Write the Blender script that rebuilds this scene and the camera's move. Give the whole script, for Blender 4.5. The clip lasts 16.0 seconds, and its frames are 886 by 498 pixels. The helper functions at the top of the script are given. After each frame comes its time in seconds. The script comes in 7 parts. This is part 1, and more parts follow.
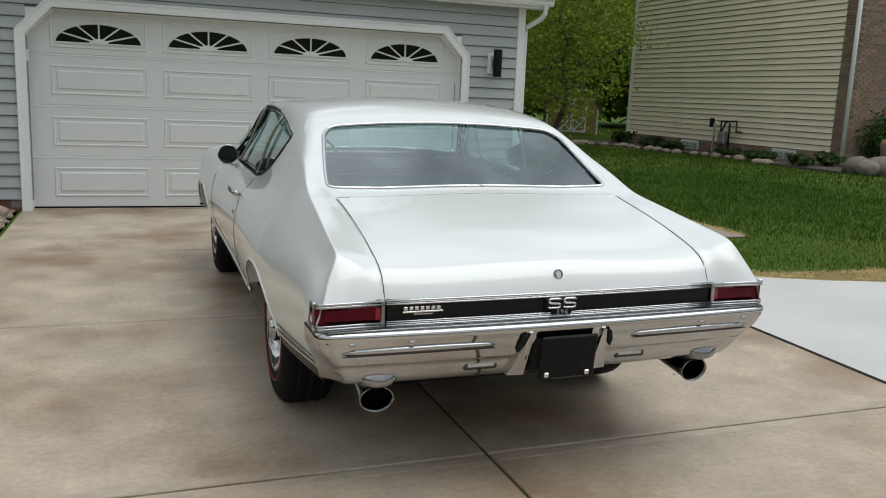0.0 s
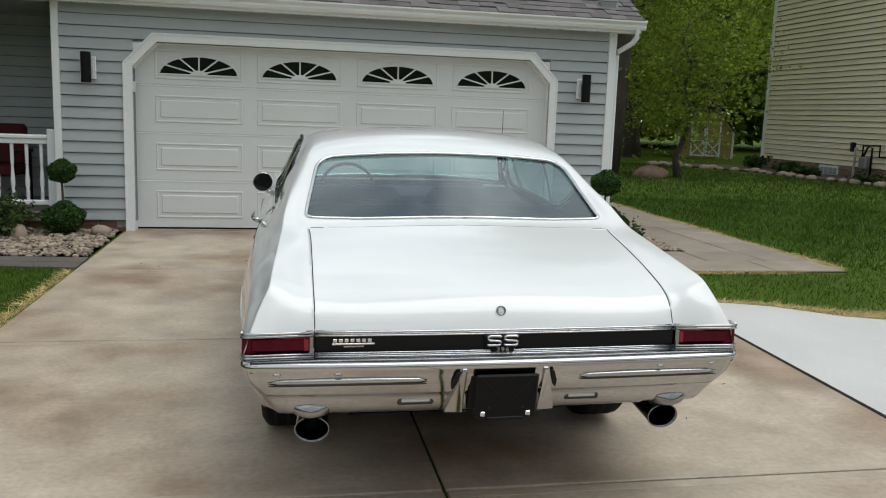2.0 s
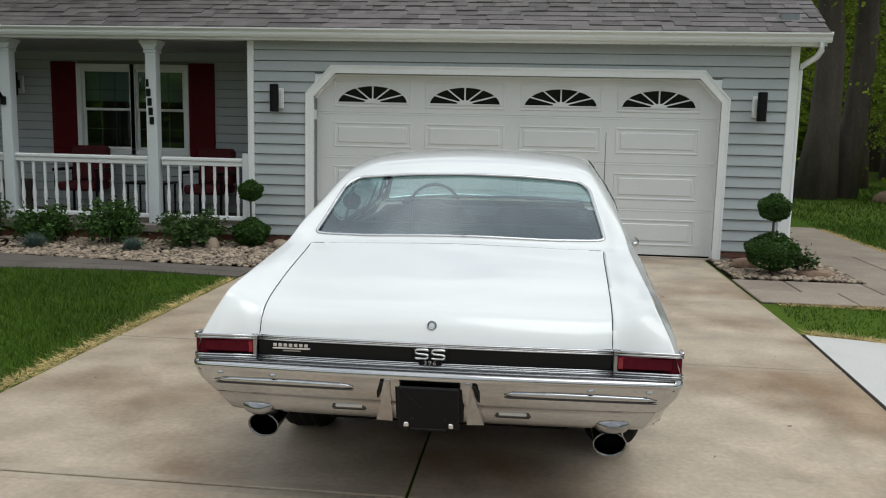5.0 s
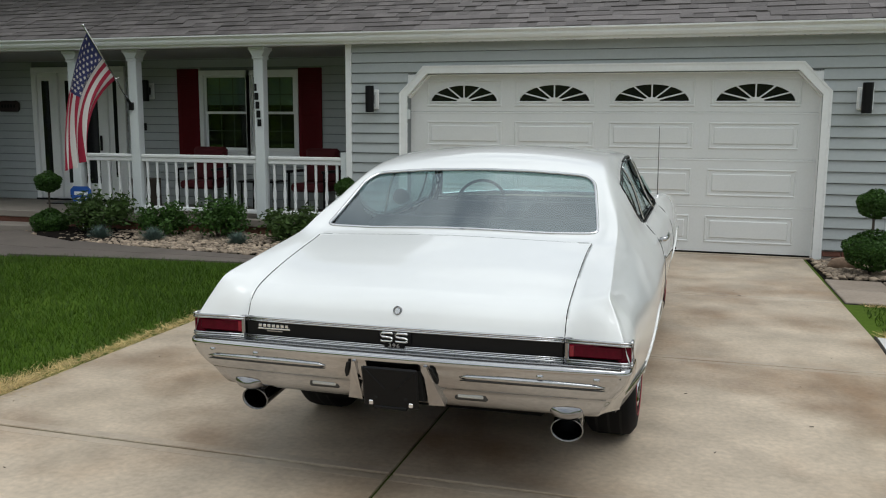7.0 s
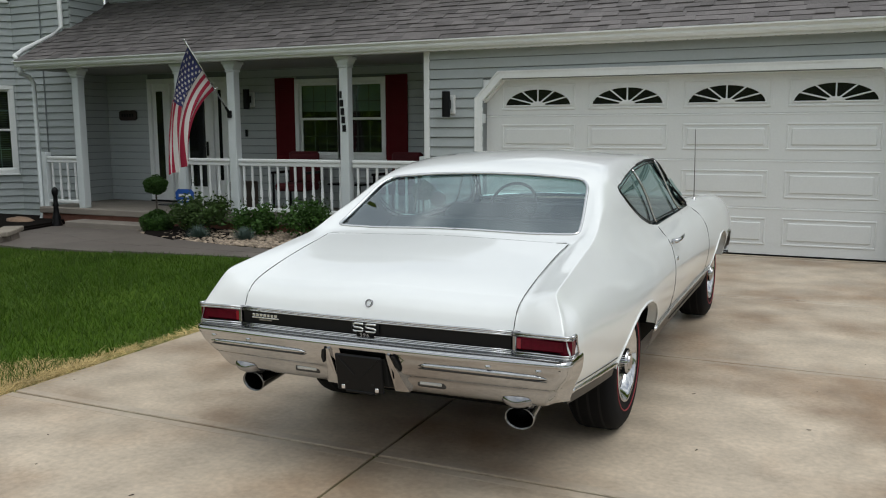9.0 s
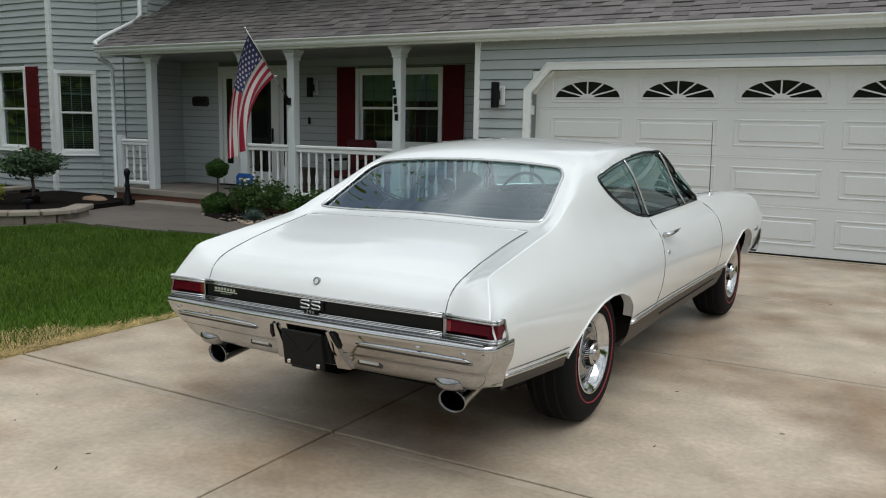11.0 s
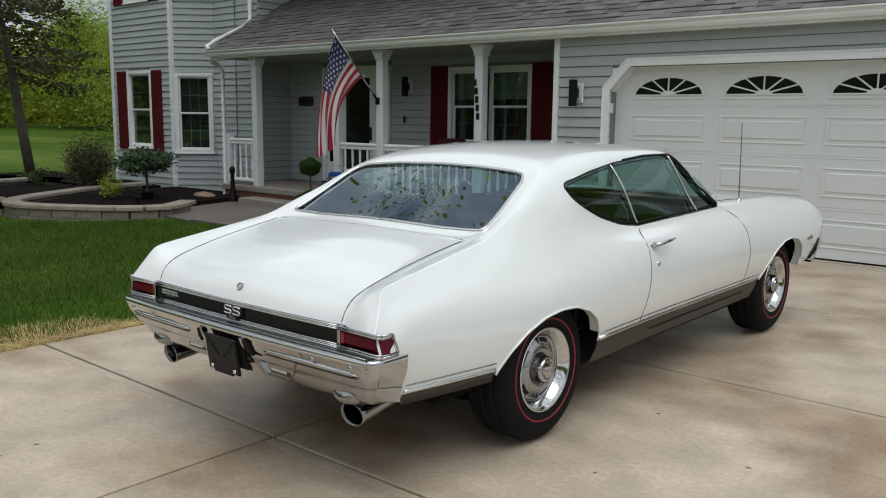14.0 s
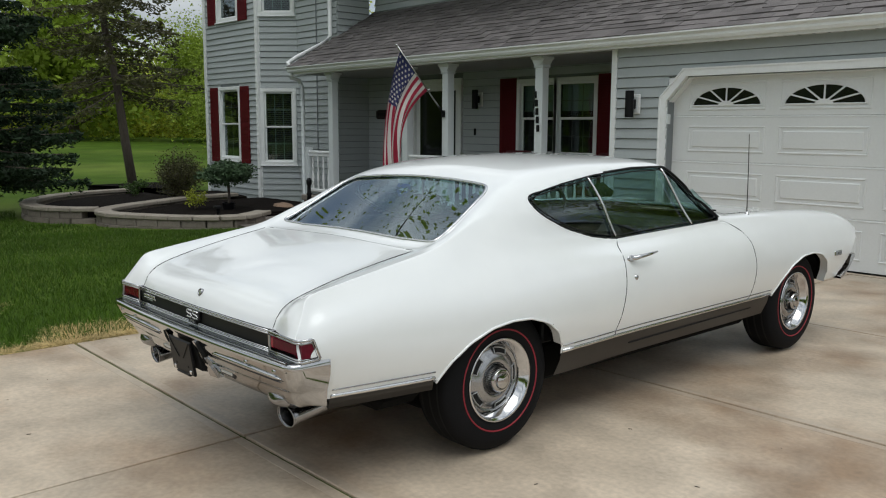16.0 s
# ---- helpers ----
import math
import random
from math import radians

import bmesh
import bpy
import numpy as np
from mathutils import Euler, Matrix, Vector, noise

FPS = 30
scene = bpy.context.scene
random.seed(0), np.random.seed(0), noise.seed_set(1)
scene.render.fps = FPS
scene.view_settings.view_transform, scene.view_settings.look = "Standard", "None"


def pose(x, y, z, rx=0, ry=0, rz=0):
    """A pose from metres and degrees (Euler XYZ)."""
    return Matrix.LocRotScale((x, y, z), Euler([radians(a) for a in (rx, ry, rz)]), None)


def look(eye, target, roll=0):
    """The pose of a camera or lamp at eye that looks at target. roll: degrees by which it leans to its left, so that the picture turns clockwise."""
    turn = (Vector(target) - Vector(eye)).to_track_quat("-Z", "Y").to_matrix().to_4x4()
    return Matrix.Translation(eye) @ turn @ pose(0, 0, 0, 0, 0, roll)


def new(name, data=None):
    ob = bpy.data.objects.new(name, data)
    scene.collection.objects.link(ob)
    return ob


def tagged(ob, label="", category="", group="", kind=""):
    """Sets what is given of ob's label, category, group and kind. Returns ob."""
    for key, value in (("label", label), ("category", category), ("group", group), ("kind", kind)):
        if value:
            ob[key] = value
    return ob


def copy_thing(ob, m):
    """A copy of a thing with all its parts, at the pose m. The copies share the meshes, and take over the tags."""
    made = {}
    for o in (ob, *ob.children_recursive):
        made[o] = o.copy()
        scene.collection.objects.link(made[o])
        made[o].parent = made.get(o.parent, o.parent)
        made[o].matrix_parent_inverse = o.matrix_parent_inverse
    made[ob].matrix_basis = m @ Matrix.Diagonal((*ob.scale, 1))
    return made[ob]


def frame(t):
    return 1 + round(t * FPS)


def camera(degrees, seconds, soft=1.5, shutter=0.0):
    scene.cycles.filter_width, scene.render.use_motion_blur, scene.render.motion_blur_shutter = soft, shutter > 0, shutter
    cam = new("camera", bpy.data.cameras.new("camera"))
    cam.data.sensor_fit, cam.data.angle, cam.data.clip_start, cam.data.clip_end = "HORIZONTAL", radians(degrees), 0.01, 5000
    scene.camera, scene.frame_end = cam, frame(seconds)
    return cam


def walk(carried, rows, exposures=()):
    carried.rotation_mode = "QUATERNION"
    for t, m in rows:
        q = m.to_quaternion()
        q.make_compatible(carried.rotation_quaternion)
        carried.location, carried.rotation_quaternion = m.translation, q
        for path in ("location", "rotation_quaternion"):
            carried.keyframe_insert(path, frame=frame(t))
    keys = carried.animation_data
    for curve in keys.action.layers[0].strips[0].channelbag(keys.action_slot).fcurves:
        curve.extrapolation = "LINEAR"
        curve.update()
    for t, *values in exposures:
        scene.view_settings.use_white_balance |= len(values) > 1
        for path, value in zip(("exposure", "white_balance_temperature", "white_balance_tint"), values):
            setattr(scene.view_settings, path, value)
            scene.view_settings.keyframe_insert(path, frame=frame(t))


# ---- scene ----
cam = camera(55.6, 16.0, soft=1.1)
METRES, EYE, TILT, LEAN, TURN = 5.51, 1.39, 0.0, 0.0, -20.7
ROWS = [
    (0.0, 0.0, 0.0, 0.0, 0.42, -10.26, -2.34),
    (0.5, 0.0321, 0.0094, 0.0017, 2.77, -10.16, -2.59),
    (1.0, 0.0642, 0.014, 0.0031, 5.12, -9.86, -2.49),
    (1.5, 0.0942, 0.0145, 0.0062, 7.52, -9.45, -2.34),
    (2.0, 0.1256, 0.0153, 0.0113, 10.01, -9.08, -2.04),
    (2.5, 0.1623, 0.0179, 0.0132, 12.78, -8.74, -1.85),
    (3.0, 0.1965, 0.0219, 0.0132, 15.67, -8.51, -1.49),
    (3.5, 0.2275, 0.0266, 0.0126, 18.63, -8.3, -1.28),
    (4.0, 0.26, 0.036, 0.0156, 21.55, -8.13, -1.34),
    (6.5, 0.416, 0.0869, 0.0172, 34.5, -8.14, -0.66),
    (7.0, 0.4437, 0.0935, 0.0168, 36.72, -8.26, -0.43),
    (7.5, 0.4713, 0.0956, 0.0165, 38.88, -8.3, -0.18),
    (8.0, 0.4994, 0.1021, 0.0195, 40.98, -8.34, 0.2),
    (8.5, 0.5287, 0.1189, 0.0212, 43.1, -8.25, 0.21),
    (9.0, 0.5599, 0.132, 0.0209, 45.02, -8.12, 0.21),
    (11.5, 0.6432, 0.2349, 0.0126, 52.85, -8.89, -1.13),
    (12.0, 0.6478, 0.262, 0.0159, 54.47, -9.19, -1.05),
    (12.5, 0.658, 0.2906, 0.0174, 56.19, -9.31, -1.17),
    (13.0, 0.6734, 0.3159, 0.0184, 57.84, -9.29, -1.1),
    (13.5, 0.6938, 0.3396, 0.019, 59.54, -9.13, -0.89),
    (14.0, 0.7137, 0.3644, 0.0226, 61.27, -8.97, -0.68),
    (14.5, 0.7292, 0.3955, 0.0237, 63.13, -8.78, -0.69),
    (15.0, 0.7455, 0.4237, 0.0235, 64.99, -8.62, -0.53),
    (15.5, 0.765, 0.4478, 0.0232, 66.85, -8.43, -0.37),
    (16.0, 0.7831, 0.4739, 0.0255, 68.68, -8.25, -0.27),
]
walk(cam, [(t, pose(0, 0, EYE, TILT, LEAN, TURN) @ pose(METRES * x, METRES * y, METRES * z, 90 + pitch, roll, yaw)) for t, x, y, z, yaw, pitch, roll in ROWS], exposures=[(0.0, -0.25), (3.0, -0.19), (16.0, -0.17)])

# ---- light ----
SUN_EL, SUN_AZ = 68.0, 112.0          # degrees; azimuth clockwise from +y
world = bpy.data.worlds.new("world")
scene.world = world
world.use_nodes = True
wn, wl = world.node_tree.nodes, world.node_tree.links
wn.clear()
w_out = wn.new("ShaderNodeOutputWorld")
w_bg = wn.new("ShaderNodeBackground")
w_sky = wn.new("ShaderNodeTexSky")
w_sky.sky_type, w_sky.sun_disc = "NISHITA", False
w_sky.sun_elevation, w_sky.sun_rotation = radians(SUN_EL), radians(SUN_AZ)
w_sky.air_density, w_sky.dust_density = 1.0, 2.0
# broken cloud cover over the whole dome
w_tc = wn.new("ShaderNodeTexCoord")
w_map = wn.new("ShaderNodeMapping")
w_map.inputs["Scale"].default_value = (1.0, 1.0, 2.6)
w_noise = wn.new("ShaderNodeTexNoise")
w_noise.inputs["Scale"].default_value, w_noise.inputs["Detail"].default_value = 2.6, 7.0
w_noise.inputs["Roughness"].default_value = 0.55
w_ramp = wn.new("ShaderNodeValToRGB")
w_ramp.color_ramp.elements[0].position, w_ramp.color_ramp.elements[1].position = 0.28, 0.46
w_noise2 = wn.new("ShaderNodeTexNoise")
w_noise2.inputs["Scale"].default_value, w_noise2.inputs["Detail"].default_value = 4.3, 6.0
w_shade = wn.new("ShaderNodeValToRGB")
w_shade.color_ramp.elements[0].position, w_shade.color_ramp.elements[0].color = 0.36, (3.4, 3.9, 4.35, 1)
w_shade.color_ramp.elements[1].position, w_shade.color_ramp.elements[1].color = 0.62, (9.2, 9.65, 9.8, 1)
w_mix = wn.new("ShaderNodeMix")
w_mix.data_type = "RGBA"
wl.new(w_tc.outputs["Generated"], w_map.inputs["Vector"])
wl.new(w_map.outputs["Vector"], w_noise.inputs["Vector"])
wl.new(w_map.outputs["Vector"], w_noise2.inputs["Vector"])
wl.new(w_noise.outputs["Fac"], w_ramp.inputs["Fac"])
wl.new(w_noise2.outputs["Fac"], w_shade.inputs["Fac"])
# an overcast dome: brighter overhead than near the horizon
w_sep = wn.new("ShaderNodeSeparateXYZ")
w_grad = wn.new("ShaderNodeMapRange")
w_grad.inputs["From Min"].default_value, w_grad.inputs["From Max"].default_value = 0.0, 0.9
w_grad.inputs["To Min"].default_value, w_grad.inputs["To Max"].default_value = 0.80, 1.3
w_dim = wn.new("ShaderNodeVectorMath")
w_dim.operation = "SCALE"
wl.new(w_tc.outputs["Generated"], w_sep.inputs["Vector"])
wl.new(w_sep.outputs["Z"], w_grad.inputs["Value"])
wl.new(w_shade.outputs["Color"], w_dim.inputs[0])
wl.new(w_grad.outputs["Result"], w_dim.inputs["Scale"])
wl.new(w_ramp.outputs["Color"], w_mix.inputs["Factor"])
wl.new(w_sky.outputs["Color"], w_mix.inputs["A"])
wl.new(w_dim.outputs[0], w_mix.inputs["B"])
wl.new(w_mix.outputs["Result"], w_bg.inputs["Color"])
w_bg.inputs["Strength"].default_value = 0.117
wl.new(w_bg.outputs["Background"], w_out.inputs["Surface"])

sun = new("sun", bpy.data.lights.new("sun", "SUN"))
sun.data.energy, sun.data.angle, sun.data.color = 1.5, radians(50), (0.975, 1.0, 0.98)
_az, _el = radians(SUN_AZ), radians(SUN_EL)
sun.matrix_world = look((0, 0, 20), Vector((0, 0, 20)) - Vector((math.sin(_az) * math.cos(_el), math.cos(_az) * math.cos(_el), math.sin(_el))))


# ---- materials ----
def rgba(c):
    return (c[0], c[1], c[2], 1.0)


def material(name, base, rough=0.6, metal=0.0, vary=0.12, scale=3.0, fine=60.0, bump=0.0, bump_scale=80.0,
             coat=0.0, island=0.0, objrand=0.0, second=None, second_scale=1.2, second_pos=(0.45, 0.65), stretch=(1, 1, 1), spec=0.5, rough_vary=0.0, sheen=0.0):
    """Principled paint, stone or wood: two scales of tone, an optional second colour in patches, and fine relief."""
    m = bpy.data.materials.new(name)
    m.use_nodes = True
    n, l = m.node_tree.nodes, m.node_tree.links
    p = n["Principled BSDF"]
    p.inputs["Roughness"].default_value, p.inputs["Metallic"].default_value = rough, metal
    p.inputs["Coat Weight"].default_value, p.inputs["Coat Roughness"].default_value = coat, 0.03
    p.inputs["Specular IOR Level"].default_value = spec
    tc = n.new("ShaderNodeTexCoord")
    mp = n.new("ShaderNodeMapping")
    mp.inputs["Scale"].default_value = stretch
    l.new(tc.outputs["Object"], mp.inputs["Vector"])
    geo = n.new("ShaderNodeNewGeometry")
    col = n.new("ShaderNodeRGB")
    col.outputs[0].default_value = rgba(base)
    last = col.outputs[0]
    if second:
        nz = n.new("ShaderNodeTexNoise")
        nz.inputs["Scale"].default_value, nz.inputs["Detail"].default_value = second_scale, 6.0
        l.new(mp.outputs["Vector"], nz.inputs["Vector"])
        rp = n.new("ShaderNodeMapRange")
        rp.inputs["From Min"].default_value, rp.inputs["From Max"].default_value = second_pos
        l.new(nz.outputs["Fac"], rp.inputs["Value"])
        mx = n.new("ShaderNodeMix")
        mx.data_type = "RGBA"
        l.new(rp.outputs["Result"], mx.inputs["Factor"])
        l.new(last, mx.inputs["A"])
        mx.inputs["B"].default_value = rgba(second)
        last = mx.outputs["Result"]
    total = None
    terms = []
    if vary > 0:
        for s, k in ((scale, vary), (fine, vary * 0.7)):
            nz = n.new("ShaderNodeTexNoise")
            nz.inputs["Scale"].default_value, nz.inputs["Detail"].default_value = s, 5.0
            l.new(mp.outputs["Vector"], nz.inputs["Vector"])
            r = n.new("ShaderNodeMapRange")
            r.inputs["From Min"].default_value, r.inputs["From Max"].default_value = 0.3, 0.7
            r.inputs["To Min"].default_value, r.inputs["To Max"].default_value = 1 - k, 1 + k
            l.new(nz.outputs["Fac"], r.inputs["Value"])
            terms.append(r.outputs["Result"])
    if island > 0:
        r = n.new("ShaderNodeMapRange")
        r.inputs["To Min"].default_value, r.inputs["To Max"].default_value = 1 - island, 1 + island
        l.new(geo.outputs["Random Per Island"], r.inputs["Value"])
        terms.append(r.outputs["Result"])
    if objrand > 0:
        oi = n.new("ShaderNodeObjectInfo")
        r = n.new("ShaderNodeMapRange")
        r.inputs["To Min"].default_value, r.inputs["To Max"].default_value = 1 - objrand, 1 + objrand
        l.new(oi.outputs["Random"], r.inputs["Value"])
        terms.append(r.outputs["Result"])
    for tm in terms:
        if total is None:
            total = tm
        else:
            mu = n.new("ShaderNodeMath")
            mu.operation = "MULTIPLY"
            l.new(total, mu.inputs[0]), l.new(tm, mu.inputs[1])
            total = mu.outputs[0]
    if total is not None:
        vm = n.new("ShaderNodeVectorMath")
        vm.operation = "SCALE"
        l.new(last, vm.inputs[0]), l.new(total, vm.inputs["Scale"])
        last = vm.outputs[0]
    l.new(last, p.inputs["Base Color"])
    if bump > 0:
        nz = n.new("ShaderNodeTexNoise")
        nz.inputs["Scale"].default_value, nz.inputs["Detail"].default_value = bump_scale, 4.0
        l.new(mp.outputs["Vector"], nz.inputs["Vector"])
        b = n.new("ShaderNodeBump")
        b.inputs["Strength"].default_value, b.inputs["Distance"].default_value = bump, 0.01
        l.new(nz.outputs["Fac"], b.inputs["Height"])
        l.new(b.outputs["Normal"], p.inputs["Normal"])
    if rough_vary > 0:
        nz = n.new("ShaderNodeTexNoise")
        nz.inputs["Scale"].default_value, nz.inputs["Detail"].default_value = 2.2, 6.0
        l.new(mp.outputs["Vector"], nz.inputs["Vector"])
        r = n.new("ShaderNodeMapRange")
        r.inputs["From Min"].default_value, r.inputs["From Max"].default_value = 0.3, 0.7
        r.inputs["To Min"].default_value, r.inputs["To Max"].default_value = rough - rough_vary, rough + rough_vary
        l.new(nz.outputs["Fac"], r.inputs["Value"])
        l.new(r.outputs["Result"], p.inputs["Roughness"])
    return m


def glass_mat(name, tint, rough=0.0, body=0.3):
    """Thin window glass: clear, tinted, and mirror-like at its surface."""
    m = bpy.data.materials.new(name)
    m.use_nodes = True
    n, l = m.node_tree.nodes, m.node_tree.links
    n.clear()
    out = n.new("ShaderNodeOutputMaterial")
    tr = n.new("ShaderNodeBsdfTransparent")
    tr.inputs["Color"].default_value = rgba(tint)
    gl = n.new("ShaderNodeBsdfGlossy")
    gl.inputs["Roughness"].default_value = rough
    # blue of the mirrored sky put into the gloss colour
    gl.inputs["Color"].default_value = (0.86, 0.96, 1.0, 1)
    lw = n.new("ShaderNodeLayerWeight")
    lw.inputs["Blend"].default_value = 0.5
    pw = n.new("ShaderNodeMath")
    pw.operation, pw.inputs[1].default_value = "POWER", 3.2
    fr = n.new("ShaderNodeMath")
    fr.operation, fr.inputs[1].default_value, fr.inputs[2].default_value = "MULTIPLY_ADD", 0.85, body
    l.new(lw.outputs["Facing"], pw.inputs[0]), l.new(pw.outputs[0], fr.inputs[0])
    mx = n.new("ShaderNodeMixShader")
    l.new(fr.outputs[0], mx.inputs["Fac"])
    l.new(tr.outputs["BSDF"], mx.inputs[1]), l.new(gl.outputs["BSDF"], mx.inputs[2])
    l.new(mx.outputs["Shader"], out.inputs["Surface"])
    return m


CAR_WHITE = material("car_white_paint", (0.80, 0.81, 0.807), rough=0.28, vary=0.012, scale=1.5, fine=9, coat=1.0)
CHROME = material("chrome", (0.50, 0.50, 0.505), rough=0.06, metal=1.0, vary=0.03)
BRIGHT_TRIM = material("polished_trim", (0.70, 0.70, 0.71), rough=0.14, metal=1.0, vary=0.03)
DARK_CHROME = material("shaded_steel", (0.33, 0.33, 0.34), rough=0.16, metal=1.0, vary=0.05)
# near-black steel; also puts shade into bumper grooves, slots and notches
NEAR_BLACK_STEEL = material("near_black_steel", (0.07, 0.07, 0.072), rough=0.3, metal=0.8, vary=0.1)
CAR_BLACK = material("satin_black_paint", (0.006, 0.006, 0.007), rough=0.42, vary=0.1, spec=0.25)
# near-black: the shade of gaps, slots and recesses put into colour
GAP_BLACK = material("shut_line_shadow", (0.006, 0.006, 0.006), rough=0.9, vary=0.0)
ROCKER = material("satin_rocker_paint", (0.017, 0.015, 0.014), rough=0.36, vary=0.2, scale=4)
FILLER = material("dark_gloss_filler", (0.012, 0.016, 0.018), rough=0.12, vary=0.1, coat=0.4)
UNDERBODY = material("dark_underbody", (0.005, 0.005, 0.005), rough=0.9, vary=0.2, spec=0.1)
RUBBER = material("tyre_rubber", (0.006, 0.006, 0.007), rough=0.8, spec=0.18, vary=0.12, bump=0.1, bump_scale=120)
RED_LINE = material("red_stripe_rubber", (0.25, 0.009, 0.022), rough=0.55, vary=0.05)
# porch shade is put into this grey, far darker than the soffit
PORCH_CEIL = material("shade_grey_porch_ceiling", (0.26, 0.26, 0.25), rough=0.6, vary=0.04)
WHEEL_CHROME = material("polished_wheel", (0.60, 0.60, 0.61), rough=0.10, metal=1.0, vary=0.04)
WHEEL_DISC = material("silver_wheel_disc", (0.36, 0.36, 0.365), rough=0.22, metal=0.9, vary=0.05)
WHEEL_SILVER = material("silver_wheel_paint", (0.46, 0.46, 0.47), rough=0.3, metal=0.7, vary=0.04)
LENS_RED = material("red_lamp_lens", (0.105, 0.002, 0.012), rough=0.25, vary=0.12, scale=30, coat=0.05, spec=0.15)
LENS_BRIGHT = material("bright_red_reflector", (0.30, 0.004, 0.02), rough=0.2, vary=0.1, scale=60, coat=0.3)
LENS_CLEAR = material("clear_lamp_lens", (0.55, 0.55, 0.53), rough=0.15, vary=0.05, coat=0.6)
VINYL_BLACK = material("black_vinyl", (0.012, 0.012, 0.013), rough=0.55, vary=0.1, spec=0.25)
BADGE_SILVER = material("badge_silver", (0.75, 0.75, 0.75), rough=0.25, metal=0.9, vary=0.03)
CAR_GLASS = glass_mat("car_glass", (0.70, 0.89, 0.88), body=0.17)
SIDE_GLASS = glass_mat("side_glass", (0.56, 0.76, 0.75), body=0.10)
HOUSE_GLASS = glass_mat("house_window_glass", (0.85, 0.88, 0.87), body=0.045)
SIDING = material("blue_grey_siding", (0.41, 0.442, 0.45), rough=0.55, vary=0.035, scale=1.3, fine=25, objrand=0.02, bump=0.03, bump_scale=40)
# toned dark so the slots under the boards read as lap shade
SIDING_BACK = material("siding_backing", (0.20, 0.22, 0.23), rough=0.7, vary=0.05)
TRIM_WHITE = material("white_trim_paint", (0.83, 0.845, 0.845), rough=0.45, vary=0.03, scale=2, fine=30)
POST_GREY = material("porch_post_paint", (0.66, 0.70, 0.71), rough=0.5, vary=0.03)
DOOR_WHITE = material("garage_door_paint", (0.735, 0.752, 0.752), rough=0.42, vary=0.025, scale=1.5, fine=40, bump=0.02, bump_scale=150)
BLACK_METAL = material("black_metal", (0.005, 0.005, 0.006), rough=0.4, vary=0.1, spec=0.2)
BLACK_PANE = material("dark_interior_pane", (0.01, 0.011, 0.012), rough=0.08, vary=0.0)
PLAQUE_BROWN = material("dark_plaque_wood", (0.020, 0.009, 0.008), rough=0.6, vary=0.2, scale=9)
SHUTTER_RED = material("dark_red_shutter_paint", (0.105, 0.006, 0.010), rough=0.55, vary=0.06, spec=0.12)
CONCRETE = material("driveway_concrete", (0.475, 0.389, 0.298), rough=0.42, vary=0.18, scale=3.1, fine=34, bump=0.12, bump_scale=210,
                    second=(0.275, 0.183, 0.115), second_scale=0.95, second_pos=(0.46, 0.68), rough_vary=0.14, objrand=0.05)
CONCRETE_EDGE = material("tooled_concrete_margin", (0.457, 0.380, 0.298), rough=0.40, vary=0.13, scale=4.0, fine=30, bump=0.05, bump_scale=210,
                         second=(0.31, 0.22, 0.15), second_scale=0.95, second_pos=(0.46, 0.72))
PALE_CONCRETE = material("pale_new_concrete", (0.56, 0.55, 0.53), rough=0.75, vary=0.06, scale=1.3, fine=60, bump=0.1, bump_scale=160)
# dirt in paving joints; also the lap shade on the neighbouring wall
JOINT_LAP_DARK = material("joint_dirt_and_lap_shade", (0.035, 0.03, 0.025), rough=0.95, vary=0.2)
STAMPED_TAN = material("stamped_tan_concrete", (0.29, 0.235, 0.19), rough=0.6, vary=0.16, scale=2.2, fine=30, bump=0.2, bump_scale=30, objrand=0.10)
STAMPED = material("stamped_grey_concrete", (0.125, 0.105, 0.092), rough=0.6, vary=0.14, scale=2.2, fine=40, bump=0.2, bump_scale=30, objrand=0.08)
PORCH_CONC = material("porch_concrete", (0.24, 0.21, 0.18), rough=0.75, vary=0.08, bump=0.1)
BRICK_RED = material("red_brown_brick", (0.20, 0.085, 0.06), rough=0.85, vary=0.15, scale=6, fine=60, bump=0.2, bump_scale=90, objrand=0.2)
MORTAR = material("mortar", (0.34, 0.31, 0.28), rough=0.9, vary=0.1, bump=0.1)
SOFFIT_MAT = material("soffit_white", (0.66, 0.66, 0.64), rough=0.55, vary=0.03)


def leafy(name, base, through_=0.35, rough=0.55, vary=0.2, scale=0.8, fine=6.0, island=0.4):
    """Leaves and grass: diffuse and slightly glossy, with light passing through the blade."""
    m = material(name, base, rough=rough, vary=vary, scale=scale, fine=fine, island=island, spec=0.3)
    n, l = m.node_tree.nodes, m.node_tree.links
    p, out = n["Principled BSDF"], n["Material Output"]
    tl = n.new("ShaderNodeBsdfTranslucent")
    l.new(p.inputs["Base Color"].links[0].from_socket, tl.inputs["Color"])
    mx = n.new("ShaderNodeMixShader")
    mx.inputs["Fac"].default_value = through_
    l.new(p.outputs["BSDF"], mx.inputs[1]), l.new(tl.outputs["BSDF"], mx.inputs[2])
    l.new(mx.outputs["Shader"], out.inputs["Surface"])
    return m


GROUND_GRASS = material("lawn_ground", (0.048, 0.088, 0.008), rough=0.9, spec=0.08, vary=0.18, scale=0.7, fine=30, bump=0.3, bump_scale=60, second=(0.095, 0.135, 0.022), second_scale=0.12)
BLADE = leafy("grass_blades", (0.053, 0.108, 0.008), 0.3, fine=9)
STRAW = material("cut_dry_grass", (0.52, 0.39, 0.17), rough=0.8, vary=0.2, island=0.35)
STONES = material("river_stones", (0.30, 0.235, 0.175), rough=0.75, vary=0.12, scale=9, fine=60, island=0.45)
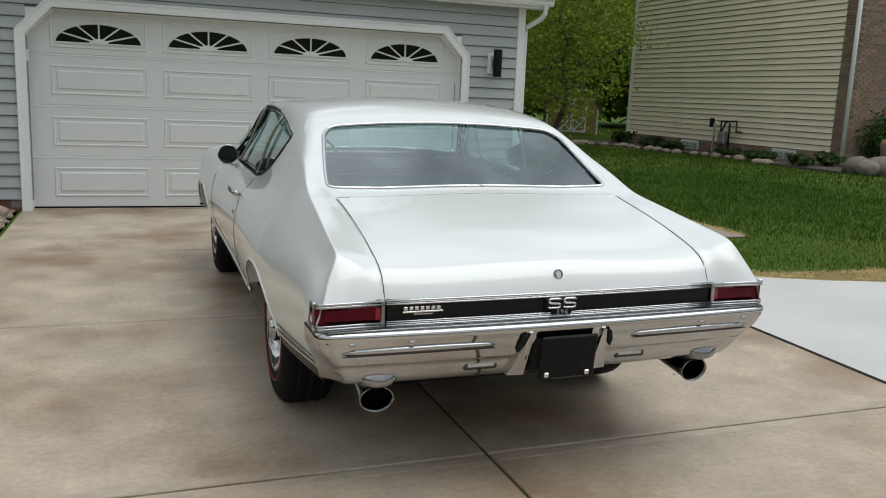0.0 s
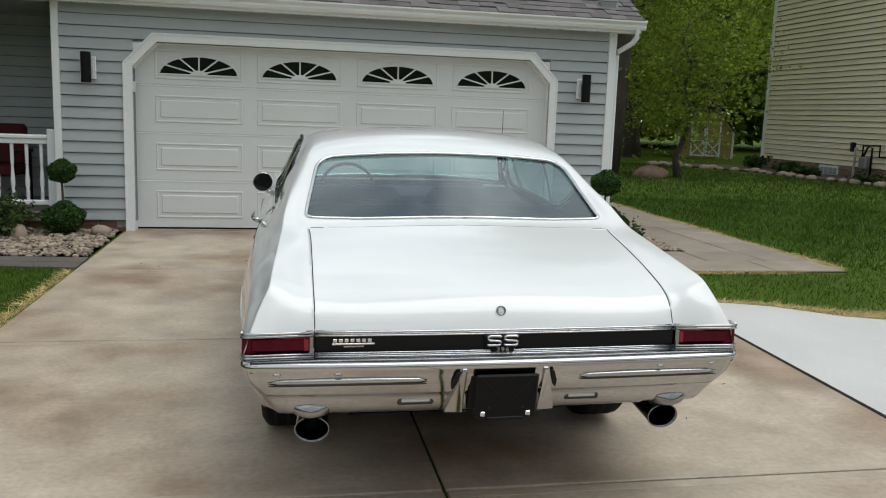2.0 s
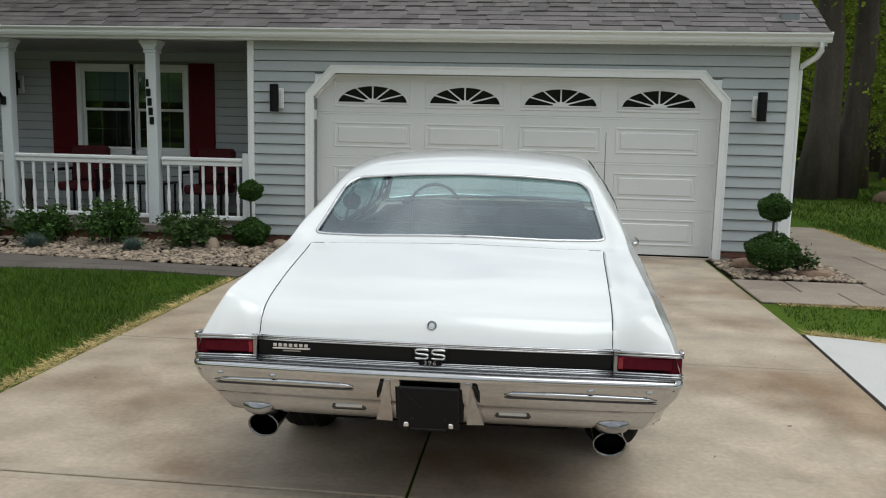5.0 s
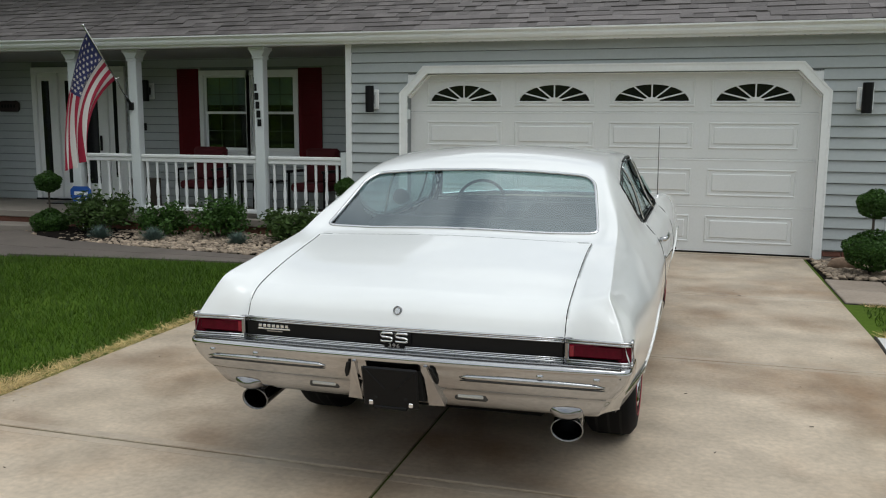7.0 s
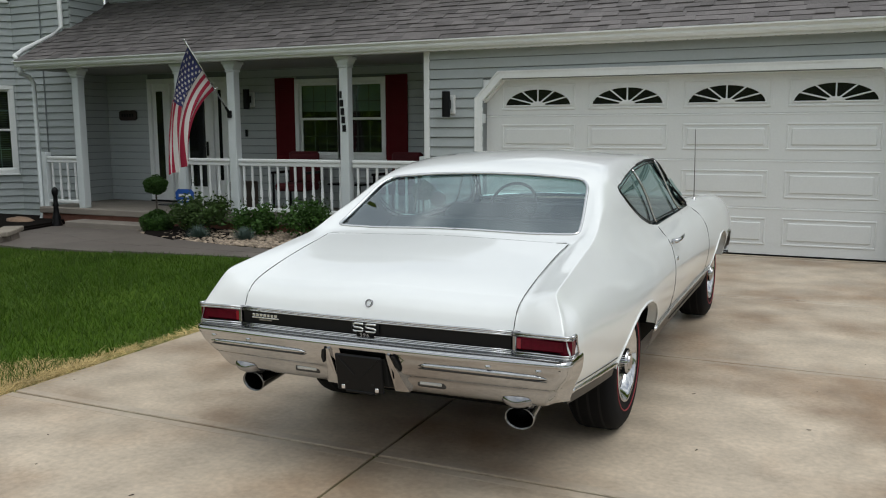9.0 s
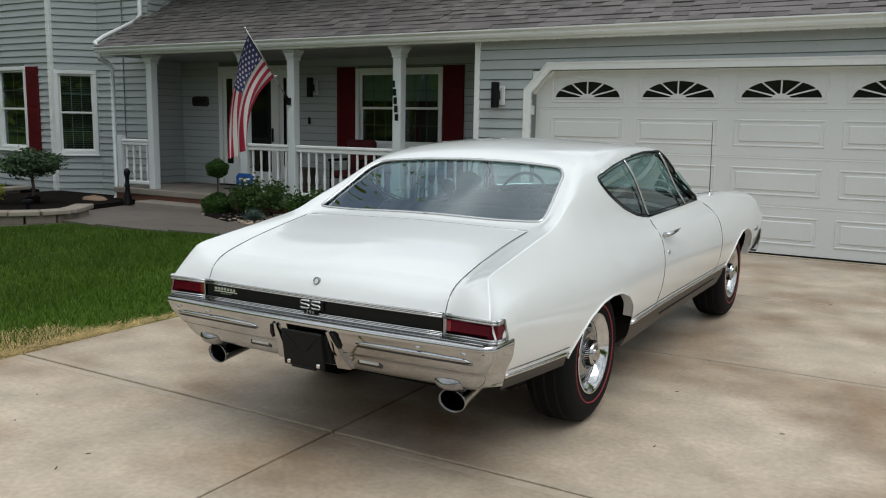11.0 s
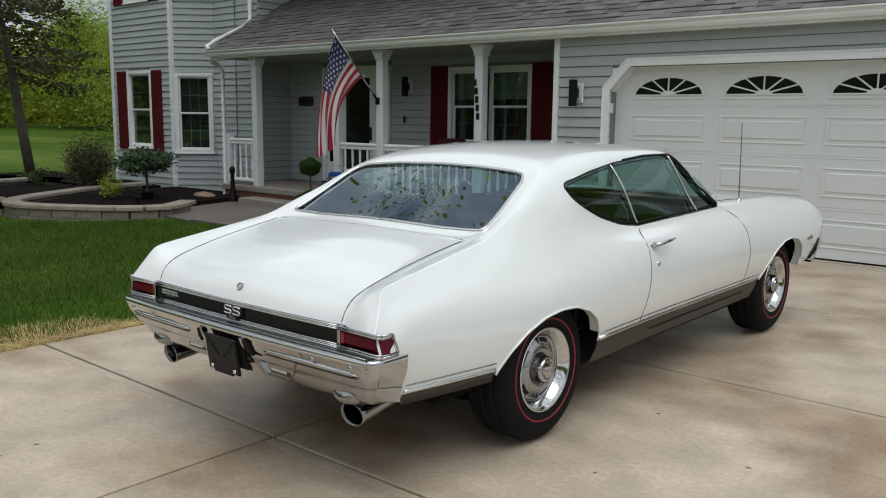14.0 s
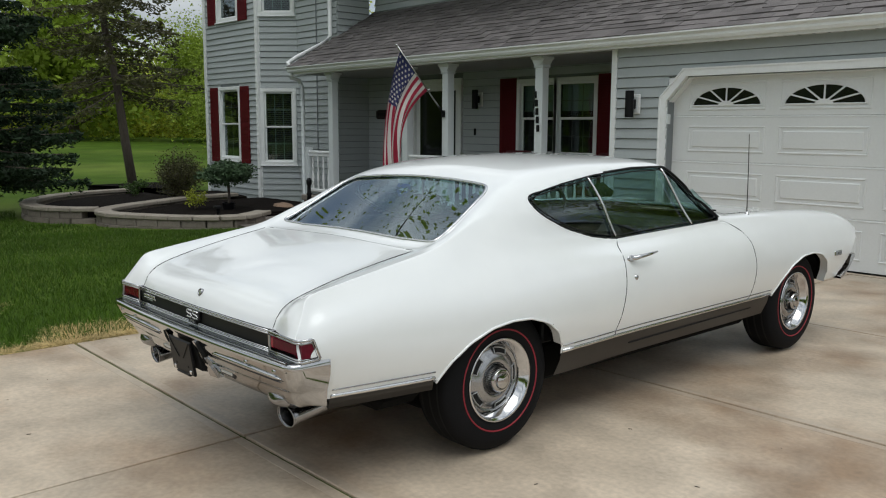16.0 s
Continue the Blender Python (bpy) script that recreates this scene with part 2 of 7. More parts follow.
MULCH = material("black_mulch", (0.010, 0.008, 0.007), rough=1.0, spec=0.05, vary=0.3, scale=9, fine=80, bump=0.5, bump_scale=40)
BLOCK_STONE = material("tan_wall_block", (0.19, 0.16, 0.135), rough=0.88, vary=0.14, scale=7, fine=50, bump=0.35, bump_scale=45, objrand=0.14)
CAP_STONE = material("wall_cap_stone", (0.27, 0.235, 0.195), rough=0.85, vary=0.1, scale=7, fine=50, bump=0.2, bump_scale=60, objrand=0.08)
BOULDER = material("brown_boulder", (0.24, 0.16, 0.11), rough=0.9, vary=0.2, scale=8, fine=40, bump=0.3, bump_scale=30)
SHINGLE = material("grey_roof_shingle", (0.138, 0.124, 0.122), rough=0.9, vary=0.16, scale=5, fine=110, objrand=0.26, island=0.26, bump=0.3, bump_scale=220)
LEAF_MAPLE = leafy("spring_leaves", (0.22, 0.29, 0.035), 0.5, scale=0.5, fine=4)
LEAF_BOX = leafy("boxwood_leaves", (0.040, 0.095, 0.016), 0.25)
LEAF_DARK = leafy("shrub_leaves", (0.050, 0.090, 0.022), 0.3)
LEAF_BLUE = material("blue_fescue", (0.10, 0.15, 0.13), rough=0.7, vary=0.15, island=0.3)
NEEDLE = leafy("spruce_needles", (0.034, 0.060, 0.030), 0.3)
NEEDLE_BROWN = leafy("thin_pine_needles", (0.085, 0.085, 0.035), 0.35)
LEAF_PINE = material("mugo_needles", (0.045, 0.085, 0.035), rough=0.7, vary=0.15, island=0.35)
LEAF_FAR = leafy("far_foliage", (0.27, 0.36, 0.05), 0.55, scale=0.3, fine=3)
LEAF_YEL = leafy("yellow_green_foliage", (0.44, 0.48, 0.07), 0.55, scale=0.3, fine=3)
BARK = material("grey_bark", (0.085, 0.068, 0.055), rough=0.95, vary=0.25, scale=4, fine=30, bump=0.6, bump_scale=22, stretch=(1, 1, 0.25))
BEIGE_SIDING = material("beige_siding", (0.88, 0.775, 0.61), rough=0.6, vary=0.04, scale=0.8, fine=20, objrand=0.03)
TAN_BRICK = material("tan_brown_brick", (0.27, 0.185, 0.14), rough=0.9, vary=0.12, scale=4, fine=40, island=0.22, bump=0.15)
SHED_YEL = material("yellow_shed_paint", (0.40, 0.28, 0.11), rough=0.7, vary=0.08)
FLAG_RED = material("flag_red_cloth", (0.34, 0.015, 0.045), rough=0.8, vary=0.06, sheen=0.2)
FLAG_WHITE = material("flag_white_cloth", (0.66, 0.62, 0.60), rough=0.8, vary=0.05)
FLAG_BLUE = material("flag_blue_cloth", (0.035, 0.04, 0.14), rough=0.8, vary=0.06)
CHAIR_RED = material("red_porch_cushion", (0.085, 0.006, 0.010), rough=0.8, vary=0.08)
SIGN_BLUE = material("blue_sign_face", (0.02, 0.10, 0.42), rough=0.4, vary=0.03)
# room shade put into the colour: near-black recess walls
ROOM_DARK = material("unlit_room_tone", (0.035, 0.035, 0.035), rough=0.9, vary=0.1)
BLIND = material("window_blind", (0.10, 0.12, 0.115), rough=0.6, vary=0.08)
GREEN_PANEL = material("pale_green_panel", (0.17, 0.25, 0.23), rough=0.7, vary=0.05)
METER_GREY = material("grey_meter_metal", (0.25, 0.26, 0.26), rough=0.5, metal=0.4, vary=0.1)


# ---- building helpers ----
class Geo:
    """Collects vertices and faces for one mesh."""

    def __init__(self):
        self.v, self.f, self.mi, self.cur = [], [], [], 0

    def add(self, verts, faces):
        o = len(self.v)
        self.v += [tuple(map(float, p)) for p in verts]
        for fc in faces:
            self.f.append(tuple(i + o for i in fc))
            self.mi.append(self.cur)
        return self

    def box(self, lo, hi, m=None, c=0.0):
        """A box from corner to corner; c chamfers its edges."""
        (x0, y0, z0), (x1, y1, z1) = lo, hi
        if c <= 0:
            vs = [(x, y, z) for z in (z0, z1) for y in (y0, y1) for x in (x0, x1)]
            fs = [(0, 2, 3, 1), (4, 5, 7, 6), (0, 1, 5, 4), (2, 6, 7, 3), (0, 4, 6, 2), (1, 3, 7, 5)]
        else:
            c = min(c, 0.49 * (x1 - x0), 0.49 * (y1 - y0), 0.49 * (z1 - z0))
            vs, fs = [], []
            idx = {}
            for sx in (0, 1):
                for sy in (0, 1):
                    for sz in (0, 1):
                        X, Y, Z = (x0, x1)[sx], (y0, y1)[sy], (z0, z1)[sz]
                        cx, cy, cz = X + (c if sx == 0 else -c), Y + (c if sy == 0 else -c), Z + (c if sz == 0 else -c)
                        for k, p in enumerate(((X, cy, cz), (cx, Y, cz), (cx, cy, Z))):
                            idx[sx, sy, sz, k] = len(vs)
                            vs.append(p)
            g = lambda a, b, d, k: idx[a, b, d, k]
            for s in (0, 1):
                q = [g(s, 0, 0, 0), g(s, 1, 0, 0), g(s, 1, 1, 0), g(s, 0, 1, 0)]
                fs.append(q if s else q[::-1])
                q = [g(0, s, 0, 1), g(0, s, 1, 1), g(1, s, 1, 1), g(1, s, 0, 1)]
                fs.append(q if s else q[::-1])
                q = [g(0, 0, s, 2), g(1, 0, s, 2), g(1, 1, s, 2), g(0, 1, s, 2)]
                fs.append(q if s else q[::-1])
            for a in (0, 1):
                for b in (0, 1):
                    q = [g(a, b, 0, 0), g(a, b, 0, 1), g(a, b, 1, 1), g(a, b, 1, 0)]
                    fs.append(q if (a + b) % 2 == 0 else q[::-1])
                    q = [g(a, 0, b, 0), g(a, 1, b, 0), g(a, 1, b, 2), g(a, 0, b, 2)]
                    fs.append(q if (a + b) % 2 == 0 else q[::-1])
                    q = [g(0, a, b, 1), g(0, a, b, 2), g(1, a, b, 2), g(1, a, b, 1)]
                    fs.append(q if (a + b) % 2 == 0 else q[::-1])
                    for d in (0, 1):
                        q = [g(a, b, d, 0), g(a, b, d, 1), g(a, b, d, 2)]
                        fs.append(q if (a + b + d) % 2 == 1 else q[::-1])
        if m is not None:
            vs = [m @ Vector(p) for p in vs]
        return self.add(vs, fs)

    def prism(self, poly, lo, hi, axis="z", m=None):
        """A polygon drawn out along an axis: poly holds pairs of the other two coordinates."""
        n = len(poly)

        def at(p, h):
            return {"z": (p[0], p[1], h), "y": (p[0], h, p[1]), "x": (h, p[0], p[1])}[axis]
        vs = [at(p, lo) for p in poly] + [at(p, hi) for p in poly]
        fs = [tuple(range(n))[::-1], tuple(range(n, 2 * n))] + [(i, (i + 1) % n, n + (i + 1) % n, n + i) for i in range(n)]
        if m is not None:
            vs = [m @ Vector(p) for p in vs]
        return self.add(vs, fs)

    def lathe(self, profile, m=None, seg=32, closed=False):
        """Turns (radius, height) pairs about local z."""
        n = len(profile)
        vs = [(r * math.cos(2 * math.pi * k / seg), r * math.sin(2 * math.pi * k / seg), h) for k in range(seg) for r, h in profile]
        fs = []
        for k in range(seg):
            k2 = (k + 1) % seg
            for i in range(n - (0 if closed else 1)):
                j = (i + 1) % n
                fs.append((k * n + i, k2 * n + i, k2 * n + j, k * n + j))
        if m is not None:
            vs = [m @ Vector(p) for p in vs]
        return self.add(vs, fs)

    def tube(self, pts, r, seg=8, cap=True, squash=None):
        """A tube along points; r is a radius or a list of radii."""
        pts = [Vector(p) for p in pts]
        n = len(pts)
        rr = r if isinstance(r, (list, tuple)) else [r] * n
        vs = []
        up = Vector((0, 0, 1))
        for i, p in enumerate(pts):
            t = (pts[min(i + 1, n - 1)] - pts[max(i - 1, 0)]).normalized()
            a = up if abs(t.dot(up)) < 0.95 else Vector((1, 0, 0))
            u = t.cross(a).normalized()
            w = u.cross(t).normalized()
            for k in range(seg):
                an = 2 * math.pi * k / seg
                vs.append(p + rr[i] * (math.cos(an) * u + math.sin(an) * w))
        fs = [(i * seg + k, i * seg + (k + 1) % seg, (i + 1) * seg + (k + 1) % seg, (i + 1) * seg + k) for i in range(n - 1) for k in range(seg)]
        if cap:
            fs += [tuple(range(seg))[::-1], tuple((n - 1) * seg + k for k in range(seg))]
        return self.add(vs, fs)

    def mesh(self, name, mats, smooth=False):
        me = bpy.data.meshes.new(name)
        me.from_pydata(self.v, [], self.f)
        for m in (mats if isinstance(mats, (list, tuple)) else [mats]):
            me.materials.append(m)
        if len(set(self.mi)) > 1:
            me.polygons.foreach_set("material_index", self.mi)
        if smooth:
            me.polygons.foreach_set("use_smooth", [True] * len(me.polygons))
        me.update()
        return me


def fix_normals(me):
    bm = bmesh.new()
    bm.from_mesh(me)
    bmesh.ops.recalc_face_normals(bm, faces=bm.faces)
    bm.to_mesh(me)
    bm.free()


def thing(name, label="", category="", group="", kind="", m=None):
    ob = new(name)
    if m is not None:
        ob.matrix_world = m
    return tagged(ob, label, category, group, kind)


def part(name, geo, mat, parent=None, label="", smooth=False, sharp=None, fix=True):
    """Links a Geo or a mesh as one object under a thing or a part."""
    me = geo.mesh(name, mat, smooth) if isinstance(geo, Geo) else geo
    if fix and isinstance(geo, Geo):
        fix_normals(me)
    if smooth and sharp:
        me.set_sharp_from_angle(angle=radians(sharp))
    ob = new(name, me)
    ob.parent = parent
    return tagged(ob, label)


def solo(name, geo, mat, label="", category="", group="", kind="", smooth=False, sharp=None, m=None, fix=True):
    ob = part(name, geo, mat, None, "", smooth, sharp, fix)
    if m is not None:
        ob.matrix_world = m
    return tagged(ob, label, category, group, kind)


def pchip(xs, ys, x):
    """Smooth curve through keys, without overshoot."""
    xs, ys, x = np.asarray(xs, float), np.asarray(ys, float), np.asarray(x, float)
    h, d = np.diff(xs), np.diff(ys) / np.diff(xs)
    m = np.zeros_like(ys)
    for i in range(1, len(xs) - 1):
        if d[i - 1] * d[i] > 0:
            w1, w2 = 2 * h[i] + h[i - 1], h[i] + 2 * h[i - 1]
            m[i] = (w1 + w2) / (w1 / d[i - 1] + w2 / d[i])
    m[0], m[-1] = d[0], d[-1]
    k = np.clip(np.searchsorted(xs, x) - 1, 0, len(h) - 1)
    t = np.clip((x - xs[k]) / h[k], 0, 1)
    return ((1 + 2 * t) * (1 - t) ** 2 * ys[k] + t * (1 - t) ** 2 * h[k] * m[k] + t * t * (3 - 2 * t) * ys[k + 1] + t * t * (t - 1) * h[k] * m[k + 1])

# ---- ground ----
def ground_z(x, y):
    """Height of the lawn: level round the drive, dipping to the left and rising far behind."""
    z = -0.012 - 0.14 * min(1.0, max(0.0, (-x - 4.0) / 6.0))
    if x < -14:
        z += 0.02 * min(60, (-x - 14)) * min(1, max(0, (y - 4) / 12))
    return z


gx_ = np.unique(np.concatenate([np.linspace(-400, -40, 19), np.linspace(-40, -14, 27), np.linspace(-14, 8, 45), np.linspace(8, 40, 33), np.linspace(40, 400, 19)]))
gy_ = np.unique(np.concatenate([np.linspace(-400, -20, 20), np.linspace(-20, 20, 81), np.linspace(20, 60, 41), np.linspace(60, 400, 18)]))
g = Geo()
nx_, ny_ = len(gx_), len(gy_)
g.add([(x, y, ground_z(x, y)) for y in gy_ for x in gx_], [(j * nx_ + i, j * nx_ + i + 1, (j + 1) * nx_ + i + 1, (j + 1) * nx_ + i) for j in range(ny_ - 1) for i in range(nx_ - 1)])
solo("ground", g, GROUND_GRASS, "mown green lawn reaching the horizon", "lawn", kind="structure", smooth=True, fix=False)

# ---- driveway ----
DX0, DX1, DXC = -1.10, 3.84, 1.31
solo("driveway_bed", Geo().box((DX0 + .02, -30, -.10), (DX1 - .02, 10.1, -.014)), JOINT_LAP_DARK, "dirt-filled joints under the driveway slabs", "driveway", kind="structure")
driveway = thing("driveway", "stained tan concrete driveway with cut joints", "driveway", kind="structure")
JY = [-8.6, -6.3, -4.0, -1.72, .57, 2.87, 5.16, 7.45, 10.02]
for a, b in zip(JY[:-1], JY[1:]):
    for x0, x1 in ((DX0, DXC), (DXC, DX1)):
        e = .007
        part("slab", Geo().box((x0 + e, a + .0095, -.10), (x1 - e, b - .0095, 0), c=.003), CONCRETE, driveway)
    for x0, x1 in ((DX0, DXC), (DXC, DX1)):
        for y in (a + .0125, b - .0125 - .055):
            part("tooled_edge", Geo().box((x0 + .012, y, -.02), (x1 - .012, y + .055, .0012), c=.0008), CONCRETE_EDGE, driveway, "smooth tooled slab margin")
part("slab", Geo().box((DX0, -30, -.1), (DX1, -8.61, 0), c=.008), CONCRETE, driveway)
part("threshold", Geo().box((-.98, 10.03, -.08), (3.94, 10.3, .004)), CONCRETE, driveway)

pad = thing("concrete_pad", "pale new concrete apron beside the driveway", "driveway", kind="structure")
PADP = [(3.856, 6.17), (4.25, 6.06), (4.6, 5.92), (5.0, 5.56), (5.5, 5.34), (6.0, 5.20), (6.6, 4.85), (7.1, 4.1), (7.35, 2.6), (7.4, -12), (3.74, -12), (3.70, 2.6)]
part("slab", Geo().prism(PADP, -.08, .003), PALE_CONCRETE, pad)
part("pad_joint", Geo().tube([(3.850, 6.17, .0), (3.715, 3.2, .0), (3.70, 2.6, 0), (3.74, -8, 0)], .012, 5), JOINT_LAP_DARK, pad, "dark joint")

# ---- stamped walks ----
walk_r = thing("side_walk", "grey stamped concrete path round the garage corner", "path", kind="structure")
for i, (x0, x1, y0, y1) in enumerate([(3.86, 4.72, 7.45, 8.02), (3.86, 4.38, 8.03, 8.62), (4.39, 5.15, 8.03, 8.62), (4.73, 5.62, 7.45, 8.02), (5.63, 6.40, 7.45, 8.02), (5.16, 5.85, 8.03, 8.62), (5.86, 6.42, 8.03, 8.62),
                                  (5.22, 5.80, 8.63, 9.6), (5.81, 6.42, 8.63, 9.3), (5.22, 5.80, 9.61, 10.7), (5.81, 6.42, 9.31, 10.3), (5.22, 6.42, 10.71, 11.7), (5.81, 6.42, 10.31, 10.70), (5.22, 6.42, 11.71, 12.8), (5.22, 6.42, 12.81, 14.2)]):
    part("paver", Geo().box((x0 + .004, y0 + .004, -.06), (x1 - .004, y1 - .004, .008 + .001 * (i % 3)), c=.006), STAMPED_TAN, walk_r)
part("paver_bed", Geo().box((3.86, 7.44, -.08), (6.43, 8.63, -.004)).box((5.21, 8.60, -.08), (6.43, 14.2, -.005)), JOINT_LAP_DARK, walk_r)
walk_l = thing("front_walk", "grey stamped concrete walk to the porch", "path", kind="structure")
WL = [(-1.11, 7.60), (-2.2, 7.72), (-3.4, 7.62), (-5.0, 7.45), (-6.4, 7.40), (-8.0, 7.55), (-9.3, 8.0)]
WH = [(-1.11, 8.12), (-2.4, 8.20), (-3.6, 8.34), (-5.0, 8.62), (-6.0, 9.05), (-6.6, 9.9), (-9.2, 9.9)]
for i in range(6):
    z = .006 - .085 * min(1, max(0, (-WL[i][0] - 3) / 6))
    a, b, c, d = WL[i], WL[i + 1], WH[i + 1], WH[i]
    mid = lambda p, q: ((p[0] + q[0]) / 2, (p[1] + q[1]) / 2)
    part("paver", Geo().prism([a, b, mid(b, c), mid(a, d)][::-1], z - .16, z), STAMPED, walk_l)
    part("paver", Geo().prism([mid(a, d), mid(b, c), c, d][::-1], z - .16, z + .002), STAMPED, walk_l)

# ---- planting beds ----
def bed(name, poly, z, mat, label):
    return solo(name, Geo().prism(poly, z - .2, z), mat, label, "planting bed", kind="structure")


bed("stone_bed", [(-1.13, 8.15), (-1.13, 10.0), (-7.2, 10.0), (-6.6, 9.75), (-6.02, 9.06), (-5.0, 8.64), (-3.6, 8.36), (-2.4, 8.22)], -.012, MULCH, "bed of river stones before the porch")
bed("stone_bed", [(3.87, 8.64), (5.20, 8.64), (5.20, 10.6), (3.87, 10.6)], -.004, MULCH, "bed of river stones at the garage corner")

# ---- house ----
LAP = .128


def siding(name, p0, p1, z0, z1, label, holes=(), back=.20, first=None, mat=None):
    """A wall between two points of the plan with lapped boards; holes are (s0, s1, z0, z1) along the wall."""
    mat = mat or SIDING
    p0, p1 = Vector((*p0, 0)), Vector((*p1, 0))
    L = (p1 - p0).length
    d = (p1 - p0).normalized()
    m = Matrix.Translation(p0) @ Matrix(((d.x, -d.y, 0, 0), (d.y, d.x, 0, 0), (0, 0, 1, 0), (0, 0, 0, 1)))   # local x along the wall, local -y outwards
    w = thing(name, label, "wall", kind="structure", m=m)
    # backing wall in strips round the holes; its dark tone draws the shade under each lap
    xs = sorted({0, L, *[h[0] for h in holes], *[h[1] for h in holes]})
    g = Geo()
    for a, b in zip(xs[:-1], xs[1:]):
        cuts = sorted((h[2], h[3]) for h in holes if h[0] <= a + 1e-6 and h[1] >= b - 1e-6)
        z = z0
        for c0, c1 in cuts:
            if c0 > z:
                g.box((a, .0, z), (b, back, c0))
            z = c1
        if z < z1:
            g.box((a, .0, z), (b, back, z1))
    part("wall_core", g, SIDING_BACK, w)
    z = z0
    cache = {}
    while z < z1 - .01:
        h = min(LAP, z1 - z)
        spans = [(0, L)]
        for h0, h1, a, b in holes:
            if a < z + h - .01 and b > z + .01:
                ns = []
                for s, e in spans:
                    if h1 <= s or h0 >= e:
                        ns.append((s, e))
                    else:
                        if h0 > s:
                            ns.append((s, h0))
                        if h1 < e:
                            ns.append((h1, e))
                spans = ns
        for s, e in spans:
            if e - s < .02:
                continue
            key = (round(s, 3), round(e, 3), round(h, 3))
            if key not in cache:
                gg = Geo()
                prof = [(0, .010), (-.024, .010), (-.026, .013), (-.0255, .020), (-.005, h + .002), (0, h + .002)]
                n = len(prof)
                gg.add([(s, y, zz) for y, zz in prof] + [(e, y, zz) for y, zz in prof], [(i, (i + 1) % n, n + (i + 1) % n, n + i) for i in range(n)] + [tuple(range(n))[::-1], tuple(range(n, 2 * n))])
                me = gg.mesh("siding_board", mat)
                fix_normals(me)
                cache[key] = me
            ob = new("siding_board", cache[key])
            ob.parent = w
            ob.location = (0, -.001, z)
        z += LAP
    return w


# garage front
GX0, GX1, GY = -1.80, 4.73, 10.0
DOP = (-.98, 3.92)        # door opening
DTOP = 2.14
wall_garage = siding("wall_garage", (GX0, GY), (GX1, GY), .11, 2.53, "blue-grey lapped siding round the garage door", holes=[(DOP[0] - GX0, DOP[1] - GX0, .0, DTOP)])
siding("wall_garage_side", (GX1, GY), (GX1, 17.0), .11, 2.9, "blue-grey siding on the garage side")
siding("wall_porch_side", (GX0, 11.6), (GX0, GY), .2, 2.53, "shaded blue-grey siding on the garage return")
found = thing("foundation", "red-brown brick foundation course", "wall", kind="structure")
part("mortar_core", Geo().box((GX0, GY + .012, -.15), (DOP[0] - .1, GY + .2, .112)).box((DOP[1] + .1, GY + .012, -.15), (GX1, GY + .2, .112)).box((GX1 - .2, GY + .2, -.15), (GX1 - .012, 17, .112)), MORTAR, found)
_bm = Geo().box((0, 0, 0), (.194, .10, .057), c=.004).mesh("brick", BRICK_RED)
fix_normals(_bm)
for r in range(3):
    for x0, x1 in ((GX0, DOP[0] - .11), (DOP[1] + .11, GX1 + .001)):
        x = x0 + (r % 2) * -.1
        while x < x1 - .05:
            if x >= x0 - .001 and x + .194 <= x1 + .01:
                ob = new("brick", _bm)
                ob.parent, ob.location = found, (x, GY - .002, -.09 + r * .067)
            x += .204
# corner boards
for x0, x1, y0, y1, z1 in ((GX1 - .07, GX1 + .03, GY - .035, GY + .06, 2.53), (GX0 - .03, GX0 + .05, GY - .035, GY + .06, 2.53)):
    solo("trim", Geo().box((x0, y0, .10), (x1, y1, z1), c=.006), TRIM_WHITE, "white corner board", "trim", kind="structure")

# garage door surround with cut corners
tr = thing("trim", "white garage door surround with cut upper corners", "door frame", kind="structure")
OUT = [(-1.085, .0), (-1.085, 1.905), (-.765, 2.245), (3.705, 2.245), (4.015, 1.915), (4.015, .0)]
INN = [(-.985, .0), (-.985, 1.865), (-.715, 2.150), (3.655, 2.150), (3.920, 1.875), (3.920, .0)]
for i in range(5):
    part("casing", Geo().prism([OUT[i], OUT[i + 1], INN[i + 1], INN[i]], GY - .045, GY + .02, "y"), TRIM_WHITE, tr)
    part("casing_lip", Geo().prism([OUT[i], OUT[i + 1], tuple(np.array(OUT[i + 1]) * .8 + np.array(INN[i + 1]) * .2), tuple(np.array(OUT[i]) * .8 + np.array(INN[i]) * .2)], GY - .055, GY - .045, "y"), TRIM_WHITE, tr)
    part("jamb", Geo().prism([INN[i], INN[i + 1], tuple(np.array(INN[i + 1]) * 1 + np.array((0, 0))), INN[i]][:2] + [(INN[i + 1][0] * .999 + .001 * 1.46, INN[i + 1][1] - .02 if INN[i + 1][1] > 1 else 0), (INN[i][0] * .999 + .001 * 1.46, INN[i][1] - .02 if INN[i][1] > 1 else 0)], GY + .02, GY + .15, "y"), TRIM_WHITE, tr)
part("jamb_corner", Geo().prism([(-.985, 1.865), (-.715, 2.150), (-.985, 2.150)], GY + .0, GY + .10, "y"), TRIM_WHITE, tr)
part("jamb_corner", Geo().prism([(3.92, 1.875), (3.655, 2.150), (3.92, 2.150)], GY + .0, GY + .10, "y"), TRIM_WHITE, tr)
part("sensor_box", Geo().box((-.99, GY - .03, 1.58), (-.955, GY + .03, 1.70), c=.006), POST_GREY, tr, "small beige sensor box")

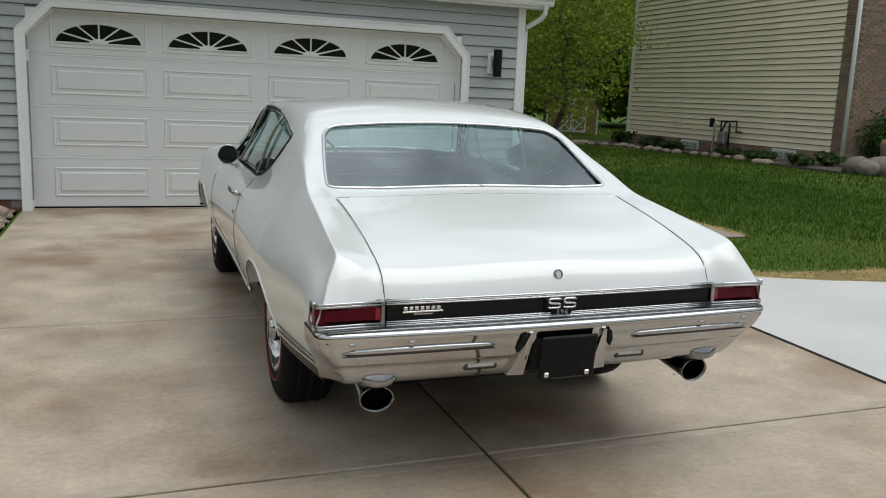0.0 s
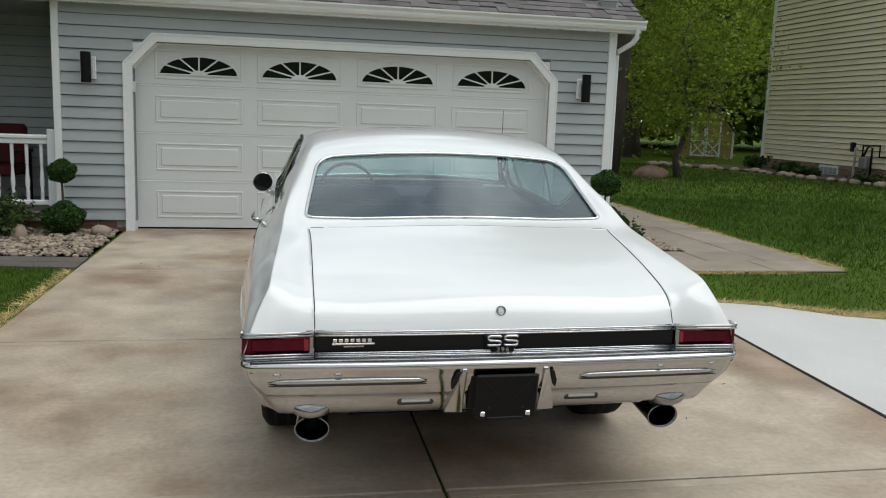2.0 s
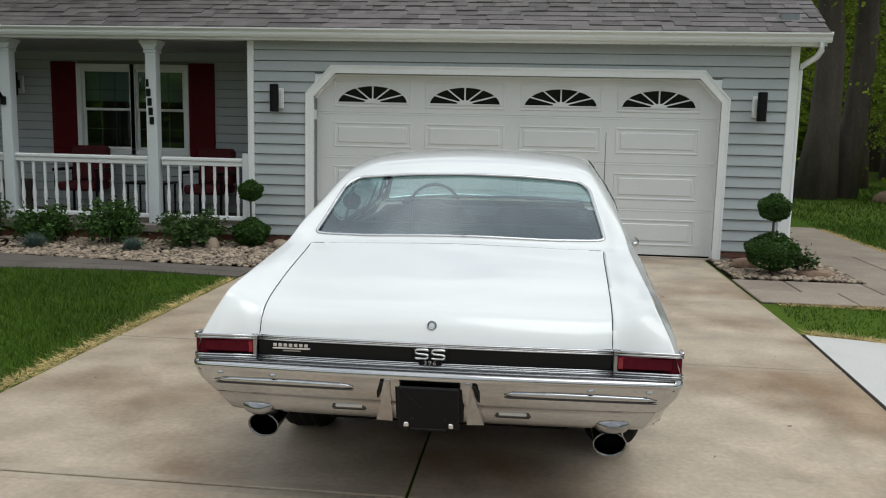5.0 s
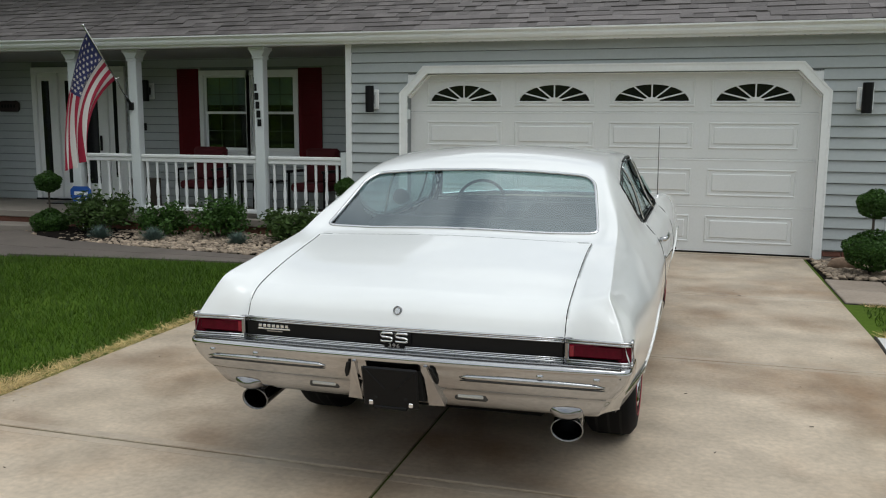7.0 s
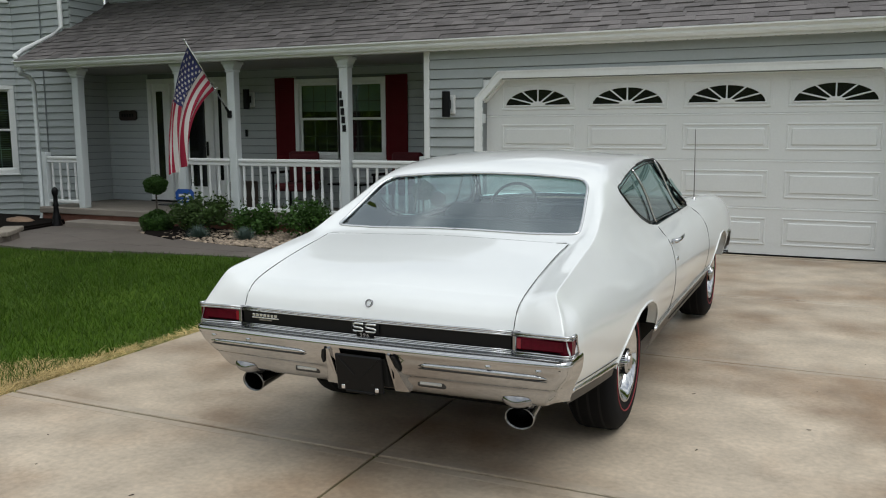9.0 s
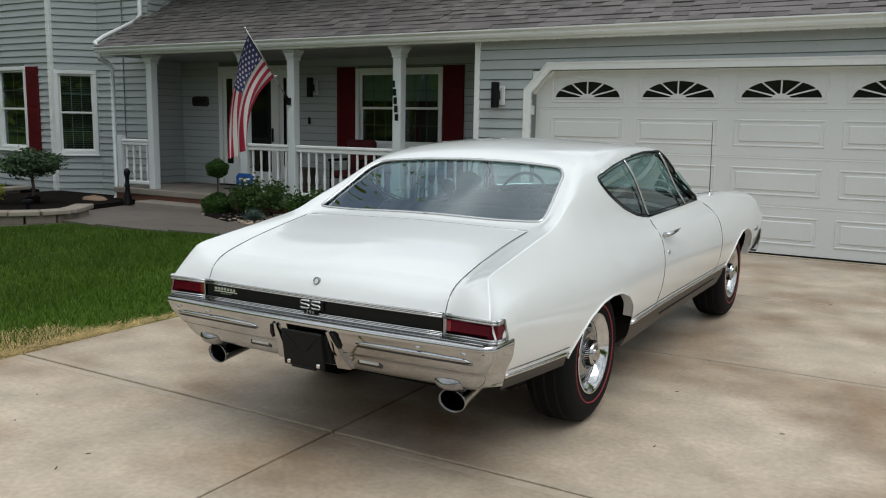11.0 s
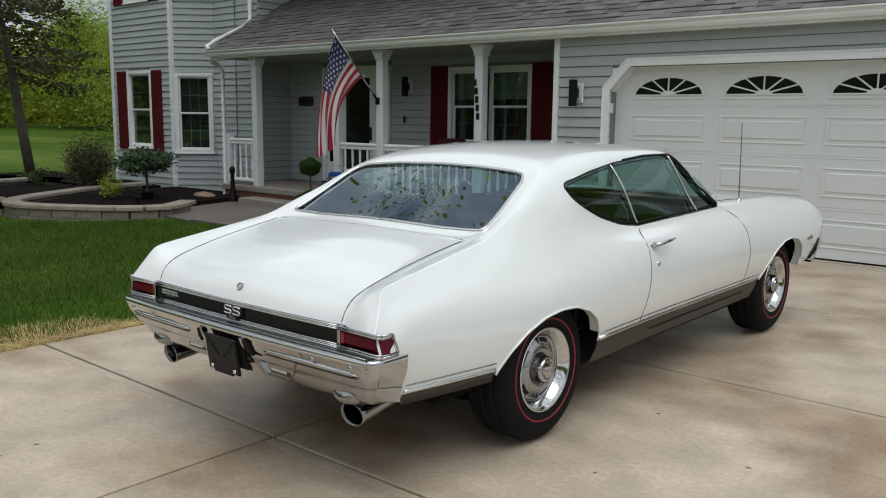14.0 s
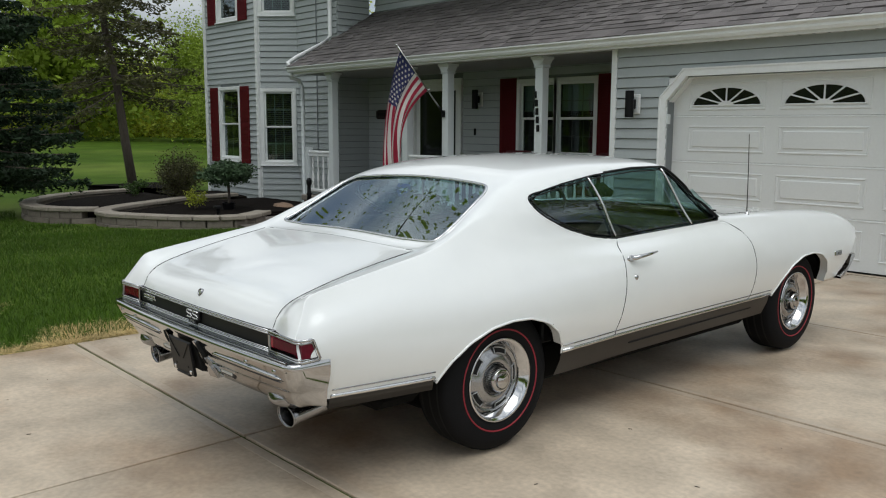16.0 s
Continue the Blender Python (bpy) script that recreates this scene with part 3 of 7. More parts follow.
door = thing("door_1", "white four-section garage door with fan windows", "garage door", kind="structure")
DY = GY + .13
ZS = [.02, .578, 1.134, 1.68, 2.19]
PX = [(-.765, .22), (.385, 1.375), (1.555, 2.545), (2.725, 3.715)]
for i in range(4):
    z0, z1 = ZS[i] + .0012, ZS[i + 1] - .0012
    sec = part("section", Geo().box((-.99, DY, z0), (3.925, DY + .045, z1), c=.003), DOOR_WHITE, door)
    part("section_lip", Geo().box((-.99, DY - .004, z1 - .022), (3.925, DY + .01, z1 - .006), c=.003), DOOR_WHITE, sec)
    for a, b in PX:
        pz0, pz1 = z0 + .115, z1 - .118
        if i < 3:
            # raised panel with a stepped frame
            g = Geo()
            fr = .022
            for (u0, v0, u1, v1) in ((a, pz0, b, pz0 + fr), (a, pz1 - fr, b, pz1), (a, pz0 + fr, a + fr, pz1 - fr), (b - fr, pz0 + fr, b, pz1 - fr)):
                g.box((u0, DY - .009, v0), (u1, DY + .01, v1), c=.006)
            part("panel_frame", g, DOOR_WHITE, sec)
            part("panel", Geo().box((a + .055, DY - .012, pz0 + .055), (b - .055, DY + .01, pz1 - .055), c=.012), DOOR_WHITE, sec)
        else:
            cx, hw = (a + b) / 2, .44
            zb, rz = 1.755 + .045, .215
            fr = Geo()
            for (u0, v0, u1, v1) in ((a + .0, 1.745, b, 1.775), (a, 2.05, b, 2.075), (a, 1.775, a + .025, 2.05), (b - .025, 1.775, b, 2.05)):
                fr.box((u0, DY - .010, v0), (u1, DY + .01, v1), c=.006)
            win = part("fan_window", fr, DOOR_WHITE, sec, "white frame of a fan window")
            arc = [(cx + hw * math.cos(t), zb + rz * math.sin(t)) for t in np.linspace(0, math.pi, 25)]
            part("pane", Geo().prism(arc, DY - .004, DY + .004, "y"), BLACK_PANE, win, "dark fan-shaped pane")
            part("arch_bar", Geo().tube([(u, DY - .006, v) for u, v in arc] + [(cx + hw, DY - .006, zb)], .011, 6), DOOR_WHITE, win)
            for t in np.radians([30, 60, 90, 120, 150]):
                c_, s_ = math.cos(t), math.sin(t)
                part("spoke", Geo().tube([(cx + .03 * c_, DY - .008, zb + .03 * s_), (cx + hw * c_, DY - .008, zb + rz * s_)], .010, 6), DOOR_WHITE, win)
            hub = [(cx + .10 * math.cos(t), zb + .055 * math.sin(t)) for t in np.linspace(0, math.pi, 13)]
            part("hub", Geo().prism(hub, DY - .016, DY, "y"), DOOR_WHITE, win)
part("bottom_seal", Geo().box((-.985, DY - .004, .004), (3.92, DY + .04, .024)), BLACK_METAL, door)

# eave, gutter and roof
EY = 9.72
eave = thing("eave", "white soffit and gutter along the front roof edge", "gutter", kind="structure")
part("soffit", Geo().box((-9.3, EY + .10, 2.53), (5.0, GY + .05, 2.55)), SOFFIT_MAT, eave)
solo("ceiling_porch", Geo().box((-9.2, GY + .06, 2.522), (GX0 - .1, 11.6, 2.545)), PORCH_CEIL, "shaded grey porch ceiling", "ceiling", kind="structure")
part("fascia", Geo().box((-9.3, EY + .085, 2.52), (5.0, EY + .105, 2.68)), TRIM_WHITE, eave)
g = Geo()
prof = [(EY + .085, 2.665), (EY + .085, 2.555), (EY + .03, 2.555), (EY + .012, 2.585), (EY + .018, 2.61), (EY - .012, 2.635), (EY - .012, 2.665), (EY + .0, 2.668), (EY + .004, 2.655)]
n = len(prof)
g.add([(x, y, z) for x in (-9.33, 5.03) for y, z in prof], [(i, i + 1, n + i + 1, n + i) for i in range(n - 1)])
g.add([(-9.33, y, z) for y, z in prof[:7]] + [(5.03, y, z) for y, z in prof[:7]], [tuple(range(7)), tuple(range(7, 14))])
part("gutter", g, TRIM_WHITE, eave)
for k in range(40):
    x = -1.6 + k * .16
    part("soffit_vent", Geo().box((x, EY + .12, 2.527), (x + .012, GY - .03, 2.5295)), SIDING_BACK, eave)
# downspout at the right corner
ds = thing("downspout", "white downspout at the garage corner", "downspout", kind="structure")
part("pipe", Geo().tube([(4.93, EY + .04, 2.56), (4.93, EY + .05, 2.47), (4.90, EY + .10, 2.40), (4.80, GY - .01, 2.31), (4.785, GY + .02, 2.25), (4.785, GY + .02, .2), (4.80, GY + .0, .12), (4.84, GY - .05, .06)], .034, 8), TRIM_WHITE, ds, smooth=True)

PITCH = .575
RY0, RZ0 = EY - .02, 2.675
roof = thing("roof", "grey shingled roof over garage and porch", "roof", kind="structure")
part("roof_deck", Geo().prism([(RY0 + .01, RZ0 - .03), (RY0 + 6.5, RZ0 - .03 + 6.49 * PITCH), (RY0 + 12, RZ0 - .03 + 1.2 * PITCH), (RY0 + 12, RZ0 - .2), (RY0 + 6.5, RZ0 + 6 * PITCH), (RY0 + .1, RZ0 - .035)], -1.7, 5.0, "x"), SHINGLE, roof)
part("roof_deck", Geo().prism([(RY0 + .01, RZ0 - .03), (12.0, RZ0 - .03 + (12 - RY0) * PITCH), (12.0, RZ0 - .12 + (12 - RY0) * PITCH), (RY0 + .1, RZ0 - .06)], -9.33, -1.7, "x"), SHINGLE, roof)
part("drip_edge", Geo().box((-9.34, RY0 - .012, RZ0 - .035), (5.02, RY0 + .02, RZ0 - .02)), TRIM_WHITE, roof)
# shingle tabs: those of the lower courses singly, in two lengths
ang = math.atan(PITCH)
rs = random.Random(4)
tab_meshes = {}


def tab(w, t):
    k = (w, t)
    if k not in tab_meshes:
        gg = Geo().box((0, 0, 0), (w, .20, t), c=.002)
        me = gg.mesh("shingle", SHINGLE)
        fix_normals(me)
        tab_meshes[k] = me
    return tab_meshes[k]


COURSE = .135
bulk = Geo()
single = 0
nrow = 17
for r in range(nrow):
    s0 = r * COURSE
    x = -9.33 + rs.random() * .2
    while x < 4.99:
        w = rs.choice((.15, .19, .22, .26, .30))
        t = rs.choice((.006, .009, .015))
        w2 = min(w, 5.0 - x)
        m = pose(x, RY0 + s0 * math.cos(ang), RZ0 - .016 + s0 * math.sin(ang), math.degrees(ang) - 4.0)
        if r < 4 and -1.0 < x < 5.0 and w2 == w and single < 100 + 50 * r:
            ob = new("shingle", tab(w, t))
            ob.parent = roof
            ob.matrix_world = m
            single += 1
        else:
            bulk.box((0, 0, 0), (w2 - .003, .20, t), m)
        x += w
bulk_ob = part("shingle_field", bulk, SHINGLE, roof, "weathered grey shingles", fix=False)
tagged(bulk_ob, kind="stuff")

# two-storey block with a bay
siding("wall_bay_front", (-13.62, 10.22), (-11.27, 10.22), -.10, 5.6, "blue-grey siding on the bay front", holes=[(.66, 1.53, .80, 2.36), (.66, 1.53, 3.86, 5.3)])
siding("wall_bay_corner", (-11.27, 10.22), (-10.66, 10.83), -.10, 5.6, "blue-grey siding on the angled bay side", holes=[(.08, .79, .70, 2.33), (.08, .79, 3.86, 5.3)])
siding("wall_house_front", (-10.66, 10.83), (-9.2, 10.83), -.10, 5.6, "blue-grey siding beside the porch")
siding("wall_porch_end", (-9.2, 10.83), (-9.2, 11.62), .2, 5.6, "blue-grey siding at the porch end")
siding("wall_bay_left", (-13.62, 14.0), (-13.62, 10.22), -.10, 5.6, "blue-grey siding on the house side")
siding("wall_upper", (-9.2, 11.8), (-1.9, 11.8), 3.6, 5.6, "blue-grey siding of the upper storey", holes=[(2.1, 3.0, 4.02, 5.4), (4.6, 5.5, 4.02, 5.4)])
siding("wall_porch_back", (-9.2, 11.6), (-1.8, 11.6), .2, 2.56, "shaded blue-grey siding at the back of the porch", holes=[(1.00, 2.86, .22, 2.42), (4.22, 5.92, 1.02, 2.32)])
solo("wall_back", Geo().box((-13.5, 15.9, -.1), (4.6, 16.1, 5.6)), SIDING_BACK, "plain rear wall of the house", "wall", kind="structure")
solo("ceiling_upper", Geo().box((-13.7, 10.1, 5.6), (-1.8, 16.1, 5.75)), SOFFIT_MAT, "upper storey soffit", "ceiling", kind="structure")
for (x, y) in ((-11.27, 10.205), (-13.62, 10.205)):
    solo("trim", Geo().box((x - .05, y - .03, -.1), (x + .05, y + .05, 5.6), c=.006), TRIM_WHITE, "pale corner board of the bay", "trim", kind="structure")
solo("foundation_bay", Geo().box((-13.6, 10.24, -.4), (-11.28, 10.5, -.1)).box((-10.6, 10.86, -.4), (-9.2, 11.2, -.1)), MORTAR, "low concrete foundation of the bay", "wall", kind="structure")

# porch
porch = thing("porch_floor", "raised concrete porch slab with brown edge", "porch", kind="structure")
part("slab", Geo().box((-9.2, 9.92, .10), (GX0 - .005, 11.6, .205), c=.012), PORCH_CONC, porch)
part("riser", Geo().box((-9.18, 9.97, -.35), (GX0 - .01, 11.6, .10)), BRICK_RED, porch, "brick riser")
part("step", Geo().box((-8.2, 9.55, -.2), (-6.35, 9.93, .03), c=.012), PORCH_CONC, porch, "low concrete step")

# ---- the car ----
CAR = thing("car", "white two-door muscle car with chrome bumpers parked on the driveway", "car", m=pose(1.440, 2.625, 0, 0, -0.5, -0.62))

# rails of the body from the centre line outwards: keys of (y, x, z), y runs from the tail forwards
RAILS = [
    [(0, 0, .724), (.02, 0, .774), (.05, 0, .810), (.08, 0, .830), (.14, 0, .853), (.2, 0, .872), (.32, 0, .904), (.5, 0, .943), (.62, 0, .966), (.72, 0, .984), (.80, 0, .998), (1.0, 0, 1.105), (1.29, 0, 1.268), (1.45, 0, 1.330), (1.7, 0, 1.368), (2.0, 0, 1.380), (2.4, 0, 1.375), (2.66, 0, 1.352), (3.0, 0, 1.165), (3.3, 0, 1.0), (3.38, 0, .985), (3.8, 0, .978), (4.3, 0, .945), (4.6, 0, .90), (4.84, 0, .80)],
    [(0, .645, .722), (.02, .645, .768), (.05, .645, .804), (.08, .645, .823), (.14, .645, .846), (.2, .645, .865), (.32, .645, .896), (.5, .645, .935), (.62, .646, .957), (.72, .65, .974), (.80, .672, .994), (1.0, .645, 1.092), (1.24, .596, 1.226), (1.4, .585, 1.285), (1.7, .575, 1.326), (2.0, .575, 1.340), (2.4, .58, 1.338), (2.62, .60, 1.320), (2.85, .69, 1.13), (3.04, .765, .982), (3.3, .70, .978), (3.8, .70, .962), (4.3, .70, .932), (4.6, .70, .89), (4.84, .69, .79)],
    [(0, 0.76, 0.719), (0.02, 0.75, 0.785), (0.05, 0.735, 0.832), (0.08, 0.728, 0.85), (0.14, 0.724, 0.868), (0.2, 0.722, 0.8826), (0.4, 0.712, 0.926), (0.6, 0.704, 0.9599), (0.72, 0.703, 0.9804), (0.8, 0.708, 1.0057), (0.9, 0.704, 1.0521), (1, 0.69, 1.1006), (1.1, 0.682, 1.149), (1.2, 0.665, 1.1967), (1.3, 0.65, 1.2383), (1.4, 0.642, 1.264), (1.7, 0.636, 1.297), (2, 0.642, 1.312), (2.4, 0.652, 1.314), (2.62, 0.662, 1.302), (2.85, 0.725, 1.13), (3.04, 0.8, 0.985), (3.3, 0.79, 0.987), (3.8, 0.8, 0.977), (4.3, 0.8, 0.948), (4.55, 0.81, 0.916), (4.7, 0.82, 0.872), (4.84, 0.825, 0.795)],
    [(0, 0.860, 0.722), (0.033, 0.829, 0.796), (0.07, 0.794, 0.868), (0.14, 0.791, 0.886), (0.2, 0.788, 0.8966), (0.4, 0.776, 0.93), (0.6, 0.764, 0.963), (0.72, 0.757, 0.982), (0.8, 0.754, 1.009), (0.86, 0.748, 1.037), (0.94, 0.738, 1.07), (1.02, 0.728, 1.097), (1.1, 0.724, 1.1176), (1.2, 0.722, 1.1368), (1.4, 0.735, 1.154), (1.7, 0.746, 1.15), (2, 0.745, 1.12), (2.4, 0.75, 1.1), (2.62, 0.755, 1.08), (2.85, 0.79, 1.02), (3.04, 0.82, 0.972), (3.3, 0.838, 0.976), (3.8, 0.855, 0.962), (4.3, 0.868, 0.928), (4.55, 0.876, 0.893), (4.7, 0.882, 0.848), (4.84, 0.885, 0.775)],
    [(0, 0.865, 0.7), (0.03, 0.846, 0.765), (0.062, 0.826, 0.81), (0.14, 0.826, 0.83), (0.4, 0.828, 0.8613), (0.72, 0.828, 0.891), (0.8, 0.826, 0.901), (1, 0.818, 0.936), (1.2, 0.805, 0.968), (1.4, 0.802, 0.97), (1.7, 0.805, 0.95), (2, 0.808, 0.935), (2.4, 0.815, 0.945), (2.62, 0.82, 0.955), (2.85, 0.828, 0.95), (3.04, 0.838, 0.94), (3.3, 0.868, 0.925), (3.8, 0.895, 0.91), (4.3, 0.908, 0.875), (4.55, 0.912, 0.84), (4.84, 0.905, 0.745)],
    [(0, .868, .68), (.06, .872, .735), (.12, .873, .765), (.4, .878, .79), (.8, .886, .805), (1.2, .888, .83), (1.6, .888, .84), (2.0, .893, .845), (2.6, .90, .845), (3.0, .905, .845), (3.4, .92, .835), (3.8, .93, .815), (4.3, .94, .78), (4.84, .925, .71)],
    [(0, .88, .64), (.12, .893, .68), (.4, .908, .695), (.8, .928, .70), (1.2, .938, .705), (2.0, .933, .71), (2.6, .94, .71), (3.4, .945, .71), (3.9, .955, .70), (4.3, .955, .685), (4.84, .93, .65)],
    [(0, .853, .54), (.4, .903, .55), (1.1, .942, .565), (2.0, .932, .56), (2.6, .935, .56), (3.4, .938, .56), (3.9, .952, .56), (4.3, .945, .56), (4.84, .915, .56)],
    [(0, .803, .455), (.2, .846, .452), (.4, .876, .45), (.8, .904, .437), (1.1, .912, .43), (1.5, .905, .42), (2.0, .90, .43), (2.6, .90, .433), (3.4, .905, .44), (3.9, .92, .45), (4.3, .915, .455), (4.84, .88, .47)],
]
SEG_N = [46, 10, 12, 18, 12, 9, 11, 9]
row_y = np.concatenate([np.linspace(0, 0.12, 14)[:-1], np.linspace(0.12, 4.84, 338)])
NR = len(row_y)
rail_x = np.array([pchip([k[0] for k in r], [k[1] for k in r], row_y) for r in RAILS])
rail_z = np.array([pchip([k[0] for k in r], [k[2] for k in r], row_y) for r in RAILS])

# ease the rails lengthwise, but keep the crisp tail
ease = np.clip((row_y - .07) / .2, 0, 1)[None, :] * np.clip((4.84 - row_y) / .1, 0, 1)[None, :]
for k in range(220):
    for a_ in (rail_x, rail_z):
        lo = 0 if k < 34 else 5               # the flanks are faired further than roof and deck
        mean = a_.copy()
        mean[:, 1:-1] = .25 * a_[:, :-2] + .5 * a_[:, 1:-1] + .25 * a_[:, 2:]
        a_[lo:] += ((mean - a_) * ease)[lo:]


def section(px, pz, edge=0.0):
    """A smooth section through the rails of one station: half a body, centre first; edge breaks it at the fender ridge."""
    P = np.column_stack([px, pz])
    P = np.vstack([[-P[1, 0], P[1, 1]], P, 2 * P[-1] - P[-2]])
    out = []
    for i, n in enumerate(SEG_N):
        p0, p1, p2, p3 = P[i], P[i + 1], P[i + 2], P[i + 3]
        if i == 2:
            p3 = p3 + (2 * p2 - p1 - p3) * edge
        elif i == 3:
            p0 = p0 + (2 * p1 - p2 - p0) * edge
        d1, d2, d3 = (max(np.linalg.norm(b - a), 1e-4) ** 0.5 for a, b in ((p0, p1), (p1, p2), (p2, p3)))
        m1 = (p1 - p0) / d1 - (p2 - p0) / (d1 + d2) + (p2 - p1) / d2
        m2 = (p2 - p1) / d2 - (p3 - p1) / (d2 + d3) + (p3 - p2) / d3
        m1, m2 = m1 * d2, m2 * d2
        t = np.linspace(0, 1, n, endpoint=False)[:, None]
        out.append((2 * t**3 - 3 * t**2 + 1) * p1 + (t**3 - 2 * t**2 + t) * m1 + (-2 * t**3 + 3 * t**2) * p2 + (t**3 - t**2) * m2)
    out.append(P[-2][None])
    return np.vstack(out)


SEC = np.array([section(rail_x[:, j], rail_z[:, j], np.clip((1.15 - row_y[j]) / .35, 0, 1)) for j in range(NR)])       # rows, columns, (x, z)
NC = SEC.shape[1]
crease = 1 - .985 * np.exp(-((np.arange(NC) - sum(SEG_N[:3])) / 2.2) ** 2)[None, :] * np.clip((1.25 - row_y) / .4, 0, 1)[:, None]
for _ in range(10):
    mean = SEC.copy()
    mean[:, 1:-1] = .25 * SEC[:, :-2] + .5 * SEC[:, 1:-1] + .25 * SEC[:, 2:]
    SEC += (mean - SEC) * (np.clip((row_y - .05) / .2, 0, 1)[:, None] * crease)[:, :, None]
GRID = np.dstack([SEC[:, :, 0], np.repeat(row_y[:, None], NC, 1), SEC[:, :, 1]])  # x, y, z


def bow(x, y):
    """How far the tail reaches rearwards in plan: bulged in the middle, drawn out at the fender tips."""
    x = np.abs(x)
    return (.012 + .024 * np.clip(1 - (x / .68) ** 2, 0, 1)) * np.clip(1 - y / .4, 0, 1) + .029 * np.clip((x - .66) / .14, 0, 1) * np.clip(1 - y / .07, 0, 1)


GRID[:, :, 1] -= bow(GRID[:, :, 0], GRID[:, :, 1])


def inside(poly, p):
    """Which of the points p lie within a polygon."""
    poly = np.asarray(poly, float)
    a, b = poly, np.roll(poly, -1, 0)
    x, y = p[..., 0][..., None], p[..., 1][..., None]
    cross = ((a[:, 1] > y) != (b[:, 1] > y)) & (x < (b[:, 0] - a[:, 0]) * (y - a[:, 1]) / (b[:, 1] - a[:, 1] + 1e-12) + a[:, 0])
    return cross.sum(-1) % 2 == 1


def rounded(poly, r=0.05, n=6, ends=False):
    """A polygon with its corners rounded; with ends, the first and last corner stay as they are."""
    out = []
    P = [Vector(p) for p in poly]
    for i, p in enumerate(P):
        if ends and i in (0, len(P) - 1):
            out.append(tuple(p))
            continue
        a, b = P[i - 1], P[(i + 1) % len(P)]
        ra, rb = min(r, 0.45 * (a - p).length), min(r, 0.45 * (b - p).length)
        s, e = p + (a - p).normalized() * ra, p + (b - p).normalized() * rb
        for k in range(n + 1):
            t = k / n
            out.append(tuple((1 - t) ** 2 * s + 2 * t * (1 - t) * p + t * t * e))
    return out


def dense(poly, step=0.01, closed=True):
    out = []
    P = [np.array(p, float) for p in poly]
    for i in range(len(P) if closed else len(P) - 1):
        a, b = P[i], P[(i + 1) % len(P)]
        n = max(1, int(np.linalg.norm(b - a) / step))
        out += [a + (b - a) * k / n for k in range(n)]
    if not closed:
        out.append(P[-1])
    return np.array(out)


S0 = sum(SEG_N[:1])      # first column past the lid, glass or roof edge
# outlines in the side view (y, z)
SIDE_WIN = rounded([(1.385, 1.180), (1.395, 1.140), (1.45, 1.092), (1.60, 1.018), (1.80, .960), (1.98, .936), (2.40, .950), (3.01, .968), (2.90, 1.085), (2.62, 1.298), (2.30, 1.296), (1.95, 1.272), (1.68, 1.238), (1.50, 1.208), (1.42, 1.196)], 0.05)
DOOR = rounded([(1.962, .93), (1.945, .82), (1.915, .66), (1.885, .52), (1.852, .440), (3.24, .448), (3.258, .66), (3.225, .82), (3.15, .905), (3.03, .962)], 0.05)
ARCH_R = [(.60, .30), (.63, .43), (.70, .515), (.80, .585), (.93, .632), (1.06, .648), (1.18, .642), (1.30, .605), (1.385, .545), (1.425, .47), (1.435, .40), (1.435, .30)]
ARCH_F = [(3.49, .30), (3.52, .44), (3.60, .54), (3.72, .628), (3.86, .676), (4.0, .686), (4.13, .665), (4.225, .61), (4.262, .53), (4.265, .45), (4.25, .30)]
# outlines in the top view (x, y), right half
REAR_WIN = rounded([(0, .812), (.40, .812), (.665, .822), (.648, .95), (.605, 1.20), (.56, 1.262), (.40, 1.275), (0, 1.285)], 0.03, ends=True)
FRONT_WIN = rounded([(0, 2.69), (.40, 2.68), (.585, 2.64), (.645, 2.74), (.745, 3.03), (.50, 3.18), (0, 3.30)], 0.02, ends=True)
LID = rounded([(0, -.08), (.645, -.08), (.645, .10), (.648, .50), (.652, .715), (.40, .722), (0, .725)], 0.015, ends=True)
HOOD = rounded([(0, 3.40), (.45, 3.37), (.70, 3.26), (.705, 4.2), (.70, 4.78), (0, 4.80)], 0.015, ends=True)

SMOOTH = GRID.copy()      # the fair surface, before its points are drawn to the outlines


def snap(cols, poly, plane, reach=0.009):
    """Slides nearby grid points along the skin onto an outline."""
    d = dense(poly, 0.004)
    a = GRID[:, cols, :]
    uv = a[:, :, [1, 2]] if plane == "side" else a[:, :, [0, 1]]
    lo, hi = d.min(0) - 0.03, d.max(0) + 0.03
    idx = np.argwhere(((uv > lo) & (uv < hi)).all(-1))
    for i, j in idx:
        e = d - uv[i, j]
        q = (e * e).sum(1)
        k = q.argmin()
        if q[k] < reach * reach:
            if plane == "side":
                a[i, j, 1:] = d[k]
            else:
                a[i, j, :2] = d[k]
    GRID[:, cols, :] = a


for pl in (ARCH_R, ARCH_F, DOOR):
    snap(slice(sum(SEG_N[:3]), NC), pl, "side", 0.0085)
snap(slice(S0 + 4, sum(SEG_N[:5])), SIDE_WIN, "side", 0.0085)
for pl in (REAR_WIN, FRONT_WIN, LID, HOOD):
    snap(slice(0, S0 + 6), pl, "top", 0.0085)
GRID[:, 0, 0] = 0.0

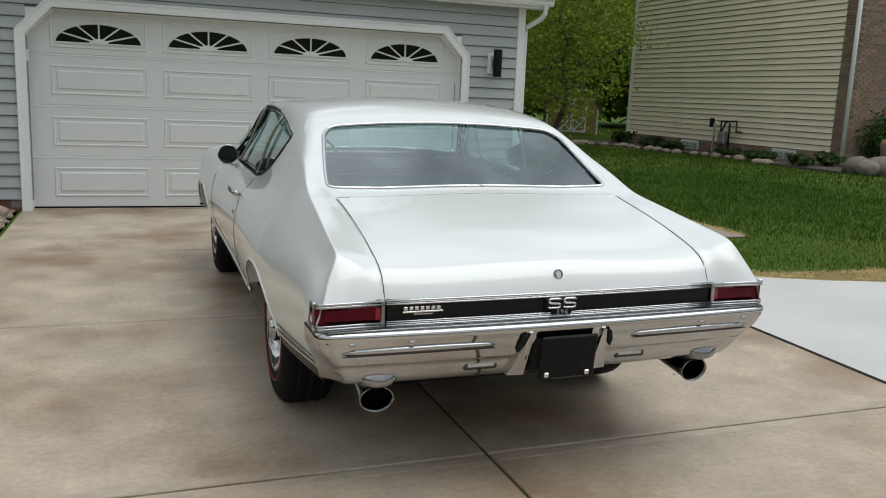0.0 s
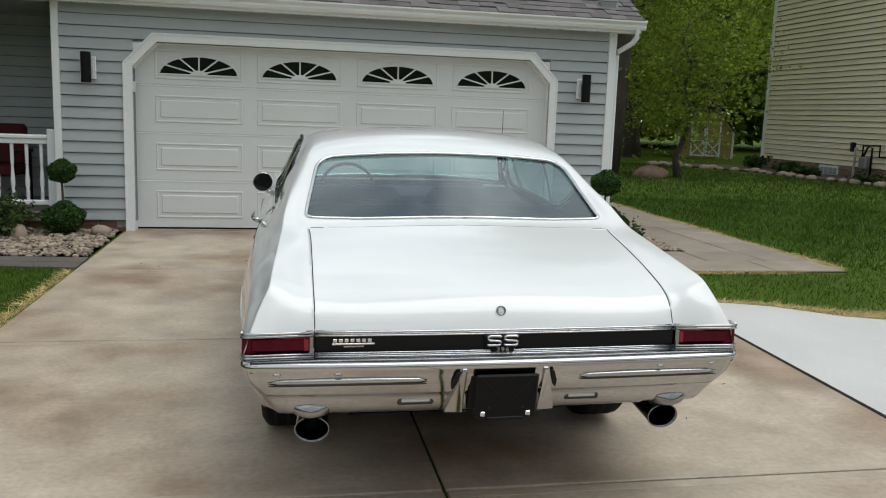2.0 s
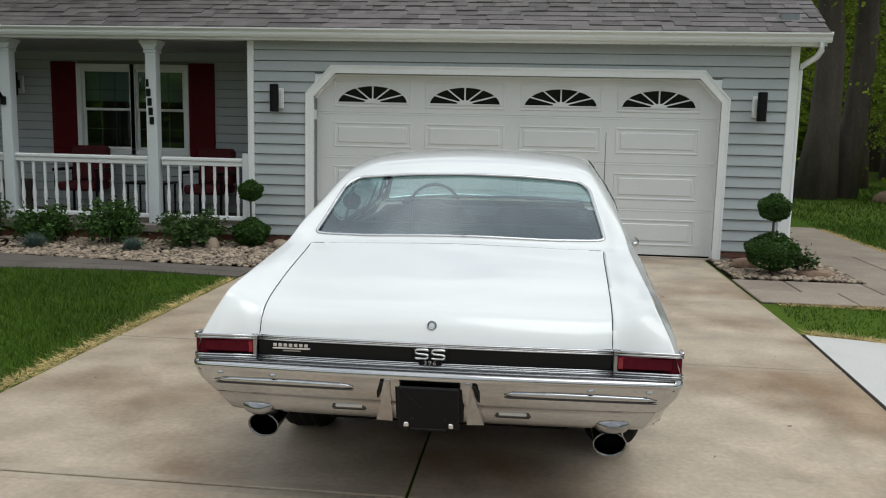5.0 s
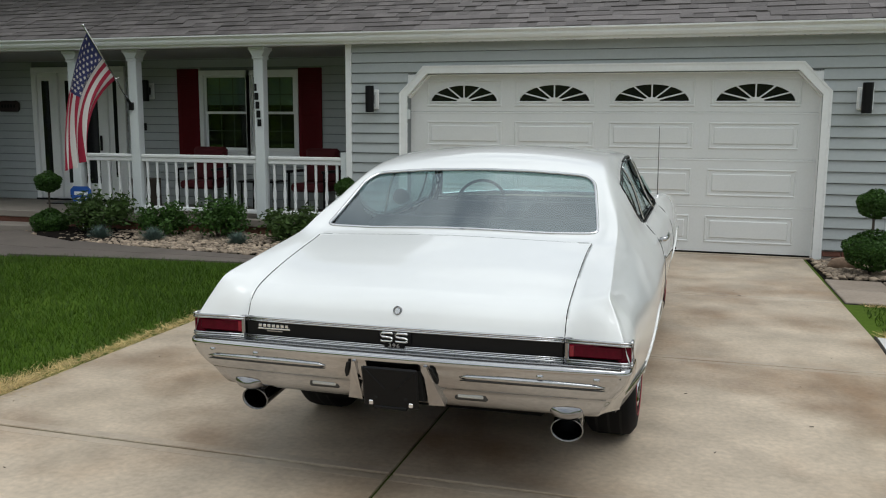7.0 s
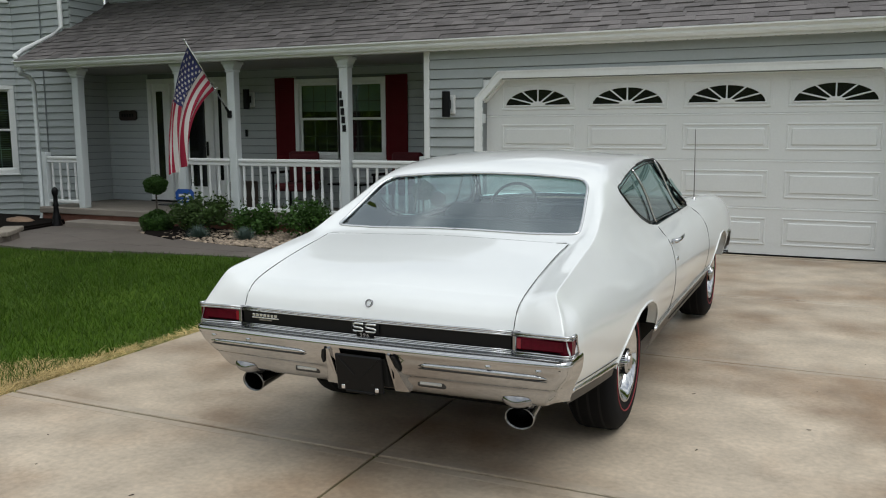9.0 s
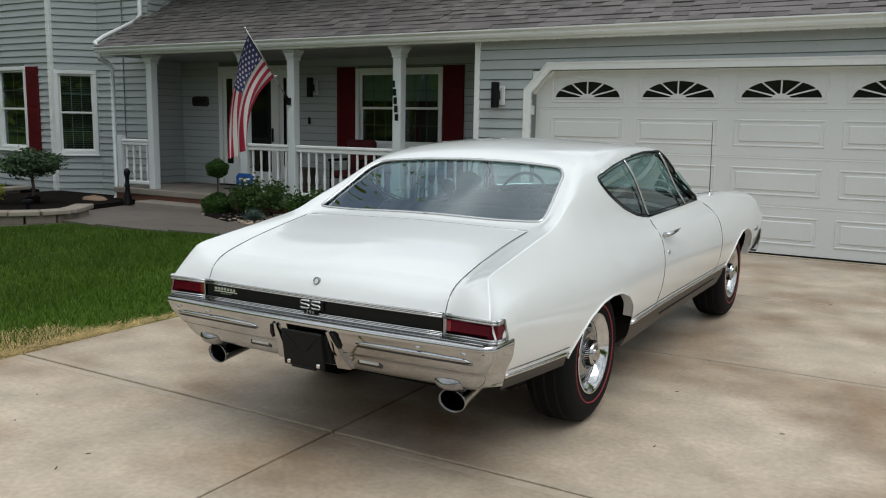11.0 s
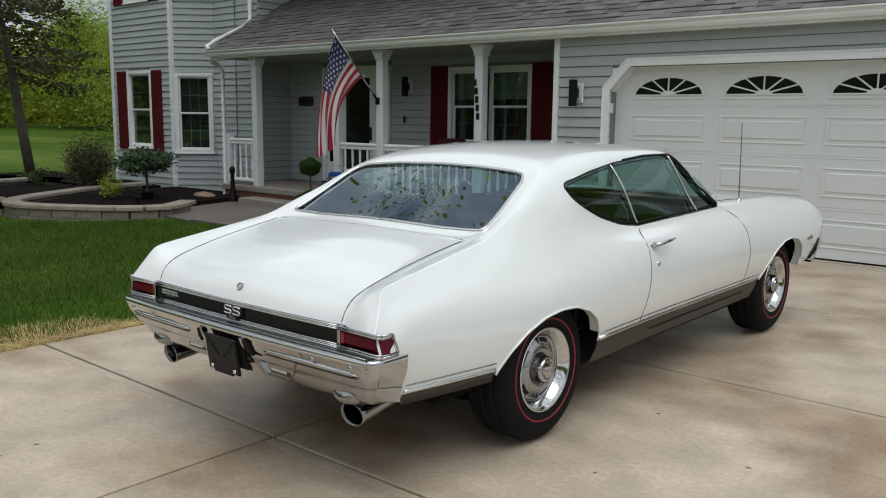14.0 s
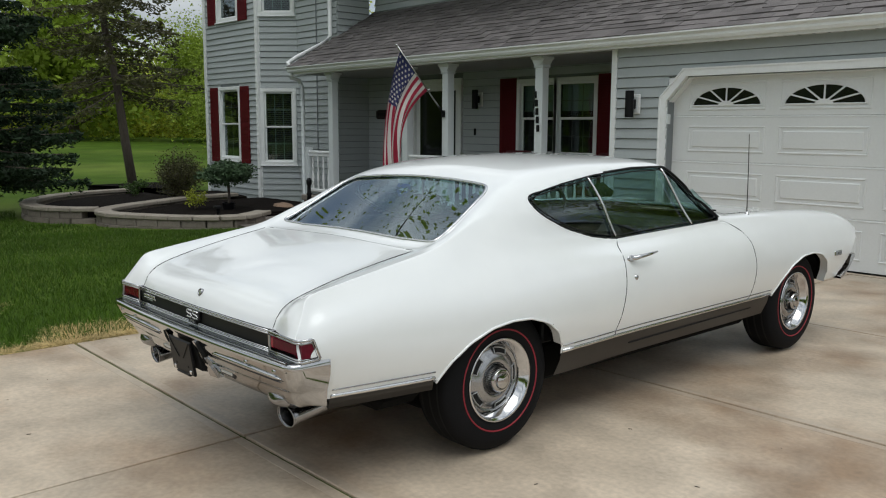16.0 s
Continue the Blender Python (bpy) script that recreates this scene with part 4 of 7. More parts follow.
cen = 0.25 * (GRID[:-1, :-1] + GRID[1:, :-1] + GRID[:-1, 1:] + GRID[1:, 1:])
cols = np.arange(NC - 1)[None, :].repeat(NR - 1, 0)
top, side = cols < S0 + 6, cols >= S0 + 4
c_side, c_top = cen[:, :, [1, 2]], cen[:, :, [0, 1]]
low = cols >= sum(SEG_N[:3])
is_arch = low & (inside(ARCH_R, c_side) | inside(ARCH_F, c_side))
is_swin = side & (cols < sum(SEG_N[:5])) & inside(SIDE_WIN, c_side)
is_rwin = top & inside(REAR_WIN + [(-.02, 1.285), (-.02, .812)], c_top)
is_fwin = top & inside(FRONT_WIN + [(-.02, 3.30), (-.02, 2.69)], c_top)
is_lid = top & inside(LID + [(-.02, .725), (-.02, -.08)], c_top)
is_hood = top & inside(HOOD + [(-.02, 4.80), (-.02, 3.40)], c_top)
is_door = low & inside(DOOR, c_side) & ~is_swin


def skin(mask, name, mat, parent, label="", sides=(1, -1), lift=0.0):
    """The faces of the body grid that a mask picks, on one or both sides, as one smooth mesh."""
    vs, fs = [], []
    ii, jj = np.nonzero(mask)
    nrm = None
    if lift:
        du = np.gradient(SMOOTH, axis=0)
        dv = np.gradient(SMOOTH, axis=1)
        nrm = np.cross(dv, du)
        nrm /= np.linalg.norm(nrm, axis=2, keepdims=True) + 1e-9
    for s in sides:
        ids = {}
        for i, j in zip(ii, jj):
            q = []
            for a, b in ((i, j), (i + 1, j), (i + 1, j + 1), (i, j + 1)):
                key = (a, b)
                if b == 0 and len(sides) == 2:
                    key = (a, b, 0)
                if key not in ids:
                    if len(key) == 3 and key in skin.mid:
                        ids[key] = skin.mid[key]
                    else:
                        p = SMOOTH[a, b] + nrm[a, b] * lift if lift else GRID[a, b]
                        ids[key] = len(vs)
                        if len(key) == 3:
                            skin.mid[key] = len(vs)
                        vs.append((p[0] * s, p[1], p[2]))
                q.append(ids[key])
            fs.append(q if s < 0 else q[::-1])
    skin.mid = {}
    g = Geo()
    g.add(vs, fs)
    ob = part(name, g, mat, parent, label, smooth=True, fix=False)
    return ob


skin.mid = {}
ends = low & (((c_side[:, :, 0] < .085) & (c_side[:, :, 1] < .622)) | ((c_side[:, :, 0] < .05) & (c_side[:, :, 1] < .640)) | (c_side[:, :, 0] > 4.79 - np.clip(.80 - c_side[:, :, 1], 0, 1) * .9))
solid = ~(ends | is_arch | is_swin | is_rwin | is_fwin | is_lid | is_hood | is_door)
skin(solid, "body", CAR_WHITE, CAR)
cabin_rows = (cen[:, :, 1] > .80) & (cen[:, :, 1] < 3.25) & (cols < sum(SEG_N[:5]) - 4)
skin(is_lid, "trunk_lid", CAR_WHITE, CAR)
skin(is_hood, "hood", CAR_WHITE, CAR)
skin(is_door, "door", CAR_WHITE, CAR, sides=(1,))
skin(is_door, "door", CAR_WHITE, CAR, sides=(-1,))


def grow(mask, n=1):
    m = mask.copy()
    for _ in range(n):
        k = m.copy()
        k[1:] |= m[:-1]
        k[:-1] |= m[1:]
        k[:, 1:] |= m[:, :-1]
        k[:, :-1] |= m[:, 1:]
        m = k
    return m


skin(cabin_rows & ~grow(is_rwin, 2) & ~grow(is_fwin, 2) & ~grow(is_swin, 2) & ~is_hood & ~is_lid, "cabin_liner", VINYL_BLACK, CAR, "black cabin lining", lift=-0.022)


def pane(mask, name, mat, label, sides=(1, -1), side=False):
    """A pane of glass: an even surface laid through the part of the skin that the mask picks, a little below it."""
    pick = np.zeros(SMOOTH.shape[:2], bool)
    ii, jj = np.nonzero(mask)
    for a in (0, 1):
        for b in (0, 1):
            pick[ii + a, jj + b] = True
    x, y, z = SMOOTH[pick].T
    if side:
        u, v, w = y - 2.2, z - 1.1, x
        terms = lambda u, v: np.stack([u * 0 + 1, u, v, u * u, u * v, v * v, u ** 3, u * u * v, u * v * v], -1)
    else:
        u, v, w = x, y - y.mean(), z
        terms = lambda u, v: np.stack([u * 0 + 1, v, u * u, u * u * v, u ** 4], -1)
    fit = np.linalg.lstsq(terms(u, v), w, rcond=None)[0]
    keep = SMOOTH.copy()
    if side:
        SMOOTH[:, :, 0] = terms(keep[:, :, 1] - 2.2, keep[:, :, 2] - 1.1) @ fit
    else:
        SMOOTH[:, :, 2] = terms(keep[:, :, 0], keep[:, :, 1] - y.mean()) @ fit
    ob = skin(grow(mask), name, mat, CAR, label, sides=sides, lift=-0.017 if side else -0.010)
    SMOOTH[:] = keep
    ob.visible_shadow = False
    return ob


pane(is_rwin, "rear_window", CAR_GLASS, "tinted curved glass")
pane(is_fwin, "windshield", CAR_GLASS, "tinted curved glass")
for s in (1, -1):
    pane(is_swin, "side_window", SIDE_GLASS, "tinted side glass", (s,), True)


def on_skin(pts, plane):
    """Points of the body under outline points: the x, y, z of the nearest spot of the grid."""
    sub = GRID[:, S0 - 2:] if plane == "side" else GRID[:, :S0 + 8]
    flat = sub.reshape(-1, 3)
    uv = flat[:, [1, 2]] if plane == "side" else flat[:, [0, 1]]
    out = []
    for p in pts:
        e = ((uv - p) ** 2).sum(1)
        k = np.argsort(e)[:4]
        w = 1 / (e[k] + 1e-7)
        q = (flat[k] * w[:, None]).sum(0) / w.sum()
        out.append((q[0], p[0], p[1]) if plane == "side" else (p[0], p[1], q[2]))
    return out


def smooth_pts(pts, n=2, closed=False):
    P = np.array(pts, float)
    for _ in range(n):
        Q = P.copy()
        if closed:
            Q = 0.5 * P + 0.25 * (np.roll(P, 1, 0) + np.roll(P, -1, 0))
        else:
            Q[1:-1] = 0.5 * P[1:-1] + 0.25 * (P[:-2] + P[2:])
        P = Q
    return P


def bead(name, outline, plane, r, mat, label="", closed=True, both=True, parent=None, sides=(1, -1)):
    """A bead of trim or a shut line that follows an outline on the body."""
    P = smooth_pts(on_skin(dense(outline, 0.02, closed), plane), 2, closed)
    made = []
    for s in sides:
        pts = [(s * p[0], p[1], p[2]) for p in P]
        if closed:
            pts = pts + pts[:2]
        made.append(part(name, Geo().tube(pts, r, 6, not closed), mat, parent or CAR, label, smooth=True))
    return made


for half, nm, r, mt in ((REAR_WIN, "rear_window_trim", .0085, BRIGHT_TRIM), (FRONT_WIN, "windshield_trim", .010, CHROME)):
    P = smooth_pts(on_skin(dense(half, 0.02, False), "top"), 3)
    loop = [tuple(p) for p in P if p[0] > 0.003] + [(-p[0], p[1], p[2]) for p in P[::-1] if p[0] > 0.003]
    part(nm, Geo().tube(loop + loop[:2], r, 8, False), mt, CAR, "bright metal window moulding", smooth=True)
# panel gaps drawn as black beads, their shade in the colour
P = smooth_pts(on_skin(dense(LID, 0.02, False), "top"), 1)
for k in (1, -1):
    part("trunk_shut_line", Geo().tube([(k * p[0], p[1], p[2]) for p in SMOOTH[::2, S0] if p[1] < .70], 0.0019, 6, False), GAP_BLACK, CAR, "dark gap beside the lid")
P = [p for p in P if p[0] > 0.003 and p[1] > .705]
part("trunk_front_line", Geo().tube([tuple(p) for p in P] + [(-p[0], p[1], p[2]) for p in P[::-1]], 0.0008, 6, False), NEAR_BLACK_STEEL, CAR, "fine gap in front of the lid")
P = smooth_pts(on_skin(dense(HOOD, 0.02, False), "top"), 1)
P = [p for p in P if p[0] > 0.003]
part("hood_shut_line", Geo().tube([tuple(p) for p in P] + [(-p[0], p[1], p[2]) for p in P[::-1]], 0.0022, 6, False), GAP_BLACK, CAR, "dark gap round the hood")
for s in (1, -1):
    bead("door_shut_line", DOOR, "side", 0.0024, GAP_BLACK, "dark gap round the door", sides=(s,))
    bead("window_trim", SIDE_WIN, "side", 0.0042, CAR_BLACK, "black side window moulding", sides=(s,))
    bead("pillar_seal", [(3.00, .985), (2.90, 1.09), (2.625, 1.300), (2.30, 1.300), (2.05, 1.282)], "side", 0.0075, CAR_BLACK, "black weatherstrip along roof rail and pillar", closed=False, sides=(s,))
    bead("window_seal", [(y, z) for y, z in rounded([(1.405, 1.176), (1.412, 1.148), (1.46, 1.104), (1.61, 1.031), (1.80, .974), (1.98, .951), (2.40, .965), (2.985, .983), (2.885, 1.075), (2.61, 1.283), (2.30, 1.281), (1.95, 1.257), (1.68, 1.225), (1.50, 1.195), (1.43, 1.184)], 0.05)], "side", 0.0035, CAR_BLACK, "black rubber window seal", sides=(s,))
    bead("window_divider", [(1.99, .95), (1.90, 1.262)], "side", 0.008, BRIGHT_TRIM, "bright divider bar", closed=False, sides=(s,))
    bead("vent_divider", [(2.70, .965), (2.585, 1.29)], "side", 0.008, BRIGHT_TRIM, "bright vent window bar", closed=False, sides=(s,))
    for arch, nm in ((ARCH_R, "rear"), (ARCH_F, "front")):
        P = smooth_pts(on_skin(dense([p for p in arch if p[1] > .40], 0.02, False), "side"), 1)
        # inward lip and bright edge of the wheel opening
        g = Geo()
        n = len(P)
        vs = [(s * (p[0] + .002), p[1], p[2]) for p in P] + [(s * (p[0] - 0.05), p[1], p[2] + 0.004) for p in P]
        g.add(vs, [(i, i + 1, n + i + 1, n + i) for i in range(n - 1)])
        part("wheel_arch_lip", g, CAR_WHITE, CAR, smooth=True)
        part("wheel_arch_moulding", Geo().tube([(s * (p[0] + .001), p[1], p[2] - .001) for p in P], 0.006, 6), CAR_WHITE, CAR, smooth=True)
    # bright strip along the bottom of the body and the black rocker below
    for y0, y1 in ((.125, .62), (1.44, 3.50)):
        ys = np.linspace(y0, y1, 24)
        bx, bz = np.interp(ys, row_y, rail_x[8]), np.interp(ys, row_y, rail_z[8])
        gx = bx + .040 / (np.interp(ys, row_y, rail_z[7]) - bz) * (np.interp(ys, row_y, rail_x[7]) - bx)
        part("lower_body_strip", Geo().tube([(s * (x + .004), y, z + .012) for x, y, z in zip(bx, ys, bz)], 0.011, 6), BRIGHT_TRIM, CAR, "bright lower body moulding", smooth=True)
        part("strip_groove", Geo().tube([(s * (x + .0035), y, z + .040) for x, y, z in zip(gx, ys, bz)], 0.0028, 5), DARK_CHROME, CAR, smooth=True)
        g = Geo()
        n = len(ys)
        drop = .125 if y0 > 1 else .030
        vs = [(s * x, y, z + .004) for x, y, z in zip(bx, ys, bz)] + [(s * (x - .012), y, z - .045) for x, y, z in zip(bx, ys, bz)] + [(s * (x - .05), y, z - drop) for x, y, z in zip(bx, ys, bz)]
        g.add(vs, [(k * n + i, k * n + i + 1, (k + 1) * n + i + 1, (k + 1) * n + i) for k in range(2) for i in range(n - 1)])
        part("rocker_panel", g, ROCKER, CAR, "black-painted rocker", smooth=True)
    part("rocker_crease", Geo().tube([(s * .885, 2.02, .372), (s * .89, 3.3, .388)], 0.004, 6), GAP_BLACK, CAR)

# tail panel: lamps, black band and bright mouldings, all bowed a little in plan
def tail_y(x):
    return -.036 - .012 * max(0.0, 1 - (x / .645) ** 2)


def tail_strip(x0, x1, z0, z1, depth, out=0.0, n=12):
    """A strip across the tail that follows its bow."""
    xs = np.linspace(x0, x1, n)
    return Geo().prism([(x, tail_y(x) - out) for x in xs] + [(x, tail_y(x) - out + depth) for x in xs[::-1]], z0, z1)


part("tail_panel", tail_strip(-.855, .855, .60, .724, .12, -.022), CAR_BLACK, CAR, "black tail panel")
part("black_band", tail_strip(-.640, .640, .656, .706, .05, -.006), CAR_BLACK, CAR, "satin black band between the lamps")
for z, h in ((.711, .0034), (.7175, .0026), (.7235, .0034), (.651, .003), (.6445, .003), (.638, .0034)):
    part("tail_moulding", Geo().tube([(x, tail_y(x), z) for x in np.linspace(-.645, .645, 13)], h, 8), BRIGHT_TRIM, CAR, "bright tail panel moulding", smooth=True)
for s in (1, -1):
    lamp = thing("tail_lamp")
    lamp.parent = CAR
    xi, xo = .652, .862
    X = lambda a, b: (min(s * a, s * b), max(s * a, s * b))
    x0, x1 = X(xi + .012, xo - .006)
    part("lens", Geo().box((x0, -.034, .656), (x1, .10, .705), c=.006), LENS_RED, lamp, "dark red lens")
    x0, x1 = X(xi + .012, xi + .030)
    part("reflector", Geo().box((x0, -.0355, .659), (x1, -.030, .702), c=.002), LENS_BRIGHT, lamp, "brighter red reflector")
    for z in (.7125, .7215, .648, .639):
        part("bezel", Geo().tube([(s * xi, -.037, z), (s * .76, -.041, z), (s * .845, -.045, z), (s * .868, -.044, z), (s * .885, -.030, z)], .0052, 8), CHROME, lamp, "chrome bezel bar", smooth=True)
    x0, x1 = X(xi - .004, xi + .012)
    part("inner_frame", Geo().box((x0, -.040, .636), (x1, .0, .7255), c=.003), DARK_CHROME, lamp)
    part("side_lens", Geo().prism([(-.030, .650), (.042, .650), (.024, .706), (-.030, .706)], min(s * .84, s * .884), max(s * .84, s * .884), "x"), LENS_RED, lamp, "dark red side lens")
    ring = [(-.034, .7215), (.014, .7215), (.022, .718), (.051, .644), (.048, .638), (-.034, .638)]
    part("side_frame", Geo().tube([(s * .885, y, z) for y, z in ring], .0062, 8), CHROME, lamp, "chrome side frame", smooth=True)
    part("side_frame_inner", Geo().tube([(s * .886, y, z) for y, z in ((-.034, .710), (.016, .710), (.040, .648), (-.034, .648))], .0036, 8), DARK_CHROME, lamp, smooth=True)
part("gap_panel", tail_strip(-.855, .855, .600, .6375, .09, .046), FILLER, CAR, "dark glossy filler shelf above the bumper")
part("gap_moulding", Geo().tube([(x, tail_y(x) - .046, .6375) for x in np.linspace(-.85, .85, 15)], .0030, 8), DARK_CHROME, CAR, "dull bright strip above the bumper", smooth=True)


# rear bumper: a pressed chrome blade swept across and round the corners
def bumper_line(y_mid, y_end, x_end, wrap, n=60):
    """Plan line of a bumper from one end round to the other: (x, y, how far round the end)."""
    half = []
    for k in range(n + 1):
        u = k / n
        half.append((u * x_end, y_mid + (y_end - y_mid) * u ** 2.2, 0.0))
    r = .060
    x0, y0, _ = half[-1]
    for k in range(1, 9):
        a = k / 8 * math.pi / 2 * .93
        half.append((x0 + r * math.sin(a), y0 + r * (1 - math.cos(a)), .4 * k / 8))
    xe, ye, _ = half[-1]
    for k in range(1, 7):
        half.append((xe + .006 * k / 6, ye + wrap * k / 6, .4 + .6 * k / 6))
    return [(-x, y, e) for x, y, e in half[:0:-1]] + half


def sweep_profile(line, prof, g):
    """Sweeps (out, z) pairs along a plan line; out points away from the car's middle."""
    n, m = len(line), len(prof)
    vs = []
    for i, (x, y, e) in enumerate(line):
        xa, ya, _ = line[max(i - 1, 0)]
        xb, yb, _ = line[min(i + 1, n - 1)]
        t = Vector((xb - xa, yb - ya)).normalized()
        nx, ny = t.y, -t.x
        for o, z in prof:
            tuck = max(o, -.055)              # the deep lower edge runs on forwards round the corner
            fade = 1 if e <= .4 else 1 - (e - .4) / .6 * .8
            nip = .062 * min(1, max(0, (abs(x) - .74) / .085)) * min(1, max(0, (.57 - z) / .14)) * (1 - .3 * max(0.0, e - .4) / .6)
            vs.append((x + nx * tuck * (1 - .75 * e) - math.copysign(nip, x), y + ny * tuck + (tuck - o) * fade + min(1, e / .4) * fade * max(0, .62 - z) * .10, z + .008 * min(1, e / .4) * min(1, max(0, (.50 - z) / .08))))
    g.add(vs, [(i * m + j, (i + 1) * m + j, (i + 1) * m + j + 1, i * m + j + 1) for i in range(n - 1) for j in range(m - 1)])
    return g


BL = bumper_line(-.118, -.090, .830, .128)
PROF = [(-.10, .630), (-.05, .634), (-.014, .634), (-.004, .630), (.0, .623), (.001, .614), (-.003, .604), (-.008, .597), (-.014, .580), (-.022, .560), (-.033, .538), (-.047, .515), (-.050, .510), (-.058, .505), (-.066, .488), (-.078, .465), (-.090, .446), (-.102, .432), (-.112, .424), (-.128, .420)]
g = sweep_profile(BL, PROF, Geo())
BUMP = part("rear_bumper", g, CHROME, CAR, "chrome rear bumper with pressed ribs", smooth=True, sharp=50)


def face_y(x, z):
    """The outer face of the bumper at a height."""
    return -.118 + .028 * (abs(x) / .822) ** 2.2 + np.interp(.62 - z, [0, .023, .040, .06, .082, .105, .115, .132, .155, .174, .2], [0, .008, .014, .022, .033, .047, .058, .066, .078, .09, .112])


for s in (1, -1):
    # pressed ribs, backup lamps, bolts and the notches over the pipes
    rib = [(s * x, face_y(x, z) - .001, z) for x, z in ((.27, .566), (.30, .569), (.45, .570), (.60, .569), (.76, .566), (.80, .562))]
    part("bumper_rib", Geo().tube(rib, [.002, .009, .011, .011, .009, .002], 8), CHROME, BUMP, smooth=True)
    # shade below the rib, laid on as a dark tube
    part("bumper_rib_groove", Geo().tube([(x, y + .002, z - .013) for x, y, z in rib], [.001, .005, .006, .006, .005, .001], 6), NEAR_BLACK_STEEL, BUMP, smooth=True)
    part("bumper_crease", Geo().tube([(s * x, face_y(x, .507) - .001, .507) for x in (.235, .40, .60, .80)], [.001, .0025, .0025, .001], 6), DARK_CHROME, BUMP, smooth=True)
    part("bumper_slot", Geo().box((min(s * .235, s * .365), face_y(.3, .475) - .004, .460), (max(s * .235, s * .365), 0, .494), c=.007), NEAR_BLACK_STEEL, BUMP, "recessed lamp slot")
    part("bumper_slot_lens", Geo().box((min(s * .247, s * .353), face_y(.3, .475) - .007, .468), (max(s * .247, s * .353), 0, .487), c=.006), LENS_CLEAR, BUMP, "clear backup lamp")
    for bx in (.57, .77):
        part("bumper_bolt", Geo().lathe([(0, .004), (.008, .0035), (.012, .001), (.013, -.002)], pose(s * bx, face_y(bx, .595) - .001, .597, 62, 0, 0), 14), CHROME, BUMP, smooth=True)
    # notch in darker metal, with its shade as a near-black piece
    part("pipe_notch", Geo().lathe([(.068, -.045), (.066, -.012), (.055, .002), (.030, .006), (0, .007)], pose(s * .655, face_y(.65, .46) + .002, .456, 65, 0, 0) @ Matrix.Diagonal((.95, .56, 1, 1)), 24), DARK_CHROME, BUMP, "recess over the exhaust pipe", smooth=True)
    part("pipe_notch_shadow", Geo().lathe([(.052, -.05), (.052, .014), (0, .016)], pose(s * .655, face_y(.65, .43) + .008, .428, 65, 0, 0) @ Matrix.Diagonal((1, .36, 1, 1)), 24), NEAR_BLACK_STEEL, BUMP, smooth=True)
    part("end_filler", Geo().box((min(s * .66, s * .80), .06, .46), (max(s * .66, s * .80), .16, .62)), UNDERBODY, CAR)
    # exhaust pipe
    pipe = thing("exhaust_tip")
    pipe.parent = CAR
    a = pose(s * .650, .088, .364, 97, 0, s * 3)
    part("tip", Geo().lathe([(.050, -.40), (.054, -.12), (.058, .03), (.060, .055), (.058, .058), (.055, .05), (.050, -.02), (.046, -.30), (0, -.32)], a @ Matrix.Diagonal((1.0, .80, 1, 1)), 32), DARK_CHROME, pipe, "dull chrome exhaust tip", smooth=True)
    part("rim", Geo().lathe([(.0595, .052), (.062, .056), (.0595, .061), (.056, .057)], a @ Matrix.Diagonal((1.0, .80, 1, 1)), 32, True), DARK_CHROME, pipe, smooth=True)
# plate bracket in the middle of the bumper
def wedge(s, pts, depth):
    n = len(pts)
    vs = [(s * x, y, z) for x, y, z in pts] + [(s * x, y + depth, z) for x, y, z in pts]
    return Geo().add(vs, [tuple(range(n)), tuple(range(2 * n - 1, n - 1, -1))] + [(i, (i + 1) % n, n + (i + 1) % n, n + i) for i in range(n)])


for s in (1, -1):
    part("plate_guard", wedge(s, [(.136, -.124, .600), (.150, -.122, .600), (.160, -.105, .560), (.176, -.078, .505), (.198, -.038, .428), (.136, -.045, .428)], .06), CHROME, BUMP, "chrome fin beside the plate")
    # black wedges and a black block paint the shaded recesses round the plate
    part("guard_recess", wedge(s, [(.158, -.1235, .596), (.170, -.1230, .594), (.184, -.108, .556), (.184, -.094, .528), (.176, -.098, .535), (.168, -.108, .556)], .05), GAP_BLACK, BUMP)
part("plate_recess", Geo().prism([(-.108, .600), (-.072, .45), (.0, .43), (.0, .600)], -.118, .122, "x"), GAP_BLACK, BUMP)
plate = thing("plate_holder")
plate.parent = CAR
part("backing", Geo().box((-.106, -.007, .0), (.114, .007, .162), pose(0, -.100, .426, 8), c=.005), BLACK_METAL, plate, "empty black plate bracket")
part("lower_bar", Geo().box((-.062, -.112, .420), (.070, -.098, .431), c=.003), BLACK_METAL, plate)
for s in (1, -1):
    part("bracket_bolt", Geo().box((s * .080 - .005, -.114, .433), (s * .080 + .013, -.100, .451), c=.003), BRIGHT_TRIM, plate, "bright plate bolt")
    part("bracket_ridge", Geo().tube([(s * .02 + .005, -.118, .50), (s * .10 + .005, -.129, .58)], .003, 6), BLACK_METAL, plate)
    part("bracket_hole", Geo().lathe([(0, .002), (.006, .001), (.007, 0)], pose(s * .06 + .005, -.1125, .465, 90), 12), GAP_BLACK, plate)

# badges as plain bright shapes
badge = thing("badge")
badge.parent, badge.location = CAR, (0, -.037, -.005)
part("emblem_base", Geo().box((-.066, -.016, .667), (.066, -.006, .711), c=.004), BLACK_METAL, badge, "dark emblem base")
for k in (-1, 1):
    cx = k * .030
    S = [(cx + .025, .7045), (cx + .018, .708), (cx - .016, .708), (cx - .024, .704), (cx - .024, .697), (cx - .016, .6925), (cx + .016, .6905), (cx + .024, .686), (cx + .024, .679), (cx + .016, .675), (cx - .018, .675), (cx - .025, .6785)]
    part("emblem_shape", Geo().tube([(x, -.018, z) for x, z in S], .0046, 6), BADGE_SILVER, badge, "bright emblem shape", smooth=True)
